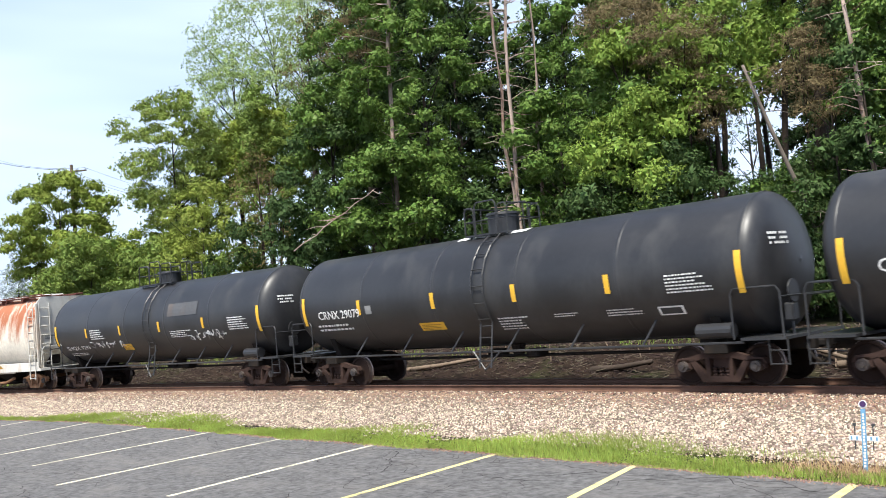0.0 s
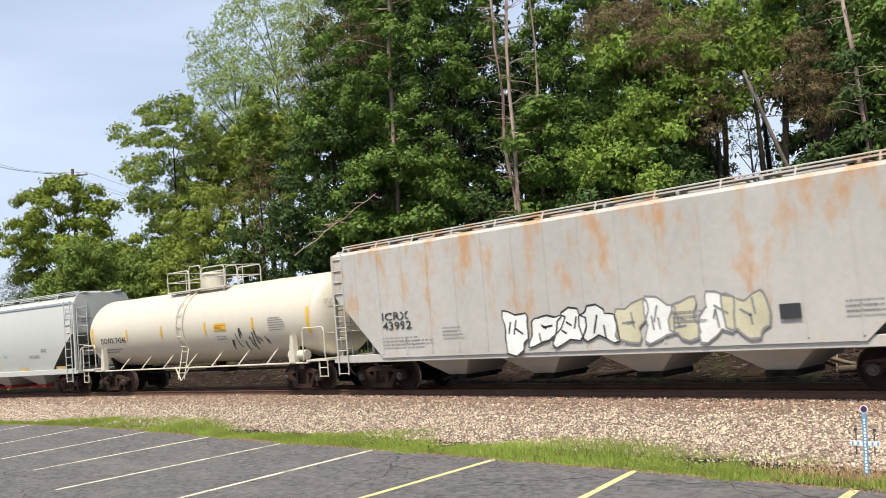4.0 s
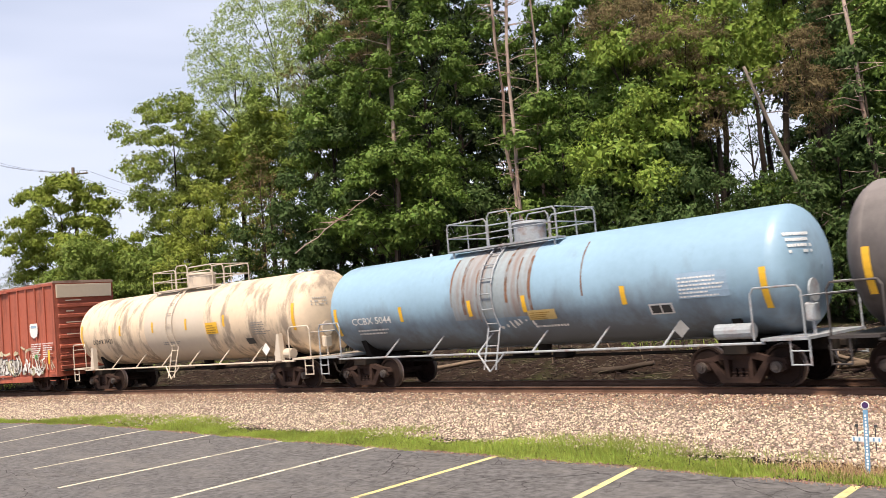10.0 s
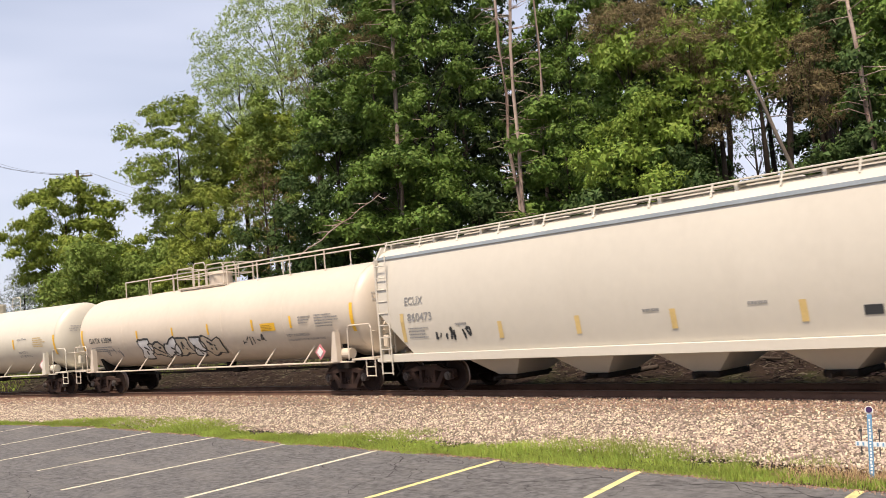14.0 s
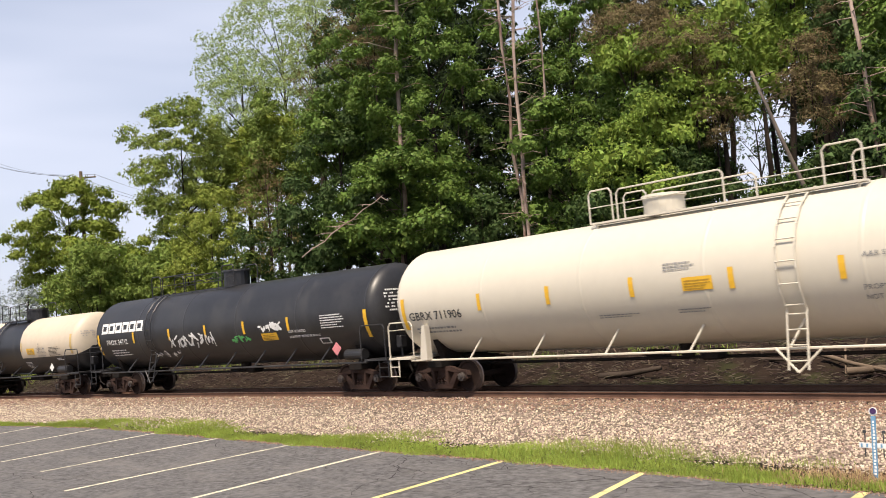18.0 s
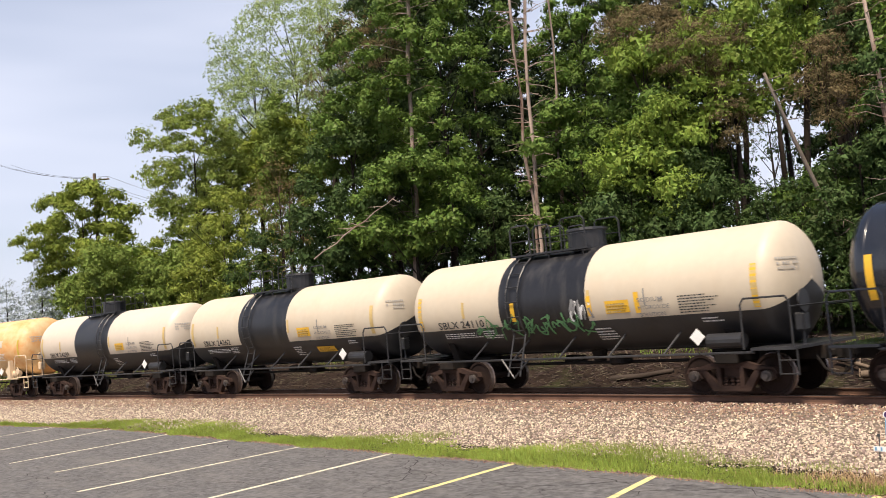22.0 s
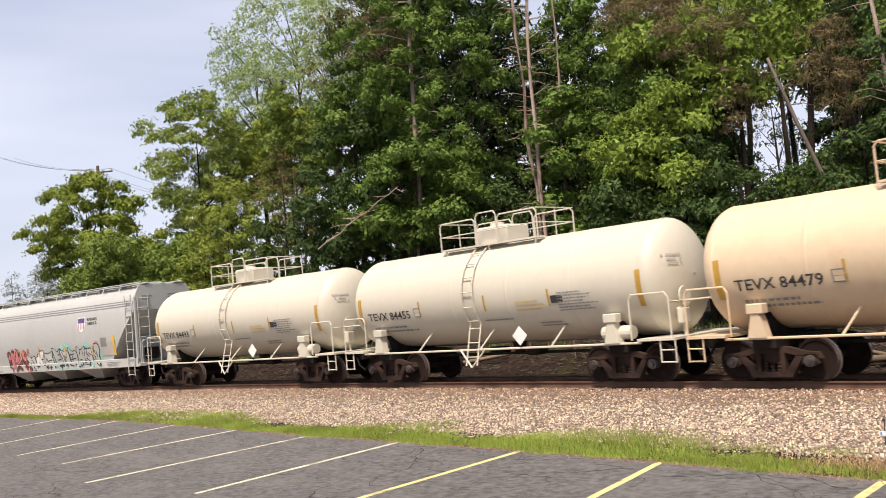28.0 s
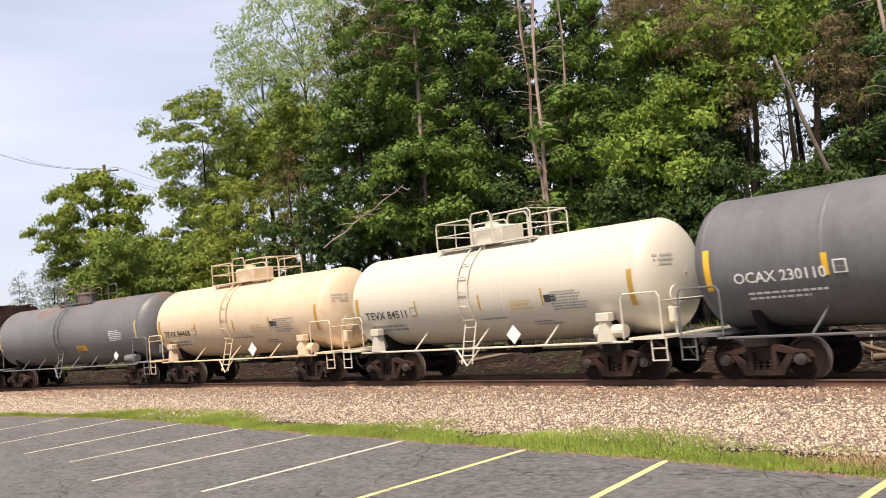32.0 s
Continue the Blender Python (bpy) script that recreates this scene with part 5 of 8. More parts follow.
def car_gatx1():
    car, skin, half, zc = tank_car("", "weathered dark grey tank car with rust patches on top", -127.92, 12.28, 1.52, [grey_top], deck=(-2.2, 1.9), lad=-0.5, supports=6, dome_h=0.5, dome=-0.3, trim=grey_paint)
    skin.words("GATX 59477", -6.5, zc - 0.72, 0.25, white_letter, span=2.0)
    skin.bars(-6.4, zc - 1.1, 1.9, 0.28, 2, white_letter, 61)
    stripes(skin, (-4.5, -2.25, -0.03, 2.0, 4.2), zc - 0.77, yellow_letter, 0.5, 0.15)
    end_stripes(skin, half, zc - 0.9, yellow_letter, 0.95)
    skin.bars(-0.5, zc - 1.5, 1.4, 0.6, 6, white_letter, 62)
    skin.plate(3.1, zc - 1.05, 1.05, 0.28, pale_stripe, "warning_label")
    skin.bars(5.05, zc - 0.7, 1.1, 0.48, 5, white_letter, 63, name="data_panel")
    skin.bars(4.3, zc - 1.0, 0.8, 0.3, 3, white_letter, 64)
    skin.placard(5.17, zc - 1.4, 0.2, white_letter)
    head_bars(skin, white_letter, 65)


def logo_bars(skin, x, z, h, n, mat, pitch=1.08):
    """A lettered company mark drawn as plain hollow blocks."""
    for i in range(n):
        u, w, b = x + i * h * pitch, h * pitch * 0.9, h * 0.27
        uv = [(u, z), (u + w, z), (u + w, z + h), (u, z + h), (u + b, z + b), (u + w - b, z + b), (u + w - b, z + h - b), (u + b, z + h - b)]
        skin.mesh("logo_block", uv, [(0, 1, 5, 4), (1, 2, 6, 5), (2, 3, 7, 6), (3, 0, 4, 7)], mat, 0.016)


def car_prox1():
    car, skin, half, zc = tank_car("", "long dusty black pressure tank car with a white block mark", -145.8, 15.42, 1.52, [dusty_black], deck=(-1.6, 1.3), deck_half=0.75, rails="low", lad=None, walkway=(-8.0, 8.0), supports=8, dome=0.0, dome_r=0.5, dome_h=0.55)
    logo_bars(skin, -7.85, zc - 0.02, 0.42, 6, white_letter, 1.41)
    skin.words("PROX 32116", -7.85, zc - 0.34, 0.2, white_letter, span=2.0)
    skin.bars(-7.7, zc - 0.95, 2.0, 0.42, 3, white_letter, 71)
    stripes(skin, (-5.6, -3.0, -0.35, 2.33, 4.85), zc - 0.5, yellow_letter, 0.45, 0.13)
    end_stripes(skin, half, zc - 0.8, yellow_letter, 0.95)
    skin.plate(-0.95, zc - 0.88, 0.7, 0.17, yellow_letter, "warning_label")
    skin.bars(-0.2, zc - 0.83, 3.2, 0.13, 1, white_letter, 72)
    skin.words("NOT ODORIZED", 4.4, zc - 0.68, 0.1, white_letter, span=1.1)
    skin.words("LIQUEFIED PETROLEUM GAS", 4.6, zc - 0.88, 0.1, white_letter, span=2.0)
    skin.bars(1.2, zc - 0.2, 0.9, 0.22, 2, white_letter, 73)
    skin.plate(6.4, zc - 0.35, 1.35, 0.56, black_letter, "data_panel")
    skin.bars(6.5, zc - 0.3, 1.2, 0.46, 5, white_letter, 74, off=0.02, name="data_panel")
    skin.plate(6.2, zc - 1.1, 0.5, 0.22, white_letter, "data_panel")
    skin.placard(6.82, zc - 1.3, 0.22, pink_letter)
    head_bars(skin, white_letter, 75)


def car_ccbx():
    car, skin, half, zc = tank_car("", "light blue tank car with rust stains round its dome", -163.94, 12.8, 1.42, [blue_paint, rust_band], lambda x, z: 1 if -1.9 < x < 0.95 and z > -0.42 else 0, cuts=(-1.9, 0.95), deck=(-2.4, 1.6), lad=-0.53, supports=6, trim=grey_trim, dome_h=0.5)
    skin.words("CCBX 5044", -6.44, zc - 0.5, 0.22, white_letter, span=1.85)
    skin.bars(-6.3, zc - 0.85, 1.8, 0.24, 2, white_letter, 81)
    stripes(skin, (-4.1, -1.25, 0.72, 3.8), zc - 0.5, yellow_letter, 0.45, 0.14)
    end_stripes(skin, half, zc - 0.85, yellow_letter, 0.92)
    skin.plate(0.77, zc - 0.74, 0.9, 0.28, pale_stripe, "warning_label")
    skin.bars(0.85, zc - 0.98, 1.2, 0.14, 1, white_letter, 84)
    skin.scrawl(-0.33, zc - 0.98, 1.2, 0.36, [white_letter], 82, 7, 0.06)
    skin.plate(4.42, zc - 0.82, 0.62, 0.28, white_letter, "data_panel")
    skin.plate(4.47, zc - 0.78, 0.24, 0.2, black_letter, "data_panel", off=0.02)
    skin.plate(4.75, zc - 0.78, 0.24, 0.2, black_letter, "data_panel", off=0.02)
    skin.plate(5.25, zc - 0.48, 1.25, 0.58, pale_blue, "data_panel")
    skin.bars(5.3, zc - 0.45, 1.15, 0.5, 6, white_letter, 83, off=0.02, name="data_panel")
    skin.placard(5.3, zc - 1.25, 0.2, grey_letter)
    for i, (x, w) in enumerate(((-1.95, 0.07), (-1.5, 0.12), (-0.95, 0.05), (0.1, 0.09), (0.55, 0.05), (0.9, 0.10), (2.6, 0.05))):
        skin.plate(x, zc - 0.2 - 0.25 * (i % 3), w, 1.5 + 0.25 * (i % 2), rust_run, "rust_streak", off=0.006)
    head_bars(skin, white_letter, 85, z=0.3, h=0.5, w=0.7, lines=4)


def car_dowx2():
    car, skin, half, zc = tank_car("", "dirty cream tank car with dark streaks and railed platform", -180.84, 12.97, 1.48, [stained_white, white_paint], lambda x, z: 1 if -2.1 < x < 2.1 else 0, cuts=(-2.1, 2.1), deck=(-2.2, 2.0), lad=-0.2, saddle_plates=True, supports=6, trim=white_paint, dome_r=0.55, dome_h=0.5)
    skin.words("DOWX 74420", -6.4, zc - 0.5, 0.21, black_letter, span=1.65)
    stripes(skin, (-4.04, -1.47, 0.92, 3.4), zc - 0.2, yellow_letter, 0.42, 0.12)
    end_stripes(skin, half, zc - 0.55, yellow_letter, 0.92)
    skin.plate(2.23, zc - 0.44, 0.75, 0.43, yellow_letter, "warning_label", label="yellow warning label")
    skin.placard(5.8, zc - 1.25, 0.22, white_letter)
    skin.plate(4.48, zc - 0.97, 0.45, 0.25, black_letter, "data_panel")
    skin.bars(5.0, zc - 0.6, 1.1, 0.5, 6, grey_letter, 87, name="data_panel")
    skin.bars(-0.9, zc - 0.75, 1.6, 0.16, 2, grey_letter, 88)
    head_bars(skin, faint_letter, 89)


def car_box():
    car, skin = box_car("oxide red high-cube boxcar covered in graffiti along its lower side", -199.25, 13.45, -9.25, 8.66, oxide_red, dusty_roof)
    for x, w in ((-1.82, 1.0), (0.4, 1.1)):
        skin.bars(x, 4.15, w, 0.32, 4, white_letter, 91 + int(w * 10), off=0.16)
    skin.mesh("emblem", [(6.54, 3.3), (7.2, 3.3), (7.22, 2.95), (7.15, 2.7), (6.87, 2.6), (6.6, 2.7), (6.52, 2.95)], [(0, 6, 5, 4, 3, 2, 1)], white_letter, 0.08, "white shield-shaped emblem")
    skin.plate(6.62, 3.08, 0.5, 0.12, pale_blue, "emblem", off=0.084)
    skin.plate(-7.85, 1.68, 2.4, 0.32, black_letter, "number_board", off=0.075)
    skin.words("963433", -7.7, 1.76, 0.17, white_letter, off=0.08, span=1.9)
    # layer on layer of sprayed tags along the lower side
    for x0, w, z0, h, mats, seed, strokes, thick, off in (
            (-9.15, 4.9, 0.86, 0.7, [repaint_grey, cream_spray], 92, 30, 0.20, 0.074), (-9.1, 4.8, 0.9, 0.95, [white_letter, cream_paint], 93, 28, 0.09, 0.082),
            (-9.1, 4.9, 0.88, 0.9, [black_letter, brown_spray], 99, 30, 0.05, 0.09), (-6.9, 0.6, 1.1, 0.55, [red_letter], 100, 2, 0.2, 0.098),
            (-8.9, 4.6, 0.9, 1.1, [white_letter], 105, 26, 0.035, 0.104),
            (-8.7, 4.6, 0.62, 0.75, [cream_spray, cream_paint], 111, 26, 0.26, 0.112), (-8.6, 4.2, 0.75, 0.6, [brown_spray, repaint_grey], 112, 15, 0.06, 0.119),
            (-5.6, 1.9, 1.0, 0.75, [brown_spray, cream_spray], 113, 7, 0.08, 0.126), (-6.3, 0.4, 1.2, 0.4, [red_letter], 117, 1, 0.22, 0.133),
            (2.1, 5.5, 0.86, 0.45, [cream_spray, white_letter], 94, 22, 0.20, 0.074), (2.3, 5.2, 0.82, 0.5, [brown_spray], 95, 16, 0.05, 0.082),
            (2.8, 4.6, 1.75, 0.55, [cream_spray], 106, 7, 0.10, 0.078), (7.3, 1.2, 1.0, 0.6, [cream_paint], 108, 5, 0.06, 0.1), (7.0, 0.5, 1.5, 0.4, [green_letter], 109, 1, 0.2, 0.1)):
        skin.scrawl(x0, z0, w, h, mats, seed, strokes, thick, off)
    skin.bubble(2.3, 0.95, 3.1, 0.85, 6, [white_letter, cream_spray, repaint_grey], black_letter, 110, 0.05, 0.1)
    skin.scrawl(2.3, 0.9, 5.6, 0.95, [brown_spray, white_letter], 115, 18, 0.06, 0.115)
    skin.scrawl(5.3, 0.95, 2.6, 1.2, [cream_paint], 116, 9, 0.06, 0.1)
    for x0, seed in ((-2.3, 96), (0.25, 97)):
        skin.scrawl(x0, 0.95, 1.8, 0.75, [brown_spray], seed, 9, 0.16, off=0.165)
        skin.scrawl(x0 + 0.85, 1.3, 0.35, 0.8, [cream_spray], seed + 20, 3, 0.10, off=0.172)
        skin.scrawl(x0, 0.9, 1.9, 0.4, [repaint_grey], seed + 40, 5, 0.04, off=0.178)
    for k in range(5):
        skin.scrawl(-9.1 + 0.1 * (k % 2), 1.8 + k * 0.42, 0.6, 0.5, [cream_paint], 98 + k * 7, 4, 0.09, off=0.085)
    for x in (-8.3, -2.75, 0.2, 2.05, 3.1, 8.1):
        skin.plate(x, 1.35, 0.16, 0.65, yellow_letter, "reflector", off=0.185 if -3 < x < 2 else 0.135)
    for x in (6.6, 7.6):
        skin.bars(x, 1.7, 0.9, 0.7, 7, white_letter, 104, off=0.09)
    x1 = 8.66
    bm = box(bmesh.new(), x1 + 0.02, x1 + 0.1, -1.42, 1.42, 4.38, 5.0, 0.01)
    part("end_panel", bm, cream_paint, car, "cream upper panel of the end wall")
    bars = []
    for i, (z, w) in enumerate(((4.22, 0.8), (3.72, 0.4), (3.2, 0.8), (2.65, 0.9))):
        part("stencil", box(bmesh.new(), x1 + 0.085, x1 + 0.1, -1.0, -1.0 + w, z, z + 0.045), cream_paint, car)


def car_ecux():
    car, skin = hopper_car("warm white covered hopper car with curved sides", -218.72, 14.97, 8.95, warm_white, top=4.45, eave=4.1, slope=(2.5, 1.5), dark_slope=warm_white, fascia=slate_trim, bay_paint=warm_white)
    skin.words("ECUX", -7.64, 2.58, 0.24, grey_letter, span=0.8)
    skin.words("860473", -7.57, 2.1, 0.24, grey_letter, span=1.05)
    skin.bars(-7.6, 1.6, 0.9, 0.36, 4, grey_letter, 105)
    skin.scrawl(-6.54, 1.45, 1.5, 0.5, [black_letter], 101, 7, 0.07)
    for x in (-4.0, -1.4, 1.3, 4.3):
        skin.plate(x, 1.48, 0.15, 0.45, pale_stripe, "reflector")
    for x in (-7.9, 7.58):
        skin.plate(x, 1.5, 0.15, 0.85, pale_stripe, "reflector")
    skin.plate(5.54, 1.55, 0.36, 0.19, black_letter, "data_panel")
    for x in (-5.6, 0.6, 3.2, 6.3):
        skin.bars(x, 1.9, 0.5, 0.14, 1, grey_letter, 106)
    # no hole is cut: a flat black oval paints the opening's dark inside
    uv = [(8.13 + 0.17 * math.cos(a), 2.35 + 0.42 * math.sin(a)) for a in np.linspace(0, 2 * math.pi, 17)[:-1]]
    skin.mesh("opening", uv, [tuple(range(16))], black_letter, 0.012, "oval opening near the end of the side, its dark inside painted flat")


def car_gatx2():
    car, skin, half, zc = tank_car("", "cream white pressure tank car with long roof walkway and black graffiti", -238.03, 16.11, 1.54, [white_paint], deck=(-2.2, 1.0), deck_half=0.7, lad=None, walkway=None, supports=7, dome=-0.2, trim=white_paint, saddle_plates=True)
    top = zc + 1.54
    for side in (-1, 1):
        bm = chain([(-6.5, side * 0.6, top + 0.6), (8.6, side * 0.6, top + 0.6)], 0.025)
        for x in np.arange(-6.5, 8.7, 1.9):
            rod(bm, (x, side * 0.6, top - 0.15), (x, side * 0.6, top + 0.6), 0.025, 5)
        part("walkway_railing", bm, white_paint, car)
    skin.words("GATX 62004", -8.27, zc - 0.4, 0.24, black_letter, span=1.95)
    skin.bars(-8.2, zc - 0.8, 1.9, 0.28, 3, grey_letter, 111)
    skin.bubble(-4.3, zc - 1.35, 5.6, 0.95, 6, [white_letter, cream_paint], black_letter, 112, 0.09)
    skin.scrawl(-7.2, zc - 1.2, 1.5, 0.6, [grey_letter], 115, 7, 0.05)
    skin.scrawl(3.0, zc - 1.0, 1.25, 0.55, [black_letter], 113, 7, 0.045)
    stripes(skin, (-4.18, -1.5, 0.94, 3.72, 5.87), zc - 0.41, yellow_letter, 0.4, 0.11)
    end_stripes(skin, half, zc - 0.7, yellow_letter, 0.93)
    skin.plate(4.18, zc - 0.46, 0.82, 0.28, yellow_letter, "warning_label", label="yellow warning label")
    skin.words("NOT ODORIZED", 5.5, zc - 0.73, 0.1, grey_letter, span=1.2)
    skin.words("LIQUEFIED PETROLEUM GAS", 5.5, zc - 0.92, 0.1, grey_letter, span=1.9)
    skin.bars(7.14, zc - 0.45, 1.2, 0.46, 5, grey_letter, 114, name="data_panel")
    skin.bars(6.3, zc - 0.3, 0.7, 0.3, 3, grey_letter, 116)
    skin.placard(7.27, zc - 1.4, 0.26, pink_letter)
    skin.placard(7.27, zc - 1.4, 0.16, white_letter)
    head_bars(skin, faint_letter, 117)


def gbrx(mark, s0, tc, lad, deck, dome, seed):
    car, skin, half, zc = tank_car("", "clean cream white pressure tank car with white railings", s0, tc, 1.58, [clean_white], deck=deck, deck_half=0.75, rails="hoops", lad=lad, supports=6, dome=dome, dome_r=0.5, saddle_plates=True)
    skin.words(mark, -8.15, zc - 0.52, 0.25, black_letter, span=2.2)
    skin.bars(-8.0, zc - 0.95, 2.0, 0.26, 2, grey_letter, seed)
    stripes(skin, (-5.2, -2.75, -0.2, 2.35, 4.7), zc - 0.37, yellow_letter, 0.46, 0.13)
    end_stripes(skin, half, zc - 0.8, yellow_letter, 0.95)
    skin.plate(1.15, zc - 0.34, 0.75, 0.3, yellow_letter, "warning_label", label="yellow warning label")
    skin.bars(0.7, zc + 0.15, 1.1, 0.2, 3, grey_letter, seed + 1)
    skin.words("AAR ST-468", 5.1, zc + 0.02, 0.1, grey_letter, span=0.85)
    skin.words("PROPYLENE", 5.04, zc - 0.62, 0.11, grey_letter, span=0.82)
    skin.words("NOT ODORIZED", 5.04, zc - 0.83, 0.11, grey_letter, span=1.08)
    skin.bars(6.5, zc - 0.35, 1.2, 0.5, 5, pale_stripe, seed + 2, name="data_panel")
    skin.placard(7.1, zc - 1.35, 0.26, pink_letter)
    skin.placard(7.1, zc - 1.35, 0.17, white_letter)
    skin.bars(-1.3, zc - 0.85, 1.4, 0.12, 2, grey_letter, seed + 3)
    skin.bars(0.9, zc - 0.85, 1.0, 0.14, 2, grey_letter, seed + 4)
    head_bars(skin, faint_letter, seed)


def car_prox2():
    car, skin, half, zc = tank_car("", "long clean black pressure tank car with white graffiti", -295.84, 15.53, 1.5, [black_paint], deck=(-5.5, 0.5), deck_half=0.55, rails="hoops", lad=-4.34, supports=8, dome=-0.1, dome_r=0.5, dome_h=0.55)
    logo_bars(skin, -8.26, zc + 0.08, 0.44, 6, white_letter, 1.32)
    skin.words("PROX 34712", -7.87, zc - 0.42, 0.22, white_letter, span=1.75)
    skin.bars(-7.7, zc - 0.95, 1.7, 0.36, 3, white_letter, 131)
    skin.scrawl(-2.85, zc - 0.87, 3.1, 0.75, [white_letter, white_letter], 132, 9, 0.07)
    skin.scrawl(1.42, zc - 0.75, 1.05, 0.32, [green_letter, green_letter], 133, 6, 0.06)
    skin.scrawl(3.08, zc - 0.42, 1.4, 0.36, [white_letter, white_letter], 134, 7, 0.08)
    skin.scrawl(-4.4, zc - 1.25, 1.9, 0.5, [grey_letter, white_letter], 135, 8, 0.05)
    skin.plate(3.17, zc - 0.72, 0.9, 0.28, yellow_letter, "warning_label", label="yellow warning label")
    stripes(skin, (-5.6, -2.83, -0.27, 2.2, 4.77), zc - 0.41, yellow_letter, 0.46, 0.13)
    end_stripes(skin, half, zc - 0.86, yellow_letter, 0.92)
    skin.words("NOT ODORIZED", 4.74, zc - 0.5, 0.1, white_letter, span=0.9)
    skin.words("LIQUEFIED PETROLEUM GAS", 4.73, zc - 0.7, 0.1, white_letter, span=1.6)
    skin.bars(6.5, zc - 0.43, 1.2, 0.48, 6, white_letter, 136, name="data_panel")
    skin.plate(6.2, zc - 1.0, 0.5, 0.24, white_letter, "data_panel")
    skin.plate(6.26, zc - 0.96, 0.38, 0.16, black_letter, "data_panel", off=0.02)
    skin.placard(7.2, zc - 1.24, 0.22, pink_letter)
    head_bars(skin, white_letter, 137, z=-0.05, h=0.75, lines=7)


def car_tilx():
    car, skin, half, zc = caustic_car(-312.8, 9.23, 1.36, "TILX 160271", cream_paint, 141, "cream and black tank car with a black middle band")


def car_utlx():
    car, skin, half, zc = tank_car("", "glossy black tank car with yellow lettering", -325.7, 7.92, 1.4, [gloss_black], deck=(-2.0, 1.2), deck_half=0.7, rails="hoops", lad=-0.23, supports=5, dome_r=0.48, dome=0.2, dome_h=0.5)
    skin.words("UTLX 631645", -4.16, zc - 0.54, 0.22, yellow_letter, span=2.0)
    skin.bars(-4.0, zc - 0.9, 1.6, 0.24, 2, pale_stripe, 151)
    stripes(skin, (-2.75, -0.77, 1.47), zc - 0.3, yellow_letter, 0.44, 0.1)
    end_stripes(skin, half, zc - 0.59, yellow_letter, 0.9)
    skin.plate(-1.69, zc - 0.86, 0.92, 0.28, yellow_letter, "warning_label")
    skin.plate(2.18, zc - 0.42, 0.85, 0.28, yellow_letter, "warning_label", label="yellow warning label")
    skin.bars(3.1, zc - 0.45, 1.1, 0.52, 6, white_letter, 152, name="data_panel")
    skin.bars(0.2, zc - 0.85, 1.6, 0.3, 3, pale_stripe, 153)
    skin.plate(2.4, zc - 0.85, 0.5, 0.24, white_letter, "data_panel")
    skin.placard(3.6, zc - 1.2, 0.19, white_letter)
    head_bars(skin, yellow_letter, 154)


def car_sb1():
    car, skin, half, zc = caustic_car(-338.43, 9.01, 1.36, "SBLX 24110", cream_paint, 161, "cream and black tank car with faint green graffiti")
    skin.scrawl(-3.0, zc - 1.1, 3.9, 0.95, [faded_green, faded_green, faded_green], 162, 10, 0.045)
    skin.scrawl(0.3, zc - 0.7, 0.7, 0.8, [white_letter, grey_letter], 163, 5, 0.06)
    stripes(skin, (-1.6, 0.98, 2.4), zc - 0.45, yellow_letter, 0.5, 0.14)
    end_stripes(skin, half, zc - 0.52, yellow_letter, 0.95)


def car_sb2():
    caustic_car(-351.5, 8.96, 1.36, "SBLX 24262", cream_paint, 171, "cream and black tank car with two yellow labels", True)


def car_sb3():
    caustic_car(-364.45, 8.95, 1.36, "SBLX 24289", white_paint, 181, "white and black tank car with a black middle band", lad=0.2, dome=-0.75)


def car_dowx3():
    car, skin, half, zc = tank_car("", "faded tan tank car with rust patches and railed platform", -380.45, 14.74, 1.46, [tan_paint], deck=(-2.0, 2.0), lad=-0.3, saddle_plates=True, supports=8, trim=peach_paint, dome=0.0, rails="box")
    skin.words("DOWX 88082", -7.6, zc - 0.6, 0.2, black_letter, span=2.0)
    stripes(skin, (-5.0, -1.95, 1.35, 4.45), zc - 0.3, weathered_yellow, 0.45, 0.10)
    end_stripes(skin, half, zc - 0.5, weathered_yellow, 0.9)
    skin.plate(-2.75, zc - 0.18, 0.55, 0.32, pale_patch, "repainted_patch")
    skin.plate(4.55, zc - 0.5, 1.4, 0.5, rust_stain, "rust_stain")
    skin.plate(4.75, zc - 0.44, 1.05, 0.34, cream_paint, "repainted_patch", off=0.018)
    skin.plate(3.62, zc - 1.0, 1.18, 0.55, pale_patch, "repainted_patch")
    skin.scrawl(3.05, zc - 0.96, 0.5, 0.16, [rust_stain, RUSTY_TAN], 195, 2, 0.16, 0.012, "rust_patch")
    skin.scrawl(4.9, zc - 1.0, 0.7, 0.2, [rust_stain, RUSTY_TAN], 196, 2, 0.2, 0.012, "rust_patch")
    skin.scrawl(-7.2, zc + 1.45, 2.6, 0.35, [rust_red, RUSTY_TAN], 190, 4, 0.22, 0.012, "rust_patch")
    skin.scrawl(-0.9, zc + 0.95, 0.7, 0.4, [rust_red], 194, 2, 0.2, 0.012, "rust_patch")
    skin.plate(6.0, zc + 0.06, 0.75, 0.36, pale_patch, "repainted_patch")
    for x in (6.6, 7.2, 8.2):
        skin.placard(x, zc - 1.28, 0.2, white_letter if x < 7 else peach_paint)
    skin.bars(5.62, zc - 0.75, 0.42, 0.26, 4, black_letter, 187, name="data_panel")
    skin.bars(6.1, zc - 0.6, 0.95, 0.4, 5, white_letter, 188, name="data_panel")
    head_bars(skin, faint_letter, 189)


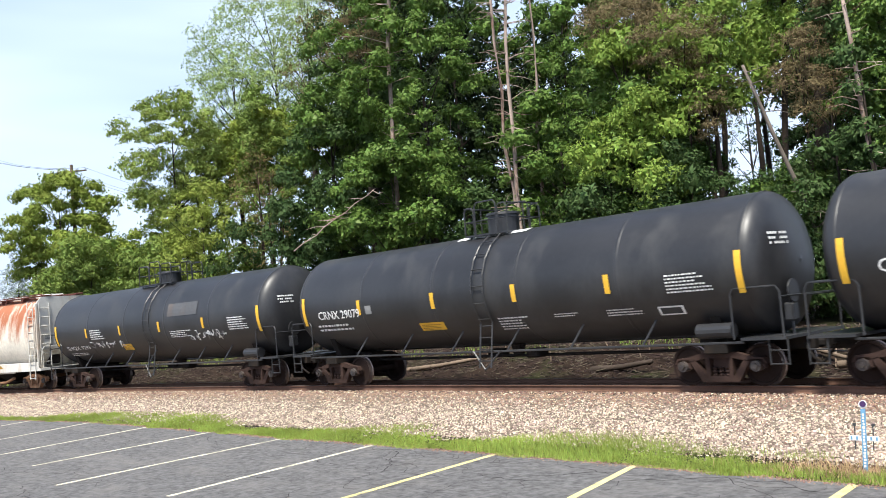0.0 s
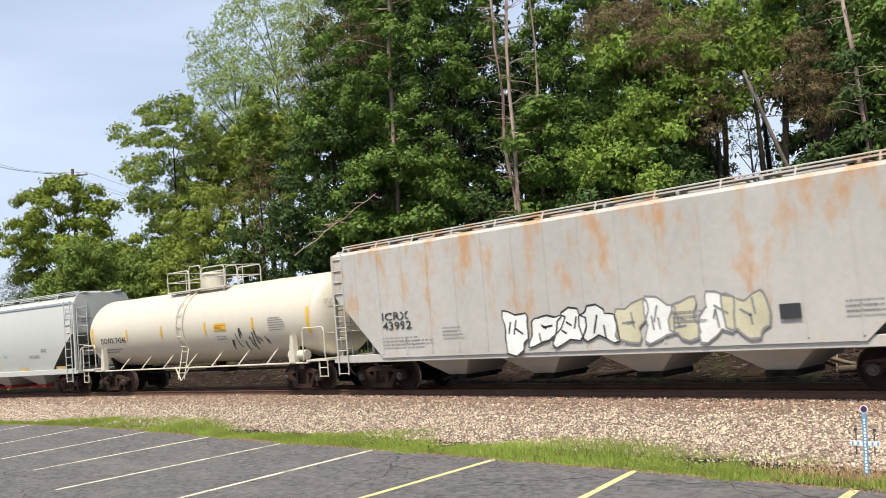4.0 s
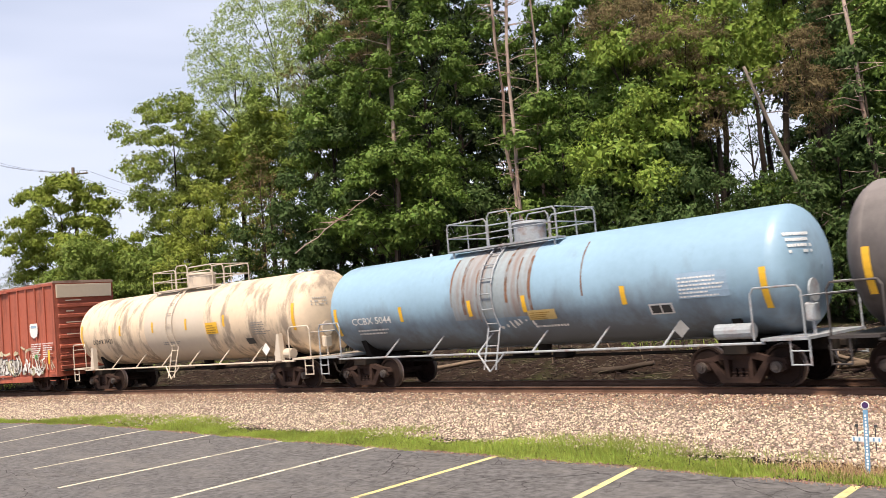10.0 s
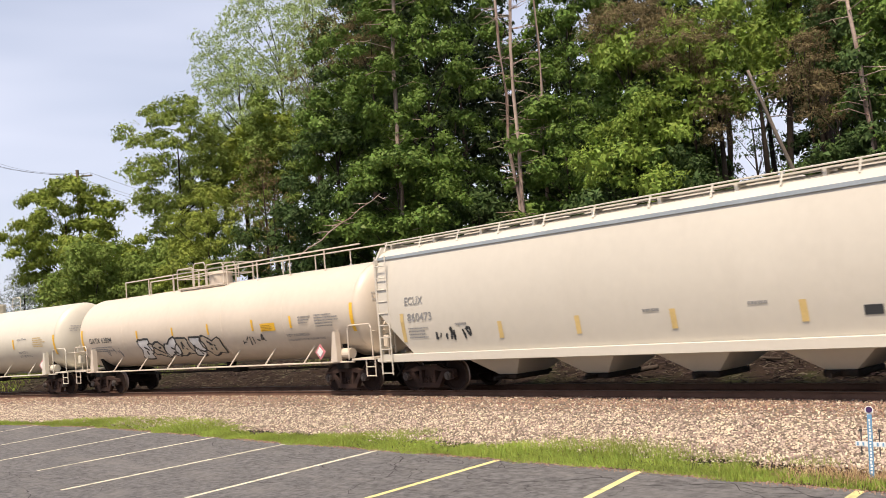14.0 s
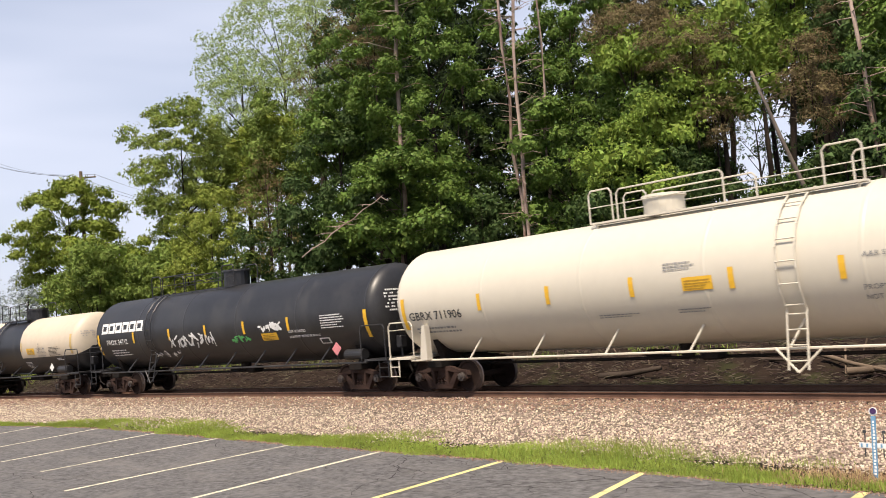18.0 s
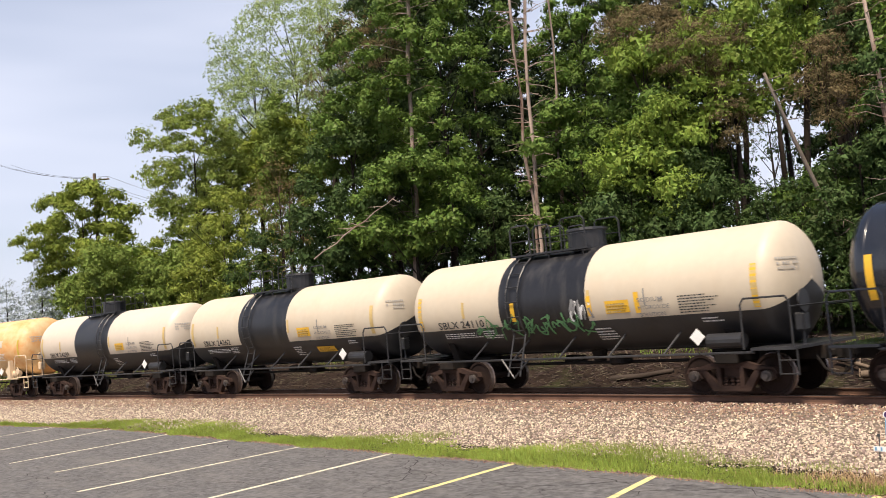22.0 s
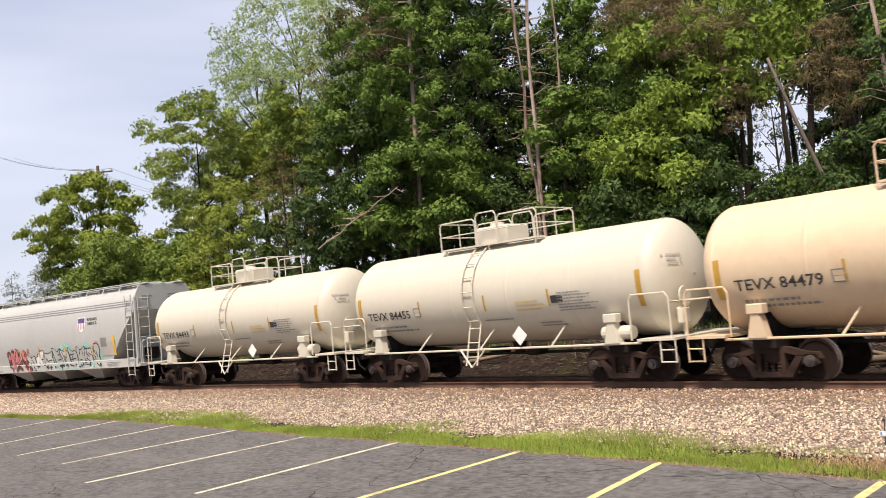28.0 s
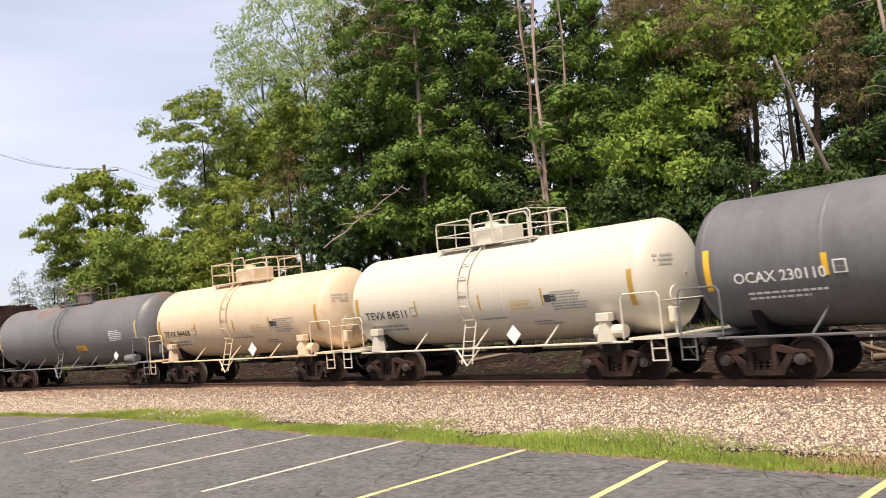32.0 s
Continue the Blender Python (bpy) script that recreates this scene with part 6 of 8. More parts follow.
def car_hop():
    car, skin = hopper_car("faded orange covered hopper car with rust stains", -399.9, 15.91, 9.5, orange_paint, top=4.35, eave=4.0, slope=(2.75, 1.55), sill_paint=orange_sill, trim=orange_sill, fascia=oxide_red, walk_paint=light_grey, dark_slope=shaded_slope, bay_paint=orange_sill)
    skin.plate(-7.85, 2.5, 1.4, 0.28, cream_paint, "number_board")
    skin.plate(-7.85, 2.15, 1.4, 0.24, cream_paint, "number_board")
    skin.bars(-7.7, 2.52, 1.1, 0.2, 1, oxide_red, 192, off=0.02)
    skin.plate(5.45, 1.72, 0.48, 0.22, black_letter, "data_panel")
    skin.bars(6.13, 2.0, 0.85, 0.65, 7, grey_letter, 191)
    skin.bars(6.0, 2.9, 1.0, 0.3, 3, grey_letter, 193)
    for x in (-5.8, -1.7, 1.2, 3.7):
        skin.plate(x, 1.75, 0.05, 1.9, oxide_red, "rust_seam", label="vertical rust streak along a panel joint")


def tevx(mark, s0, tc, paint, seed, R=1.44):
    car, skin, half, zc = tank_car("", "white tank car with railed platform and white end fittings" if paint is not peach_paint else "peach-stained white tank car with railed platform", s0, tc, R, [paint], deck=(-1.9, 1.9), lad=-0.33, supports=3,
                                   deck_half=0.8, dome=-0.1, dome_h=0.5, dome_box=0.6)
    skin.words(mark, -4.93, zc - 0.52, 0.25, black_letter, span=2.0)
    skin.bars(-4.8, zc - 0.95, 2.0, 0.28, 2, grey_letter, seed)
    skin.plate(-2.75, zc - 0.5, 0.28, 0.28, grey_letter, "marking")
    skin.plate(-2.72, zc - 0.47, 0.22, 0.22, paint, "marking", off=0.018)
    stripes(skin, (-2.47, 0.23, 2.55), zc - 0.49, ochre_letter, 0.45, 0.06)
    end_stripes(skin, half, zc - 0.7, ochre_letter, 0.9)
    skin.bars(1.38, zc - 0.56, 1.0, 0.32, 3, pale_stripe, seed + 1)
    skin.bars(2.85, zc - 0.65, 1.25, 0.54, 7, grey_letter, seed + 2, name="data_panel")
    skin.plate(2.62, zc - 0.42, 0.4, 0.2, black_letter, "data_panel")
    skin.bars(0.1, zc - 0.8, 1.3, 0.1, 1, grey_letter, seed + 3)
    skin.bars(2.0, zc - 1.1, 1.0, 0.2, 2, grey_letter, seed + 4)
    skin.placard(1.49, zc - 1.36, 0.26, white_letter)
    head_bars(skin, faint_letter, seed)
    # tall bolster brackets beside the tank
    for sgn in (-1, 1):
        x = sgn * tc / 2
        bm = bmesh.new()
        prism(bm, [(x - 0.22, 1.0), (x + 0.22, 1.0), (x + 0.10, 1.5), (x - 0.10, 1.5)], -R - 0.03, -R + 0.2)
        part("side_bracket", bm, paint, car)
        part("bracket_cap", box(bmesh.new(), x - 0.19, x + 0.19, -R - 0.06, -R + 0.2, 1.5, 1.72, 0.02), paint, car)


def car_up():
    car, skin = hopper_car("light grey covered hopper car with a shield emblem and graffiti", -457.44, 12.92, 7.95, light_grey, top=4.45, eave=4.0, slope=(3.3, 2.3), dark_slope=light_grey, trim=light_grey, sill_paint=light_grey, sill_top=1.30, bay_paint=light_grey, bays=3)
    skin.words("UP", -6.29, 2.52, 0.3, black_letter, span=0.62)
    skin.words("220115", -6.25, 1.95, 0.3, black_letter, span=1.3)
    skin.bars(-6.2, 1.6, 1.2, 0.24, 2, grey_letter, 221)
    for z in (3.78, 3.68, 3.58):
        skin.plate(-7.9, z, 15.6, 0.03, grey_letter, "pinstripe")
    skin.mesh("emblem", [(3.34, 3.32), (3.94, 3.32), (3.98, 3.0), (3.9, 2.75), (3.64, 2.64), (3.38, 2.75), (3.3, 3.0)], [(0, 6, 5, 4, 3, 2, 1)], white_letter, 0.014, "shield emblem, purple over mauve and white")
    skin.plate(3.36, 3.06, 0.56, 0.22, purple_paint, "emblem", off=0.018)
    for i in range(4):
        skin.plate(3.37 + i * 0.15, 2.76, 0.06, 0.28, mauve_paint, "emblem", off=0.018)
    for i, wd in enumerate(("BUILDING", "AMERICA")):
        skin.words(wd, 4.16, 3.14 - i * 0.19, 0.13, black_letter, span=0.82)
    skin.scrawl(-3.9, 1.0, 2.3, 1.2, [brown_spray, rust_red, pink_letter], 223, 6, 0.3, 0.016)
    skin.scrawl(-3.9, 1.0, 2.6, 1.2, [black_letter], 227, 8, 0.045, 0.03)
    skin.bubble(-1.8, 0.98, 2.4, 0.85, 3, [silver_spray, white_letter], black_letter, 224, 0.045, 0.02)
    skin.scrawl(0.7, 1.0, 4.5, 1.15, [teal_paint], 225, 11, 0.3, 0.016)
    skin.bubble(0.93, 1.0, 4.1, 1.0, 6, [light_grey, silver_spray, light_grey], black_letter, 226, 0.05, 0.025)
    skin.scrawl(-3.6, 0.95, 2.4, 0.34, [pink_letter, brown_spray], 228, 4, 0.16, 0.155)
    skin.scrawl(-1.4, 0.95, 2.2, 0.32, [silver_spray, black_letter], 229, 6, 0.05, 0.155)
    skin.scrawl(0.9, 0.95, 4.2, 0.34, [teal_paint, silver_spray, black_letter], 230, 12, 0.06, 0.155)
    skin.bars(5.6, 1.02, 1.2, 0.2, 3, grey_letter, 231, off=0.155)
    skin.bars(-6.0, 1.02, 1.6, 0.2, 3, grey_letter, 232, off=0.155)
    for x, z in ((-2.55, 1.55), (-0.65, 1.65), (1.9, 1.6), (4.35, 1.55)):
        skin.plate(x, z, 0.13, 0.5, pale_stripe, "reflector", off=0.045)
    skin.plate(5.13, 1.5, 1.1, 0.85, repaint_grey, "repainted_patch")
    skin.plate(5.2, 1.9, 0.5, 0.4, grey_letter, "repainted_patch", off=0.018)
    skin.plate(4.6, 1.9, 0.35, 0.3, pink_letter, "repainted_patch")
    for x in (-6.85, 6.2):
        skin.plate(x, 1.5, 0.18, 0.85, yellow_letter, "reflector", off=0.02)


def car_ocax():
    car, skin, half, zc = tank_car("", "slate grey tank car with white lettering and yellow labels", -473.9, 11.89, 1.5, [ocax_paint], deck=(-1.7, 1.6), deck_half=0.7, rails="hoops", lad=-0.29, supports=6, dome_h=0.5)
    skin.words("OCAX 230110", -6.14, zc - 0.46, 0.24, white_letter, span=2.08)
    skin.bars(-5.9, zc - 0.85, 1.9, 0.24, 2, white_letter, 231)
    skin.plate(-3.9, zc - 0.4, 0.28, 0.28, white_letter, "marking")
    skin.plate(-3.87, zc - 0.37, 0.22, 0.22, ocax_paint, "marking", off=0.018)
    stripes(skin, (-4.06, -1.61, 0.95, 3.13), zc - 0.42, yellow_letter, 0.45, 0.13)
    end_stripes(skin, half, zc - 0.57, yellow_letter, 0.92)
    skin.plate(1.67, zc - 0.5, 0.82, 0.4, yellow_letter, "warning_label", label="yellow warning label")
    skin.words("ALLYL CHLORIDE", 2.92, zc - 0.62, 0.12, white_letter, span=1.15)
    skin.bars(3.3, zc - 0.95, 0.8, 0.22, 2, white_letter, 234)
    skin.bars(4.99, zc - 0.55, 1.2, 0.5, 6, white_letter, 232, name="data_panel")
    skin.bars(-1.5, zc - 0.98, 0.9, 0.3, 4, white_letter, 233)
    skin.bars(1.9, zc - 0.95, 0.8, 0.16, 2, white_letter, 235)
    skin.placard(5.14, zc - 1.35, 0.26, pink_letter)
    head_bars(skin, white_letter, 236)


def car_dark():
    car, skin, half, zc = tank_car("", "dark grey weathered tank car with a small yellow label", -515.2, 11.47, 1.5, [grey_top], deck=(-1.6, 1.6), deck_half=0.7, rails="hoops", lad=-0.4, supports=6)
    end_stripes(skin, half, zc - 0.5, pale_stripe, 0.8)
    skin.bars(4.4, zc - 0.5, 1.1, 0.5, 6, white_letter, 242, name="data_panel")
    skin.plate(1.2, zc - 0.9, 0.9, 0.3, yellow_letter, "warning_label", label="small yellow warning label")
    skin.placard(4.9, zc - 1.3, 0.2, white_letter)


def car_last():
    car, skin = hopper_car("dark rusty covered hopper car following the tank cars", -531.0, 12.9, 7.9, dark_rust, top=4.4, eave=4.1, slope=(2.8, 1.6))


grey_trim = material("grey_trim", (0.30, 0.33, 0.36), 0.5, vary=0.3, dirt=RUST, dirt_amount=0.6, dirt_scale=(3, 3, 3))
grey_top = material("rust_patched_grey_paint", (0.145, 0.143, 0.148), 0.5, vary=0.25, scale=1.0, dirt=(0.17, 0.09, 0.055), dirt_amount=0.75, dirt_scale=(0.7, 0.7, 0.7), dirt_edge=(0.56, 0.72), dirt_rise=(2.6, 4.1, -0.12, 0.12))
silver_spray = material("silver_spray", (0.47, 0.47, 0.45), 0.6, vary=0.2)
cream_spray = material("cream_spray", (0.50, 0.47, 0.33), 0.7, vary=0.2)
brown_spray = material("brown_spray", (0.10, 0.05, 0.04), 0.7)
RUSTY_TAN = material("rusty_tan", (0.42, 0.17, 0.06), 0.8, vary=0.3)
rust_run = material("rust_run", (0.16, 0.085, 0.055), 0.8, vary=0.4, scale=5, dirt=(0.25, 0.30, 0.33), dirt_amount=0.7, dirt_scale=(6, 6, 1.5), dirt_edge=(0.45, 0.6))
purple_paint = material("purple_paint", (0.10, 0.06, 0.20), 0.6)
mauve_paint = material("mauve_paint", (0.42, 0.17, 0.30), 0.6)
pale_blue = material("pale_blue_paint", (0.28, 0.40, 0.53), 0.5)
faded_green = material("faded_green_spray", (0.10, 0.24, 0.10), 0.7)
repaint_grey = material("repaint_grey", (0.42, 0.40, 0.36), 0.6, vary=0.15)
rust_red = material("rust_red_spray", (0.26, 0.08, 0.06), 0.7)
teal_paint = material("teal_spray", (0.25, 0.55, 0.48), 0.7)
dark_rust = material("dark_rusty_paint", (0.06, 0.035, 0.028), 0.8, vary=0.4, dirt=(0.14, 0.06, 0.035), dirt_amount=0.7, dirt_scale=(1, 1, 0.6))
car_0(), car_crnx(), car_shqx(), car_ndyx(), car_icrx(), car_dowx1(), car_nclx(), car_gatx1(), car_prox1(), car_ccbx(), car_dowx2(), car_box(), car_ecux(), car_gatx2()
gbrx("GBRX 711851", -257.9, 14.9, -4.0, (-5.5, 1.2), 0.0, 121)
gbrx("GBRX 711906", -276.8, 15.1, 3.6, (-1.8, 5.0), -0.1, 126)
car_prox2(), car_tilx(), car_utlx(), car_sb1(), car_sb2(), car_sb3(), car_dowx3(), car_hop()
tevx("TEVX 84479", -416.44, 8.98, peach_paint, 201)
tevx("TEVX 84455", -429.3, 8.92, clean_white, 204)
tevx("TEVX 84493", -442.33, 8.85, clean_white, 207)
car_up(), car_ocax()
tevx("TEVX 84511", -488.3, 8.95, clean_white, 211)
tevx("TEVX 84468", -501.3, 8.85, peach_paint, 214)
car_dark(), car_last()

# ---- woods ----
leaf_mats = {
    "maple": material("maple_leaf", (0.112, 0.182, 0.036), 0.5, vary=0.34, scale=2.2, island=0.17, translucent=0.08),
    "mid": material("green_leaf", (0.205, 0.260, 0.045), 0.5, vary=0.34, scale=2.2, island=0.17, translucent=0.12),
    "ash": material("ash_leaf", (0.235, 0.300, 0.070), 0.5, vary=0.34, scale=2.2, island=0.22, translucent=0.18),
    "willow": material("willow_leaf", (0.36, 0.45, 0.185), 0.65, vary=0.34, scale=2.2, island=0.22, translucent=0.25),
    "light": material("light_leaf", (0.255, 0.310, 0.060), 0.5, vary=0.34, scale=2.2, island=0.17, translucent=0.18),
    "bright": material("bright_leaf", (0.195, 0.280, 0.050), 0.5, vary=0.34, scale=2.2, island=0.17, translucent=0.18),
    "thin": material("thin_leaf", (0.070, 0.110, 0.034), 0.6, vary=0.34, scale=2.2, island=0.17, translucent=0.25),
    # dark, far and under: the wood's inner shade is put into the leaf colour
    "dark": material("dark_shade_leaf", (0.060, 0.100, 0.030), 0.6, vary=0.34, scale=2.2, island=0.17, translucent=0.08),
    "far": material("far_shade_leaf", (0.026, 0.042, 0.015), 0.7, vary=0.34, scale=2.2, island=0.17, translucent=0.1),
    "under": material("under_shade_leaf", (0.050, 0.084, 0.024), 0.6, vary=0.34, scale=2.2, island=0.3, translucent=0.15),
    "shrub": material("shrub_leaf", (0.165, 0.230, 0.050), 0.55, vary=0.34, scale=2.2, island=0.17, translucent=0.12),
    "pine": material("browning_needles", (0.165, 0.130, 0.065), 0.75, vary=0.34, scale=2.2, island=0.17, translucent=0.1),
    "brush": material("dying_leaf", (0.190, 0.155, 0.062), 0.7, vary=0.34, scale=2.2, island=0.17, translucent=0.2),
    "spruce": material("spruce_needles", (0.30, 0.345, 0.33), 0.7, vary=0.34, scale=2.2, island=0.22),
}
# kind: boughs per square metre of crown, leaves per bough, leaf length, bough radius, bough height, droop, blade width, broad inner leaves per bough, limbs, words
LEAF = {
    "maple": (0.50, 480, 0.130, 0.72, 0.66, 0.20, 0.72, 150, 8, "dense dark green maple tree at the wood's edge", "maple tree"),
    "mid": (0.52, 460, 0.165, 0.92, 0.52, 0.15, 0.60, 170, 20, "rounded mid-green tree beyond the track", "tree"),
    "ash": (0.66, 380, 0.165, 0.74, 0.45, 0.45, 0.48, 90, 14, "tall airy light green ash tree", "ash tree"),
    "willow": (0.75, 300, 0.150, 0.72, 0.50, 0.50, 0.40, 4, 22, "tall pale grey-green willow with open crown", "willow tree"),
    "light": (0.66, 320, 0.125, 0.60, 0.75, 0.15, 0.52, 80, 8, "yellow-green bushy young tree", "tree"),
    "bright": (0.38, 540, 0.140, 0.88, 0.45, 0.60, 0.44, 150, 8, "bright green tree with drooping sprays", "tree"),
    "dark": (0.42, 380, 0.140, 0.78, 0.50, 0.40, 0.52, 130, 8, "tall shaded dark green tree", "tree"),
    "thin": (0.30, 180, 0.130, 0.70, 0.40, 0.40, 0.46, 4, 14, "thin half-bare tree against the sky", "tree"),
    "far": (0.26, 130, 0.300, 1.30, 0.55, 0.40, 0.60, 70, 4, "shaded tree deep in the wood", "tree"),
    "under": (0.55, 260, 0.125, 0.60, 0.60, 0.35, 0.48, 100, 0, "shaded green shrub under the trees", "shrub"),
    "shrub": (0.50, 360, 0.145, 0.78, 0.55, 0.20, 0.55, 100, 10, "green shrub beside the track", "shrub"),
    "pine": (0.66, 340, 0.160, 0.60, 0.45, 0.10, 0.16, 60, 8, "pine with brown dying needles", "pine tree"),
    "brush": (0.45, 90, 0.120, 0.55, 0.60, 0.25, 0.40, 0, 34, "half-dead brownish bush with bare twigs", "bush"),
    "spruce": (0.90, 130, 0.220, 0.65, 0.35, 0.50, 0.26, 30, 4, "blue-grey spruce with drooping boughs", "spruce tree"),
}
tree_count = [0]


def limb(bm, points, r0, r1, sides=6):
    """A tapered, bent stem through the points."""
    rings = []
    for i, p in enumerate(points):
        p = Vector(p)
        d = (Vector(points[min(i + 1, len(points) - 1)]) - Vector(points[max(i - 1, 0)])).normalized()
        q = d.to_track_quat("Z", "Y")
        r = r0 + (r1 - r0) * i / (len(points) - 1)
        rings.append([bm.verts.new(p + q @ Vector((r * math.cos(2 * math.pi * k / sides), r * math.sin(2 * math.pi * k / sides), 0))) for k in range(sides)])
    for a, b in zip(rings, rings[1:]):
        for k in range(sides):
            bm.faces.new((a[k], a[(k + 1) % sides], b[(k + 1) % sides], b[k]))
    bm.faces.new(rings[-1])
    return bm


def tree(kind, x, y, z0, top, low, radius):
    """A trunk with limbs and a crown of domed boughs, each of leaf fans with gaps between them."""
    tree_count[0] += 1
    rng = np.random.RandomState(tree_count[0] * 7 + 3)
    dens, per, size, pad_r, dome, sag, blade, inner, limbs, words, cat = LEAF[kind]
    thing = tagged(new(cat.replace(" ", "_")), words, cat, "trees of the wood" if cat not in ("shrub", "bush") else "shrubs by the track")
    thing.location = (x, y, z0)
    h, lo = top - z0, (low - z0) * (0.6 if kind == "dark" and low < 8 else 1)
    mid_z, half_h = (h + lo) / 2, (h - lo) / 2
    conifer = kind == "spruce"
    area = 4 * math.pi * radius * max(radius, half_h) * 0.85
    want = int(area * dens) + 8
    ph = rng.uniform(0, 6.28, 4)

    def envelope(az, u):
        shape = np.clip(1 - np.abs(u) ** 2.6, 0, 1) ** 0.5 if not conifer else (1 - u) / 2 * 0.98 + 0.04
        lumps = 1 + 0.17 * np.sin(2 * az + ph[0] + 2 * u) + 0.14 * np.sin(3 * az + ph[1] - 4 * u) + 0.12 * np.sin(5 * az + ph[2] + 6 * u)
        return shape * lumps, lumps

    # the boughs keep clear of one another, and the open side of the wood is the fuller one
    tries = want * 8
    u = rng.uniform(-1, 1, tries)
    az = np.where(rng.uniform(0, 1, tries) < 0.35, rng.normal(-1.2, 0.9, tries), rng.uniform(0, 2 * math.pi, tries))
    wide, lumps = envelope(az, u)
    r = radius * wide * (1 - 0.55 * rng.uniform(0, 1, tries) ** 1.6)
    spots = np.stack([r * np.cos(az), r * np.sin(az), mid_z + u * half_h * (0.9 + 0.1 * lumps)], -1)
    pick = []
    for i in range(tries):
        if not pick or np.min(np.sum((spots[pick] - spots[i]) ** 2, 1)) > (1.0 * pad_r) ** 2:
            pick.append(i)
            if len(pick) >= want:
                break
    c, az = spots[pick], az[pick]
    n, fan = len(pick), 6
    out = np.stack([np.cos(az), np.sin(az), np.zeros(n)], -1)
    side = np.stack([-out[:, 1], out[:, 0], np.zeros(n)], -1)
    pr = pad_r * rng.uniform(0.6, 1.35, n)
    lean = rng.uniform(0.05, 0.5, n)[:, None]
    up = np.array([0, 0, 1.0])
    top_dir = up * np.cos(lean) + out * np.sin(lean)
    fwd = out * np.cos(lean) - up * np.sin(lean)
    k = max(per // fan, 4)
    # each bough: a lumpy cushion, open below
    rise = rng.uniform(-0.5, 1, (n, k))
    phi = rng.uniform(0, 2 * math.pi, (n, k))
    ragged = 1 + 0.24 * np.sin(3 * phi + rng.uniform(0, 6.28, (n, 1))) + 0.2 * np.sin(5 * phi + 4 * rise + rng.uniform(0, 6.28, (n, 1)))
    ragged *= 1 - 0.35 * rng.uniform(0, 1, (n, k)) ** 2
    ring = np.sqrt(1 - rise ** 2)
    flat = (ring * np.cos(phi))[..., None] * fwd[:, None] + (ring * np.sin(phi) * rng.uniform(0.7, 1.0, (n, 1)))[..., None] * side[:, None]
    q = pr[:, None, None]
    p = c[:, None] + q * ragged[..., None] * (flat + (dome * rise)[..., None] * top_dir[:, None])
    p[..., 2] -= sag * pr[:, None] * ring ** 2 * rng.uniform(0.2, 0.9, (n, k))
    nor = flat * 0.8 + rise[..., None] * top_dir[:, None] + up * 0.15
    # each fan: leaves that spread from one twig tip, outwards and down
    p, nor, away = (np.repeat(v.reshape(-1, 3), fan, 0) for v in (p, nor, flat + fwd[:, None] * 0.3))
    m = len(p)
    d = rng.normal(0, 0.55, (m, 3)) + away
    d[:, 2] -= sag * 0.8
    nn = rng.normal(0, 0.3, (m, 3)) + nor
    ln = size * rng.uniform(0.6, 1.3, m)[:, None]
    if inner:
        # each bough's heart of overlapping broad leaves, which stops the light
        rise, phi = rng.uniform(-0.8, 0.9, (n, inner)), rng.uniform(0, 2 * math.pi, (n, inner))
        ring = np.sqrt(1 - rise ** 2)
        heart = (ring * np.cos(phi))[..., None] * fwd[:, None] + (ring * np.sin(phi) * 0.8)[..., None] * side[:, None] + (dome * rise)[..., None] * top_dir[:, None]
        spot = c[:, None] + heart * (pr[:, None] * rng.uniform(0.3, 0.72, (n, inner)))[..., None]
        spot[..., 2] -= sag * 0.5 * (pr[:, None] * ring ** 2)
        p = np.concatenate([p, spot.reshape(-1, 3)])
        d = np.concatenate([d, rng.normal(0, 1, (n * inner, 3))])
        nn = np.concatenate([nn, heart.reshape(-1, 3) + rng.normal(0, 0.25, (n * inner, 3))])
        ln = np.concatenate([ln, (pr[:, None] * rng.uniform(0.24, 0.42, (n, inner))).reshape(-1, 1)])
    nn /= np.linalg.norm(nn, axis=1)[:, None] + 1e-6
    d -= nn * np.sum(d * nn, axis=1)[:, None]
    d /= np.linalg.norm(d, axis=1)[:, None] + 1e-6
    w = np.cross(d, nn) * ln * blade * 0.5
    leaf = np.stack([p + d * ln * 0.12 + w, p + d * ln * 0.3 - w, p + d * ln], 1)
    crown = quads("crown", leaf, leaf_mats[kind], 3, thing)
    crown["kind"] = "stuff"
    # stems of a shrub; trunk and limbs of a tree
    if kind in ("under", "shrub"):
        for i in rng.choice(n, min(n, 4), replace=False):
            e = Vector(c[i])
            kink = Vector(rng.normal(0, 0.15, 3))
            part("stem", limb(bmesh.new(), [Vector((kink.x, kink.y, -0.1)), e * 0.5 + kink, e], 0.02 + 0.006 * h, 0.012, 5), bark, thing)
    else:
        tr = 0.011 * h + 0.05
        bm = bmesh.new()
        bend = rng.uniform(-0.3, 0.3, 2)
        stem = [(bend[0] * math.sin(q * 2.2), bend[1] * math.sin(q * 2.2), -0.15 + q * (h * 0.86 + 0.15)) for q in np.linspace(0, 1, 8)]
        limb(bm, stem, tr, tr * 0.08, 8)
        part("trunk", bm, bark, thing, smooth=True)
        wood = twig_bark if kind == "brush" else bark
        for i in rng.choice(n, min(n, limbs), replace=False):
            reach = math.hypot(c[i, 0], c[i, 1])
            q = np.clip((c[i, 2] - reach * 0.75) / h, max(0.12, lo / h * 0.7), 0.85)
            s0 = Vector((bend[0] * math.sin(q * 2.2), bend[1] * math.sin(q * 2.2), q * h * 0.93))
            e = Vector(c[i])
            kink = Vector(rng.normal(0, 0.12, 3)) * reach * 0.5
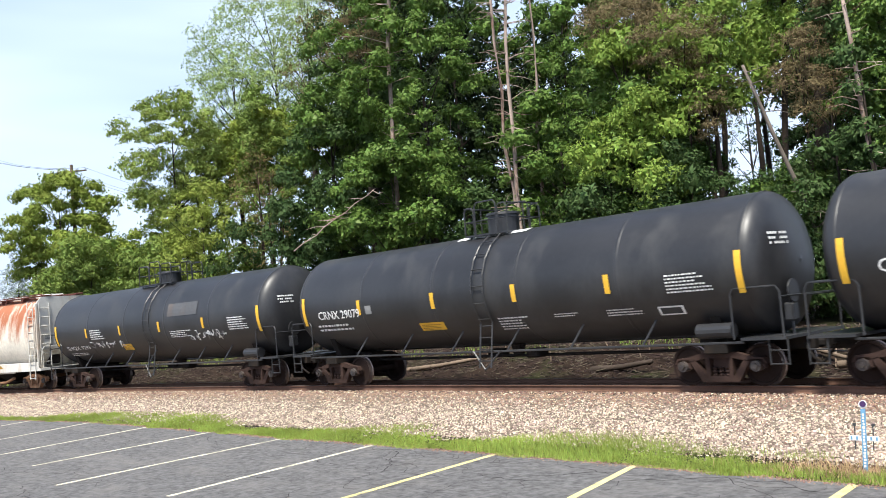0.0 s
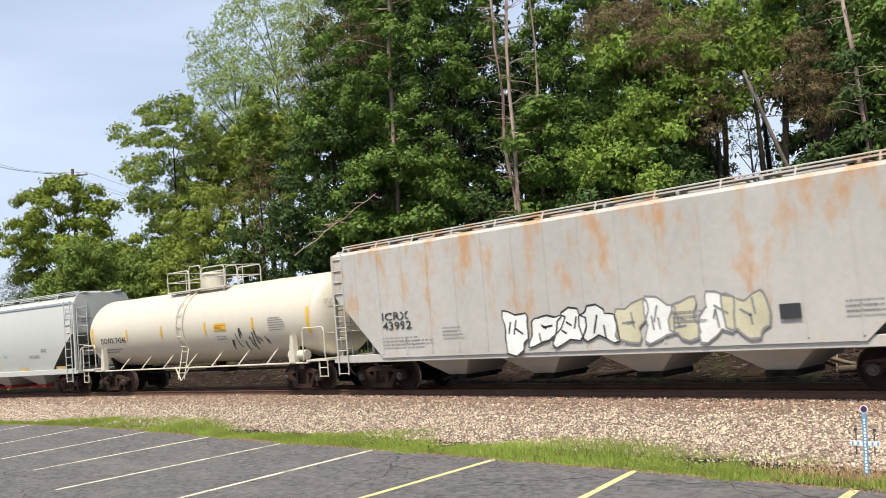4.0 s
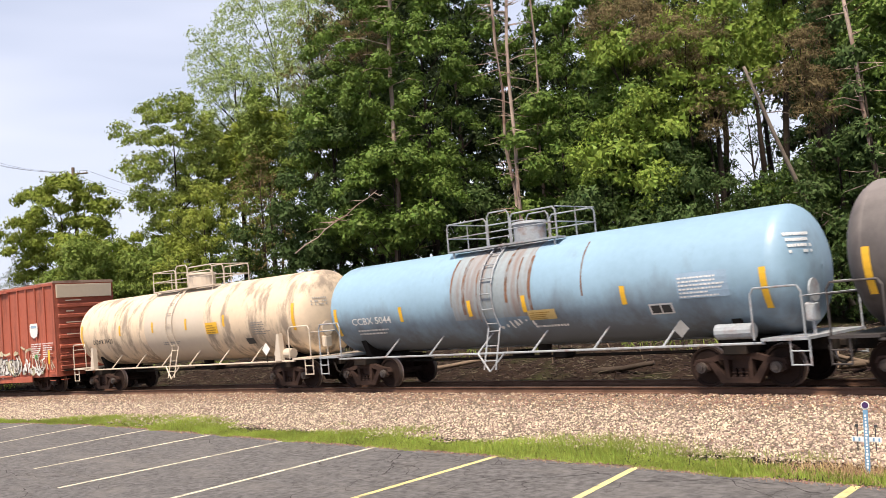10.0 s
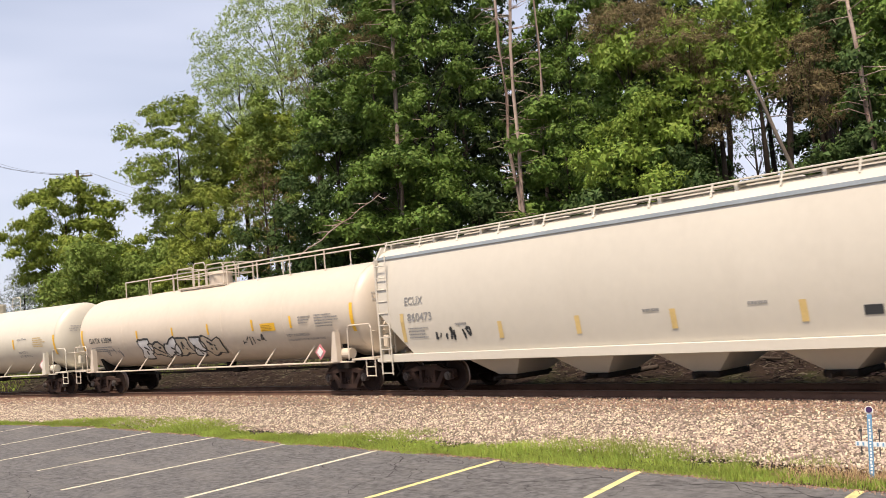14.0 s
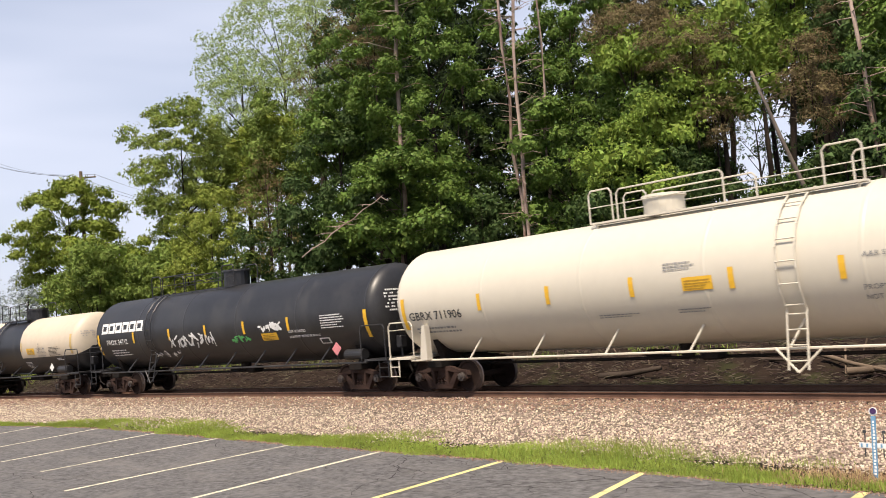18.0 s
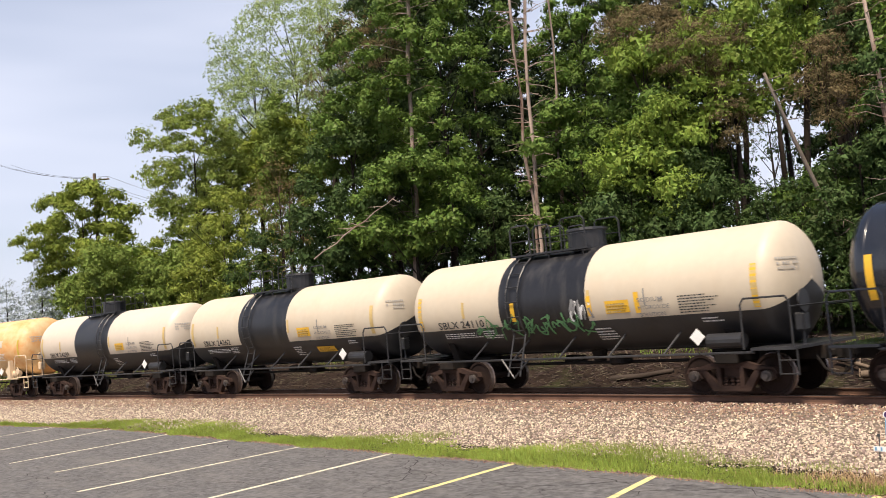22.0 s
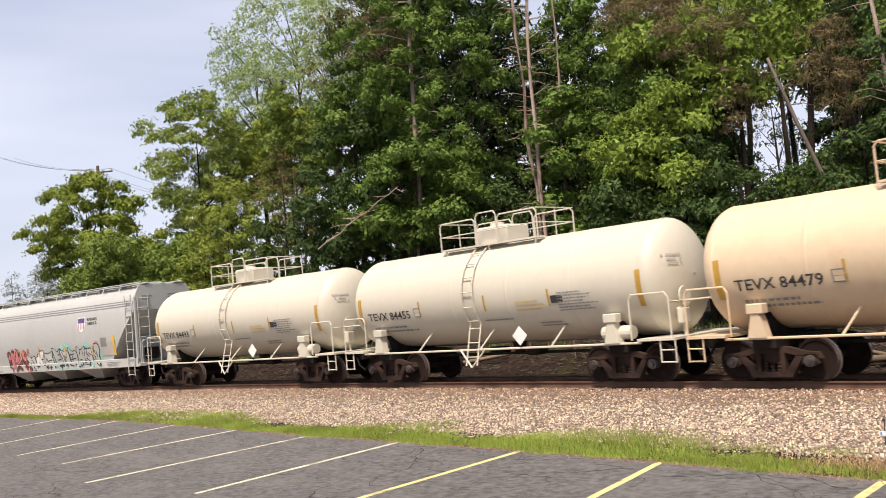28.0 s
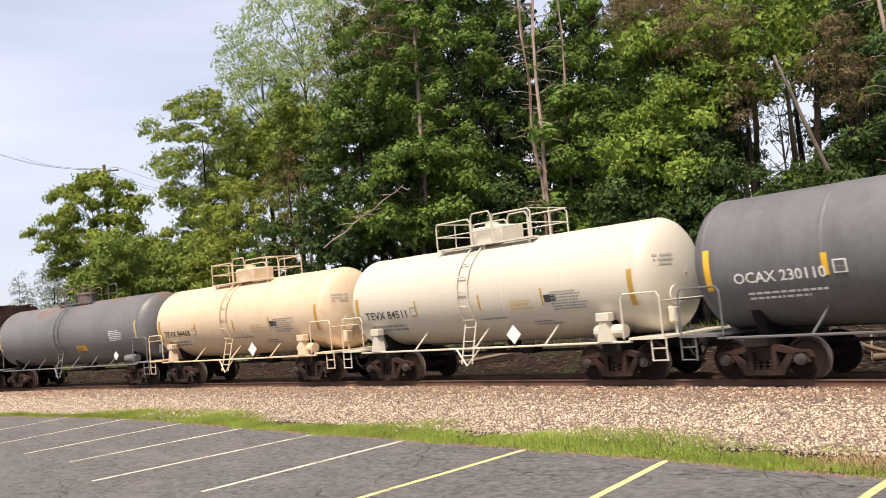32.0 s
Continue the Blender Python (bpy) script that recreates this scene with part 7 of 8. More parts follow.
            part("limb", limb(bmesh.new(), [s0, s0.lerp(e, 0.35) + kink * 0.5, s0.lerp(e, 0.7) + kink, e], tr * (0.24 if kind != "brush" else 0.1) * (1 - q * 0.6), 0.014 if kind != "brush" else 0.008, 5), wood, thing)
    return thing


def dead_trunk(a, b, r0, r1, twigs, mat, words, seed, twig_len=1.2, bend=0.11):
    """A bare stem from a to b with broken twigs."""
    rng = random.Random(seed)
    a, b = Vector(a), Vector(b)
    thing = tagged(new("dead_tree"), words, "dead tree", "bare stems in the wood")
    thing.location = a
    d = b - a
    pts = [d * q + Vector((rng.uniform(-bend, bend), rng.uniform(-bend, bend), 0)) * (1 if 0 < q < 1 else 0) for q in np.linspace(0, 1, 9)]
    part("trunk", limb(bmesh.new(), pts, r0, r1, 8), mat, thing, smooth=True)
    bm = bmesh.new()
    for i in range(twigs):
        q = rng.uniform(0.2, 0.98)
        s = d * q
        az, ln = rng.uniform(0, 6.28), twig_len * rng.uniform(0.3, 1.2)
        e = s + Vector((math.cos(az) * ln, math.sin(az) * ln, rng.uniform(-0.25, 0.25) * ln))
        mid = s.lerp(e, 0.55) + Vector((0, 0, rng.uniform(-0.1, 0.15) * ln))
        limb(bm, [s, mid, e], 0.022, 0.006, 4)
        if rng.random() < 0.6:
            limb(bm, [mid, mid + Vector((rng.uniform(-0.4, 0.4), rng.uniform(-0.4, 0.4), rng.uniform(-0.3, 0.3)))], 0.012, 0.005, 4)
    part("twig_spray", bm, mat, thing)["kind"] = "stuff"
    return thing


tree("mid", -66.79, 2.13, 0.73, 14.13, 5.90, 3.11)
tree("mid", -62.52, 2.32, 0.68, 9.60, 4.54, 1.73)
tree("shrub", -53.22, 4.23, 0.67, 8.04, 3.87, 2.42)
tree("shrub", -46.16, 5.10, 0.64, 6.73, 3.09, 1.86)
tree("shrub", -58.27, 2.35, 0.69, 8.50, 4.60, 2.71)
tree("shrub", -56.95, 0.04, 0.57, 8.29, 4.41, 1.88)
tree("shrub", -55.75, 3.34, 0.70, 7.52, 3.93, 1.88)
tree("spruce", -77.29, 1.83, 0.77, 9.97, 2.96, 2.07)
tree("spruce", -81.73, 0.57, 0.77, 8.82, 3.21, 1.51)
tree("ash", -54.62, 5.76, 0.79, 17.53, 8.80, 3.10)
tree("ash", -55.66, 8.48, 0.82, 16.01, 7.76, 2.33)
tree("mid", -58.47, 4.63, 0.74, 8.90, 5.00, 2.08)
tree("light", -48.52, 4.87, 0.70, 10.63, 3.90, 2.02)
tree("light", -50.15, 3.75, 0.66, 8.25, 3.91, 1.79)
tree("shrub", -50.39, 9.89, 0.82, 17.32, 6.77, 1.74)
tree("willow", -52.10, 14.77, 0.81, 24.95, 16.59, 2.33)
tree("brush", -49.05, 8.20, 0.81, 13.30, 7.02, 1.57)
tree("shrub", -81.37, 5.73, 0.85, 7.22, 2.80, 2.92)
tree("shrub", -73.86, 11.90, 0.88, 7.74, 2.47, 3.50)
tree("willow", -56.62, 15.09, 0.82, 27.13, 13.47, 4.85)
tree("mid", -52.99, 11.38, 0.79, 16.51, 10.77, 2.80)
tree("willow", -56.56, 11.11, 0.79, 21.54, 14.10, 2.33)
tree("brush", -47.08, 11.49, 0.78, 19.67, 14.66, 1.82)
tree("pine", -37.87, 9.01, 0.75, 18.32, 15.80, 1.49)
tree("brush", -43.56, 5.72, 0.69, 10.59, 5.18, 1.94)
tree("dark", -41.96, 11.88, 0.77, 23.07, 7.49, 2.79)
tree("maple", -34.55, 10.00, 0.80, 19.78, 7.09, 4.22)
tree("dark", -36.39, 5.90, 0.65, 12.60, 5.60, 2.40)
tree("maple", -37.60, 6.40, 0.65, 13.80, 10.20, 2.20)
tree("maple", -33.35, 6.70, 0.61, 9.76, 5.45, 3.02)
# low crowns below the canopy, its shade given by the darker leaf colour
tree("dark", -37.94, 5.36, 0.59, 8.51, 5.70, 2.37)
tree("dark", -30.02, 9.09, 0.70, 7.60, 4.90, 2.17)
tree("maple", -28.58, 14.62, 0.78, 17.97, 12.12, 2.15)
tree("dark", -28.07, 12.41, 0.76, 12.26, 5.68, 1.93)
tree("maple", -26.11, 10.14, 0.78, 10.91, 4.45, 2.19)
tree("maple", -22.40, 11.87, 0.76, 12.69, 6.62, 2.33)
tree("bright", -22.49, 10.55, 0.73, 12.93, 11.43, 1.07)
tree("bright", -21.03, 9.77, 0.69, 9.93, 7.81, 1.21)
tree("bright", -21.91, 8.46, 0.63, 8.92, 6.75, 1.05)
tree("bright", -19.75, 8.85, 0.64, 7.00, 5.76, 0.89)
tree("dark", -22.31, 8.78, 0.65, 7.13, 4.07, 1.80)
tree("pine", -27.00, 18.41, 0.86, 20.41, 12.95, 3.45)
tree("bright", -20.18, 16.85, 0.79, 15.97, 12.40, 2.24)
tree("dark", -18.86, 9.46, 0.72, 6.53, 3.47, 2.02)
tree("maple", -18.55, 18.85, 0.85, 17.24, 10.60, 3.15)
tree("dark", -14.47, 11.93, 0.80, 7.13, 3.54, 1.59)
tree("maple", -16.75, 13.03, 0.81, 6.40, 3.58, 1.57)
tree("maple", -12.57, 12.76, 0.81, 12.82, 4.10, 1.81)
tree("maple", -10.93, 12.30, 0.80, 11.76, 2.97, 2.06)
tree("pine", -21.40, 19.61, 0.86, 16.89, 11.64, 1.93)
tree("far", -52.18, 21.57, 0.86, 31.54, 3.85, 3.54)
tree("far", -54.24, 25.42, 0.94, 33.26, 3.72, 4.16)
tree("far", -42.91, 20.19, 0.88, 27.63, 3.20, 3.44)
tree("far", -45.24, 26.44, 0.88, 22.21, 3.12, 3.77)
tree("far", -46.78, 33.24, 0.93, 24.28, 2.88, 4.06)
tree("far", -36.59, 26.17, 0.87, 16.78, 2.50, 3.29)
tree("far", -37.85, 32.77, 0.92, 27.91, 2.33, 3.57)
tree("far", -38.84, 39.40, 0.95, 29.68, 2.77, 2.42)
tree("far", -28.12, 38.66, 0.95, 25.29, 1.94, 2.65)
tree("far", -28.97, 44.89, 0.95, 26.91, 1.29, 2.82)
tree("thin", -25.41, 24.23, 0.85, 13.01, 4.69, 1.71)
# two narrow crowns used as ivy clumps along the trunks, not trees
tree("dark", -15.24, 13.78, 0.77, 11.06, 5.49, 0.48)
tree("dark", -16.17, 13.33, 0.76, 8.95, 6.24, 0.38)
tree("thin", -21.89, 19.34, 0.81, 11.36, 4.34, 1.21)
# another narrow crown added as ivy on a trunk
tree("dark", -12.91, 10.01, 0.68, 9.87, 5.02, 0.38)
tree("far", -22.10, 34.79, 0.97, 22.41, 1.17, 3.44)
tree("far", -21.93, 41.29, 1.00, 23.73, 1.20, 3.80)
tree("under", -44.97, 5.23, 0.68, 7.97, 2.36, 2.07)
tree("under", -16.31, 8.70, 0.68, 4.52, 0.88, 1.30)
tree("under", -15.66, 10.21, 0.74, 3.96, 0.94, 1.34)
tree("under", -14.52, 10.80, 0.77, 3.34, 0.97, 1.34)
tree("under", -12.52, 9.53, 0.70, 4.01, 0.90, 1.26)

tree("dark", -19.80, 9.66, 0.68, 7.35, 3.90, 1.79)
tree("under", -16.0, 10.2, 0.75, 5.9, 3.0, 1.7)
tree("maple", -22.6, 10.6, 0.75, 9.3, 4.6, 2.2)
tree("dark", -21.98, 12.78, 0.76, 11.71, 4.60, 1.78)
tree("bright", -19.6, 12.2, 0.80, 14.6, 9.0, 2.0)
tree("dark", -14.3, 14.2, 0.80, 13.6, 8.2, 1.7)
tree("pine", -19.75, 10.66, 0.73, 12.68, 10.76, 1.54)
tree("pine", -19.36, 11.52, 0.75, 10.78, 7.95, 0.98)
tree("pine", -15.60, 11.94, 0.75, 11.06, 8.64, 0.95)
tree("pine", -22.91, 11.48, 0.75, 14.40, 12.85, 1.59)
tree("pine", -14.80, 11.78, 0.80, 9.39, 7.43, 0.68)
tree("brush", -37.81, 7.36, 0.72, 18.23, 15.41, 1.9)
tree("pine", -14.72, 14.02, 0.82, 12.68, 11.02, 1.35)
GREY_STEM = "bare pale grey dead pine trunk with broken twigs"
dead_trunk((-26.66, 8.23, 0.6), (-26.99, 7.91, 17.5), 0.095, 0.055, 60, pale_bark, GREY_STEM, 1)
dead_trunk((-26.4, 7.8, 0.6), (-26.17, 8.03, 17.5), 0.10, 0.06, 60, pale_bark, GREY_STEM, 2)
dead_trunk((-27.33, 10.36, 0.7), (-27.06, 10.63, 18.5), 0.095, 0.055, 50, pale_bark, GREY_STEM, 3)
dead_trunk((-34.2, 7.2, 0.7), (-33.70, 7.86, 19.5), 0.13, 0.085, 60, pale_bark, GREY_STEM, 4, 2.2)
dead_trunk((-14.20, 11.08, 0.64), (-16.08, 8.84, 9.57), 0.105, 0.055, 16, grey_bark, "bare grey trunk leaning against the trees", 5, 1.2, 0.03)
dead_trunk((-12.38, 10.13, 0.68), (-13.01, 9.85, 11.79), 0.10, 0.06, 34, pale_bark, "slender bare trunk with climbing vines", 6)
dead_trunk((-17.7, 15.9, 0.8), (-16.5, 16.5, 15.5), 0.30, 0.22, 10, bark, "thick dark trunk in the shade", 7)
dead_trunk((-20.2, 16.9, 0.8), (-18.55, 17.7, 16.5), 0.17, 0.1, 12, bark, "thick dark trunk in the shade", 8)
dead_trunk((-22.1, 15.7, 0.8), (-20.9, 16.45, 16.5), 0.16, 0.09, 18, bark, "thick dark trunk in the shade", 9)
dead_trunk((-34.4, 1.9, 5.3), (-32.1, 4.9, 7.8), 0.03, 0.018, 12, pale_bark, "pale bare branch hanging in the leaves", 10)


def utility_pole(x, y, z0, top):
    thing = tagged(new("utility_pole"), "weathered wooden utility pole with one crossarm", "utility pole")
    thing.location = (x, y, z0)
    h = top - z0
    part("pole", disc(bmesh.new(), (0, 0, h / 2 - 0.1), (0, 0, 1), 0.17, 0.12, h + 0.2, 10), pole_wood, thing)
    ax = Vector((0.32, 0.95, 0.08)).normalized()
    bm = bmesh.new()
    rod(bm, ax * -1.05 + Vector((0, 0, h - 0.5)), ax * 1.05 + Vector((0, 0, h - 0.5)), 0.06, 4)
    part("crossarm", bm, pole_wood, thing)
    for q in (-0.95, -0.45, 0.45, 0.95):
        p = ax * q + Vector((0, 0, h - 0.38))
        part("insulator", disc(bmesh.new(), p, (0, 0, 1), 0.05, 0.03, 0.14, 8), slate_trim, thing)
    for i, q in enumerate((-0.95, -0.45, 0.95)):
        p = Vector((x, y, z0)) + ax * q + Vector((0, 0, h - 0.3))
        for e in (Vector((-97.5, 3.3 + q * 2, 22.4 - i * 0.5)), Vector((-88.5, 27.6 + q * 2, 14.6))):
            pts = [p.lerp(e, t) - Vector((0, 0, 2.0 * t * (1 - t))) for t in np.linspace(0, 1, 12)]
            ob = part("wire", limb(bmesh.new(), pts, 0.012, 0.012, 4), wire_mat)
            tagged(ob, "thin dark overhead wire", "overhead wire", "wires of the pole")


utility_pole(-68.34, 3.82, 0.5, 15.25)


def debris():
    rng = random.Random(12)
    dry = material("dry_wood", (0.17, 0.128, 0.095), 0.9, vary=0.4, scale=4, bump=0.8, random_value=0.4)
    dark_log = material("wet_log", (0.055, 0.042, 0.034), 0.9, vary=0.4, scale=4, bump=0.8)
    for s0, n0, z0, s1, n1, z1, r, mat in ((-18.55, 3.6, -0.17, -16.42, 3.7, 0.06, 0.11, dark_log), (-27.65, 4.0, -0.12, -23.47, 4.3, 0.3, 0.10, dry), (-11.95, 4.3, 0.32, -10.06, 3.6, -0.05, 0.07, dry),
                                           (-11.0, 3.6, -0.1, -8.6, 4.3, 0.1, 0.10, dry), (-11.43, 4.6, 0.5, -11.1, 3.7, -0.1, 0.035, dry), (-14.6, 5.0, 0.3, -13.0, 4.4, 0.2, 0.06, dark_log), (-30.5, 4.4, 0.12, -28.0, 3.9, 0.0, 0.07, dry)):
        a, b = on_line(s0, n0, z0 + r)[0], on_line(s1, n1, z1 + r)[0]
        mid = a.lerp(b, 0.5) + Vector((0, 0, -0.04))
        ob = part("log", limb(bmesh.new(), [a, mid, b], r, r * 0.6, 8), mat, smooth=True)
        tagged(ob, "fallen log lying on the bank beside the track", "log", "logs on the bank")
    # stakes and stubs that stand in the slope
    for i in range(26):
        s, n = rng.uniform(-34, -8), rng.uniform(4.6, 6.8)
        z = float(np.interp(n, PROFILE_N, PROFILE_Z)) - 0.1
        a = on_line(s, n, z)[0]
        b = a + Vector((rng.uniform(-0.35, 0.35), rng.uniform(-0.2, 0.2), rng.uniform(0.35, 0.95)))
        ob = part("broken_stem", limb(bmesh.new(), [a, a.lerp(b, 0.5), b], 0.03, 0.018, 5), dry)
        tagged(ob, "pale broken stem standing in the bank", "broken stem", "broken stems on the bank")
    # twigs and chips, past counting
    arr = np.random.RandomState(5)
    count = 26000
    s, n = arr.uniform(-75, -4, count), arr.uniform(2.6, 8.5, count)
    th = s / RC
    x, y = np.sin(th) * (RC + n), -RC + np.cos(th) * (RC + n)
    z = np.interp(n, PROFILE_N, PROFILE_Z) + arr.uniform(-0.02, 0.14, count)
    ln, az = arr.uniform(0.04, 0.24, count) * np.where(arr.uniform(0, 1, count) > 0.94, 3.0, 1.0), arr.uniform(0, 6.28, count)
    d = np.stack([np.cos(az) * ln, np.sin(az) * ln, arr.uniform(-0.35, 0.35, count) * ln], -1) / 2
    p = np.stack([x, y, z], -1)
    w = np.stack([-np.sin(az), np.cos(az), np.zeros(count)], -1) * arr.uniform(0.004, 0.013, count)[:, None]
    up = np.array([0, 0, 1]) * arr.uniform(0.008, 0.025, count)[:, None]
    tri = np.stack([p - d - w, p + d - w, p + d + up, p - d + up, p - d + w, p + d + w, p + d + up, p - d + up], 1)
    chips = quads("twig_litter", tri, material("twig_litter", (0.058, 0.044, 0.036), 0.95, vary=0.3, island=0.9), 4)
    tagged(chips, "twigs and wood chips scattered over the bank", "twigs", kind="stuff")


debris()


def scatter_blades(name, s, n, z, height, width, mat, words, seed):
    """Upright tapering blades at the places given."""
    arr = np.random.RandomState(seed)
    c = len(s)
    th = s / RC
    base = np.stack([np.sin(th) * (RC + n), -RC + np.cos(th) * (RC + n), z], -1)
    az = arr.uniform(0, 6.28, c)
    w = np.stack([np.cos(az), np.sin(az), np.zeros(c)], -1) * width[:, None]
    lean = np.stack([arr.normal(0, 0.4, c), arr.normal(0, 0.4, c), np.ones(c)], -1) * height[:, None]
    blade = np.stack([base - w, base + w, base + lean], 1)
    ob = quads(name, blade, mat, 3)
    return tagged(ob, words, "grass", kind="stuff")


def verge():
    arr = np.random.RandomState(9)
    c = 210000
    s = -2 - 62 * arr.uniform(0, 1, c) ** 1.15
    # the strip widens and narrows along the stones
    edge_s = (-64, -38.3, -35.1, -30.4, -27.2, -22.6, -19.8, -17.7, -15.0, -13.4, -11.6, -9.5, -7.2, -2)
    edge_n = (-6.3, -6.2, -5.0, -4.35, -4.4, -6.2, -5.8, -5.0, -6.0, -5.3, -4.95, -5.6, -6.4, -6.6)
    q = arr.uniform(0, 1, c)
    upper = np.interp(s, edge_s, edge_n) + arr.normal(0, 0.12, c) + 0.14 * np.sin(s * 7.3)
    lower = lot_edge(s) - 0.09 + 0.09 * np.sin(s * 1.7) + 0.07 * np.sin(s * 4.3 + 1)
    n = lower + (upper - lower) * q
    patch = np.sin(s * 0.9) * 0.5 + np.sin(s * 2.3 + 1) * 0.3 + np.sin(s * 5.1 + n * 3) * 0.3
    keep = (arr.uniform(0, 1, c) < 1.15 - q ** 2 * 0.75 - 0.35 * (q < 0.06)) & ~((s > -7.3) & (s < -5.5) & (arr.uniform(0, 1, c) < 0.7))
    s, n, patch, q = s[keep], n[keep], patch[keep], q[keep]
    centre = np.clip(1.25 - np.abs(q - 0.45) * 1.8, 0.25, 1)
    hgt = arr.uniform(0.04, 0.165, len(s)) * np.clip(0.6 + 0.5 * patch + 0.5 * np.sin(s * 11 + n * 7) * np.sin(n * 13 - s * 4), 0.15, 2) * centre + 0.018
    foot = np.interp(n, [p[0] for p in BED], [p[1] for p in BED])
    foot = np.where(n < lot_edge(s) - 0.02, LOT_Z, np.where(n < -6.1, -0.515, foot - 0.01))
    scatter_blades("grass_verge", s, n, foot, hgt, arr.uniform(0.003, 0.009, len(s)), grass_mat, "strip of bright green grass along the lot's edge", 10)
    c = 2600
    s, n = arr.normal(-6.4, 0.75, c), arr.normal(-6.35, 0.28, c)
    keep = (n > -7.0) & (s < -2)
    s, n = s[keep], n[keep]
    scatter_blades("dry_grass", s, n, np.full(len(s), -0.515), arr.uniform(0.03, 0.13, len(s)), arr.uniform(0.004, 0.009, len(s)), dry_grass_mat, "patch of dry straw-coloured grass", 11)
    # taller weeds in clumps at the foot of the stones
    parts = []
    for sc, nc, size in ((-17.6, -5.4, 0.9), (-17.0, -5.2, 0.8), (-12.6, -5.4, 0.9), (-11.8, -5.3, 1.0), (-11.0, -5.4, 0.9), (-10.3, -5.5, 1.0), (-9.6, -5.9, 0.9), (-8.6, -5.8, 0.7), (-20.2, -5.0, 0.5), (-7.4, -5.7, 0.6), (-29, -4.9, 0.7), (-31, -4.8, 0.6)):
        k = int(420 * size)
        parts.append(np.stack([arr.normal(sc, 0.42 * size, k), arr.normal(nc, 0.24 * size, k), (0.03 + 0.22 * arr.uniform(0, 1, k) ** 2) * size], -1))
    w = np.concatenate(parts)
    scatter_blades("tall_weeds", w[:, 0], w[:, 1], np.full(len(w), -0.48), w[:, 2], arr.uniform(0.003, 0.007, len(w)), material("weeds", (0.27, 0.32, 0.09), 0.8, vary=0.3, island=0.26, translucent=0.3), "clumps of tall grey-green weeds in the stones", 12)
    # low growth on the bank and in the wood
    c = 26000
    s, n = arr.uniform(-95, -3, c), arr.uniform(5.2, 11, c)
    patch = np.sin(s * 0.7 + 1) + np.sin(s * 1.9) + np.sin(n * 2 + s)
    keep = patch > 0.6
    s, n = s[keep], n[keep]
    scatter_blades("bank_growth", s, n, np.interp(n, PROFILE_N, PROFILE_Z), arr.uniform(0.05, 0.3, len(s)), arr.uniform(0.01, 0.03, len(s)), leaf_mats["shrub"], "low green growth on the bank", 13)
    c = 16000
    s, n = arr.uniform(-115, -58, c), arr.uniform(3.4, 12, c)
    keep = np.sin(s * 0.35) + np.sin(s * 1.1 + n) > -0.4 - (-s - 40) * 0.03
    s, n = s[keep], n[keep]
    scatter_blades("meadow_grass", s, n, np.interp(n, PROFILE_N, PROFILE_Z) - 0.05, arr.uniform(0.15, 0.4, len(s)), arr.uniform(0.02, 0.05, len(s)), grass_mat, "rough green grass beyond the track", 14)


verge()
for x, y, top, wide in ((-90, 13, 7.6, 3.6), (-80, 16, 8.2, 3.6), (-72, 12, 6.4, 2.6)):
    tree("shrub", x, y, 0.8, top, 1.0, wide)


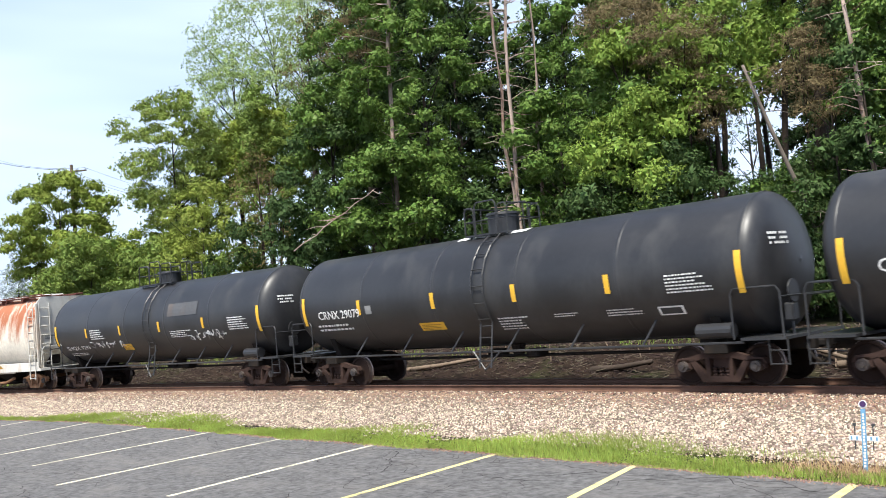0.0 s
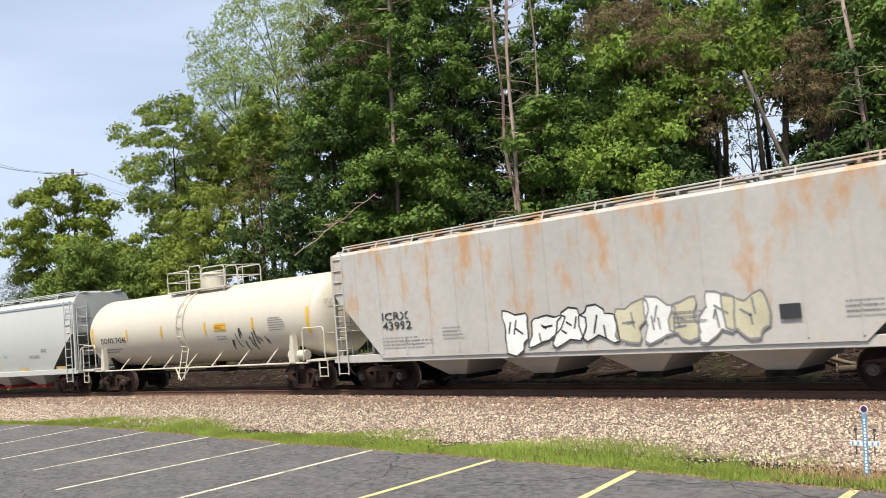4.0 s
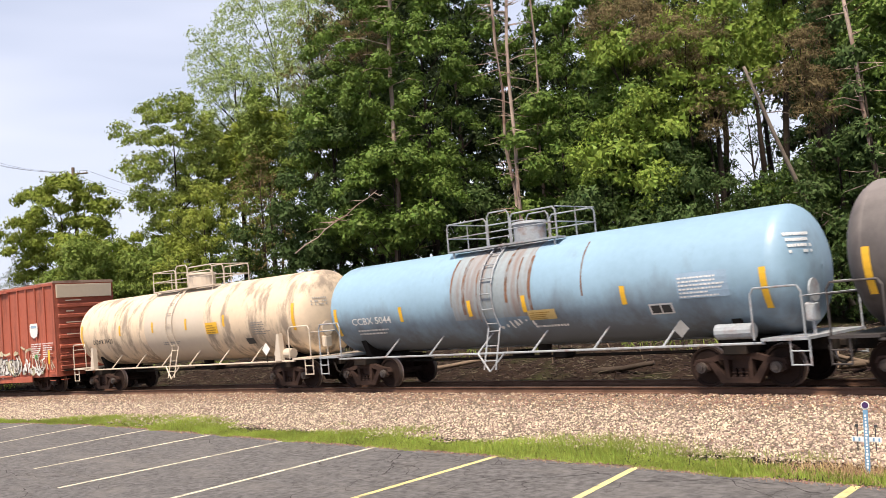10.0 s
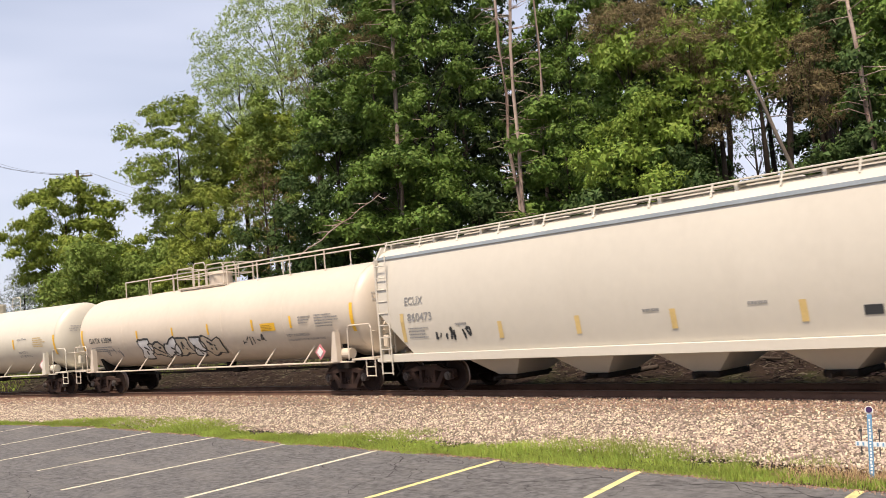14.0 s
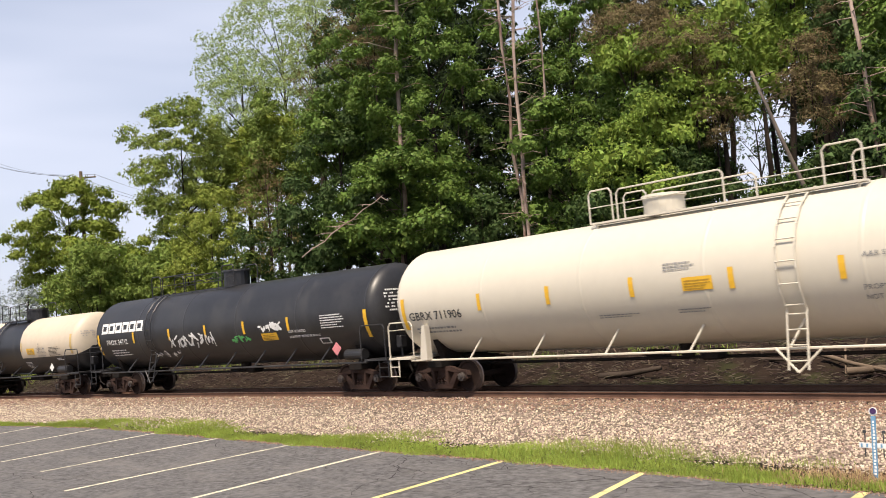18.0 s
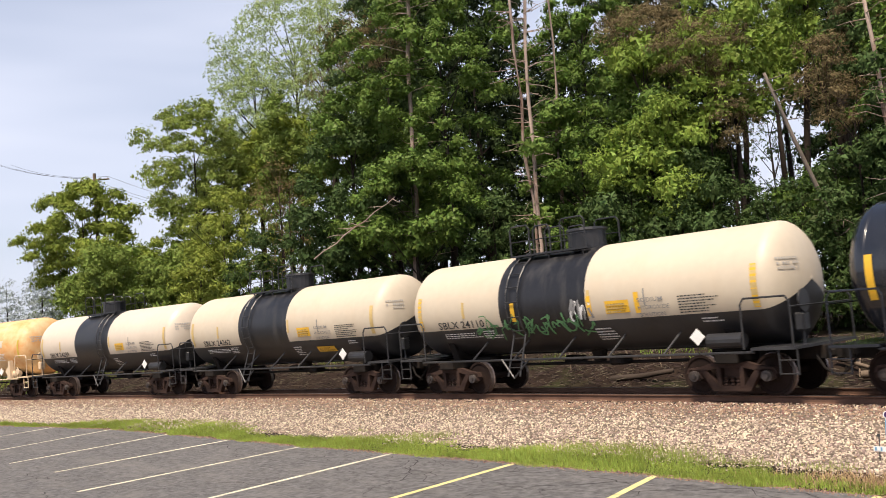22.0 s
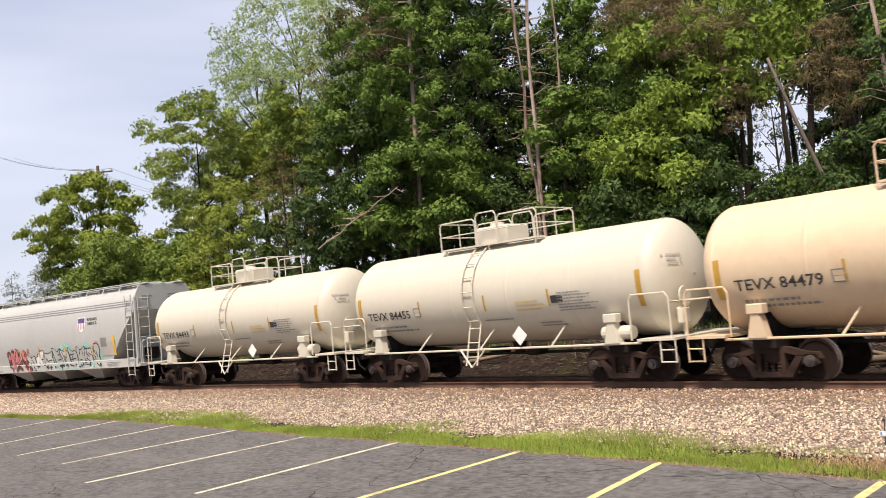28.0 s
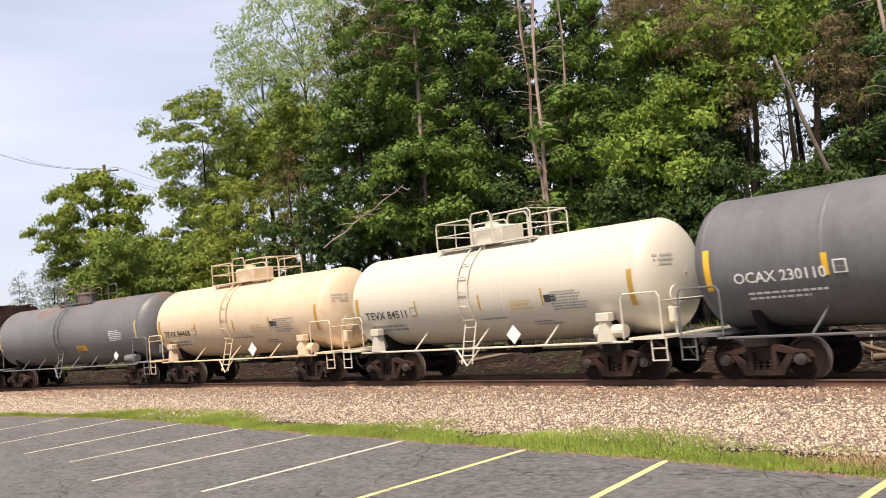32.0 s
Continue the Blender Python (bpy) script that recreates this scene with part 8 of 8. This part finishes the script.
def ballast_stones():
    """Crushed stones lying on the bed, thickest where the camera looks nearest."""
    arr = np.random.RandomState(21)
    bed_n, bed_z = [p[0] for p in BED], [p[1] for p in BED]
    c = 108000
    s = -1 - 64 * arr.uniform(0, 1, c) ** 2.1
    n = np.where(arr.uniform(0, 1, c) < 0.88, arr.uniform(-6.35, -0.86, c), arr.uniform(-0.68, 3.1, c))
    edge = (n < -5.6) & (arr.uniform(0, 1, c) < (-n - 5.6) / 0.9)
    s, n = s[~edge], n[~edge]
    # crumbs along the broken edge of the asphalt
    extra = 7000
    s = np.concatenate([s, -2 - 40 * arr.uniform(0, 1, extra) ** 1.3])
    n = np.concatenate([n, lot_edge(s[-extra:]) - 0.07 + arr.normal(0, 0.07, extra)])
    c = len(s)
    crumb = np.arange(c) >= c - extra
    z = np.where(crumb, LOT_Z + 0.004, np.interp(n, bed_n, bed_z)) + arr.uniform(-0.010, 0.016, c) * np.where(crumb, 0.3, 1)
    th = s / RC
    base = np.stack([np.sin(th) * (RC + n), -RC + np.cos(th) * (RC + n), z], -1)
    cube = np.array([(x, y, w) for x in (-1, 1) for y in (-1, 1) for w in (-1, 1)], dtype=float)
    v = cube[None] * (1 + arr.normal(0, 0.28, (c, 8, 1))) + arr.normal(0, 0.16, (c, 8, 3))
    size = arr.uniform(0.008, 0.0165, c) * (1 + 0.5 * (arr.uniform(0, 1, c) > 0.93)) * (1 + np.clip(-s - 25, 0, 40) * 0.012)
    size = np.where(crumb, size * 0.45, size)
    v *= size[:, None, None] * arr.uniform(0.7, 1.25, (c, 1, 3)) * np.array([1, 1, 0.9])
    a, b = arr.uniform(0, 6.28, c), arr.uniform(-0.7, 0.7, c)
    ca, sa, cb, sb = np.cos(a)[:, None], np.sin(a)[:, None], np.cos(b)[:, None], np.sin(b)[:, None]
    x, y, w = v[..., 0], v[..., 1] * cb - v[..., 2] * sb, v[..., 1] * sb + v[..., 2] * cb
    v = np.stack([x * ca - y * sa, x * sa + y * ca, w], -1) + base[:, None]
    near_rail = (arr.uniform(0, 1, c) < np.clip((n + 2.9) / 1.4, 0.05, 0.75)) | crumb
    every = v
    face = np.array([(0, 1, 3, 2), (4, 6, 7, 5), (0, 4, 5, 1), (2, 3, 7, 6), (1, 5, 7, 3)])
    for pick, mat, words in ((~near_rail & (n < -0.7), stones_mat, "pinkish grey crushed stones beside the rails"), (near_rail & (n < -0.7), rusty_stones, "rust-stained crushed stones next to the rails"), (n >= -0.7, shaded_stones, "crushed stones between the rails, darkened in colour as shade")):
        v = every[pick]
        k = len(v)
        idx = (np.arange(k)[:, None, None] * 8 + face[None]).reshape(-1)
        me = bpy.data.meshes.new("ballast_stones")
        me.vertices.add(k * 8)
        me.vertices.foreach_set("co", v.astype(np.float32).ravel())
        me.loops.add(len(idx))
        me.loops.foreach_set("vertex_index", idx.astype(np.int32))
        me.polygons.add(len(idx) // 4)
        me.polygons.foreach_set("loop_start", np.arange(0, len(idx), 4, dtype=np.int32))
        me.update()
        me.materials.append(mat)
        tagged(new("ballast_stones", me), words, "ballast stones", kind="stuff")


ballast_stones()

for s, n, length, skew in ((-35.8, -6.55, 5.0, 1.5), (-31.53, -6.48, 5.0, 1.45), (-27.26, -6.69, 4.9, 0.85), (-23.39, -7.0, 4.75, 0.35), (-19.77, -7.13, 5.5, 0.36), (-16.35, -7.15, 5.0, 0.65), (-12.75, -7.14, 5.0, 0.53), (-9.59, -7.14, 5.0, 1.3), (-6.0, -7.14, 5.0, 0.7)):
    stripe(n, s, length, skew)


def cracks():
    arr = random.Random(31)
    tar = material("crack", (0.036, 0.033, 0.034), 0.9)
    verts, faces = [], []
    seeds = [(arr.uniform(-36, -6), -7.3 - 7.0 * arr.random() ** 1.4, arr.gauss(0.1, 0.25) + (math.pi if i % 2 else 0), arr.randint(14, 40), arr.uniform(0.007, 0.018)) for i in range(46)]
    while seeds:
        s, n, az, steps, w = seeds.pop()
        home = az
        for j in range(steps):
            p, h = on_line(s, n, LOT_Z + 0.003)
            k = len(verts)
            s2, n2 = s + math.cos(az) * 0.14, n + math.sin(az) * 0.14
            q, _ = on_line(s2, n2, LOT_Z + 0.003)
            d = (q - p).normalized()
            o = Vector((-d.y, d.x, 0)) * w * arr.uniform(0.35, 1) * (1 - 0.7 * j / steps)
            verts += [tuple(p - o), tuple(p + o), tuple(q + o), tuple(q - o)]
            faces.append((k, k + 1, k + 2, k + 3))
            if w > 0.006 and arr.random() < 0.06:
                seeds.append((s2, n2, az + arr.choice((-1, 1)) * arr.uniform(0.6, 1.5), arr.randint(5, 16), w * 0.6))
            s, n, az = s2, min(n2, -7.15), az + arr.gauss(0, 0.42) + (home - az) * 0.25
    ob = raw_mesh("asphalt_cracks", verts, faces, tar)
    tagged(ob, "dark branching cracks in the asphalt", "cracks", kind="stuff")


cracks()


def marker_post(x, y, z0):
    """A slim blue marker with stencilled bars, a cross plate on two stakes and a round head."""
    thing = tagged(new("marker_post"), "slim blue marker post with white bars and a round head", "marker post")
    thing.location = (x, y, z0)
    part("post", box(bmesh.new(), -0.032, 0.032, -0.012, 0.012, -0.05, 0.86, 0.004), post_blue, thing)
    part("head", disc(bmesh.new(), (0, 0, 0.92), (0.1, 1, 0), 0.055, 0.055, 0.02, 18), white_letter, thing, "round white head with dark purple centre")
    part("lens", disc(bmesh.new(), (0.001, -0.014, 0.925), (0.1, 1, 0), 0.042, 0.042, 0.012, 14), post_lens, thing)
    rng = random.Random(3)
    for i in range(17):
        z = 0.06 + i * 0.044
        part("stencil", box(bmesh.new(), -0.018 + rng.uniform(0, 0.01), 0.018 - rng.uniform(0, 0.01), -0.016, -0.0125, z, z + 0.03), white_letter, thing)
    for side in (-1, 1):
        plate = part("cross_plate", box(bmesh.new(), min(side * 0.035, side * 0.19), max(side * 0.035, side * 0.19), -0.012, -0.006, 0.42, 0.49, 0.002), post_pale, thing, "pale plate with worn lettering")
        for i in range(4):
            q = side * (0.055 + i * 0.035)
            part("stencil", box(bmesh.new(), q - 0.011, q + 0.011, -0.015, -0.0125, 0.432, 0.478), post_blue if i % 2 else white_letter, plate)
        part("stake", box(bmesh.new(), side * 0.115 - 0.008, side * 0.115 + 0.008, -0.003, 0.003, 0.30, 0.62), black_letter, thing)
        part("stake_head", box(bmesh.new(), side * 0.12 - 0.022, side * 0.12 + 0.022, -0.006, 0.004, 0.62, 0.66), black_letter, thing)
    thing.rotation_euler = (radians(-3.8), radians(3.2), radians(20))


post_blue = material("post_blue", (0.13, 0.27, 0.42), 0.6, vary=0.2)
post_pale = material("post_pale", (0.58, 0.60, 0.62), 0.6, vary=0.2)
post_lens = material("post_lens", (0.05, 0.02, 0.09), 0.4)
marker_post(-6.05, -6.38, -0.5)


# ---- rungs and rails as pieces of their own ----
PIECES = {"ladder": "rung", "end_ladder": "rung", "deck_railing": "rail_bar", "end_railing": "rail_bar", "walkway_railing": "rail_post", "roof_rail": "rail_bracket"}


def split_pieces(ob, name):
    """Leaves the longest loose piece in the part and hangs the others under it."""
    me = ob.data
    count = len(me.vertices)
    root = list(range(count))

    def find(i):
        while root[i] != i:
            root[i] = root[root[i]]
            i = root[i]
        return i

    for e in me.edges:
        a, b = find(e.vertices[0]), find(e.vertices[1])
        if a != b:
            root[a] = b
    faces = {}
    for p in me.polygons:
        faces.setdefault(find(p.vertices[0]), []).append(tuple(p.vertices))
    if len(faces) < 2:
        return
    co = [v.co.copy() for v in me.vertices]
    built = []
    for group in faces.values():
        used = sorted({i for f in group for i in f})
        at = {v: k for k, v in enumerate(used)}
        pts = [co[i] for i in used]
        reach = max((p - pts[0]).length for p in pts)
        built.append((reach, pts, [tuple(at[i] for i in f) for f in group]))
    built.sort(key=lambda g: -g[0])
    mat = me.materials[0]
    for k, (reach, pts, group) in enumerate(built):
        piece = bpy.data.meshes.new(ob.name if k == 0 else name)
        piece.from_pydata(pts, [], group)
        piece.materials.append(mat)
        if k == 0:
            ob.data = piece
        else:
            child = new(name, piece)
            child.parent = ob
    bpy.data.meshes.remove(me)


for ob in list(scene.objects):
    kind_of = ob.name.split(".")[0]
    if kind_of in PIECES and ob.type == "MESH":
        split_pieces(ob, PIECES[kind_of])


def motions():
    """Every car runs along the line; its wheels roll."""
    times = [i * 0.5 for i in range(65)]
    for car, s0, tc in CARS:
        rows = []
        for t in times:
            s = s0 + SPEED * t
            bend = tc * tc / 8 / RC if S_IN < s < S_OUT else 0.0
            p, h = on_line(s, -bend)
            rows.append((t, pose(p.x, p.y, p.z, 0, 0, math.degrees(h))))
        walk(car, rows)
    spin = SPEED / WHEEL_R
    for k in (0, 1):
        first = WHEELSETS[k]
        rows, t = [], 0.0
        while t < 32.0001:
            rows.append((t, pose(first.location.x, 0, WHEEL_R, 0, math.degrees(spin * t), 0)))
            t += 1 / 30
        walk(first, rows)
        action, slot = first.animation_data.action, first.animation_data.action_slot
        for ws in WHEELSETS[k + 2::2]:
            ws.rotation_mode = "QUATERNION"
            ws.animation_data_create()
            ws.animation_data.action = action
            ws.animation_data.action_slot = slot


motions()
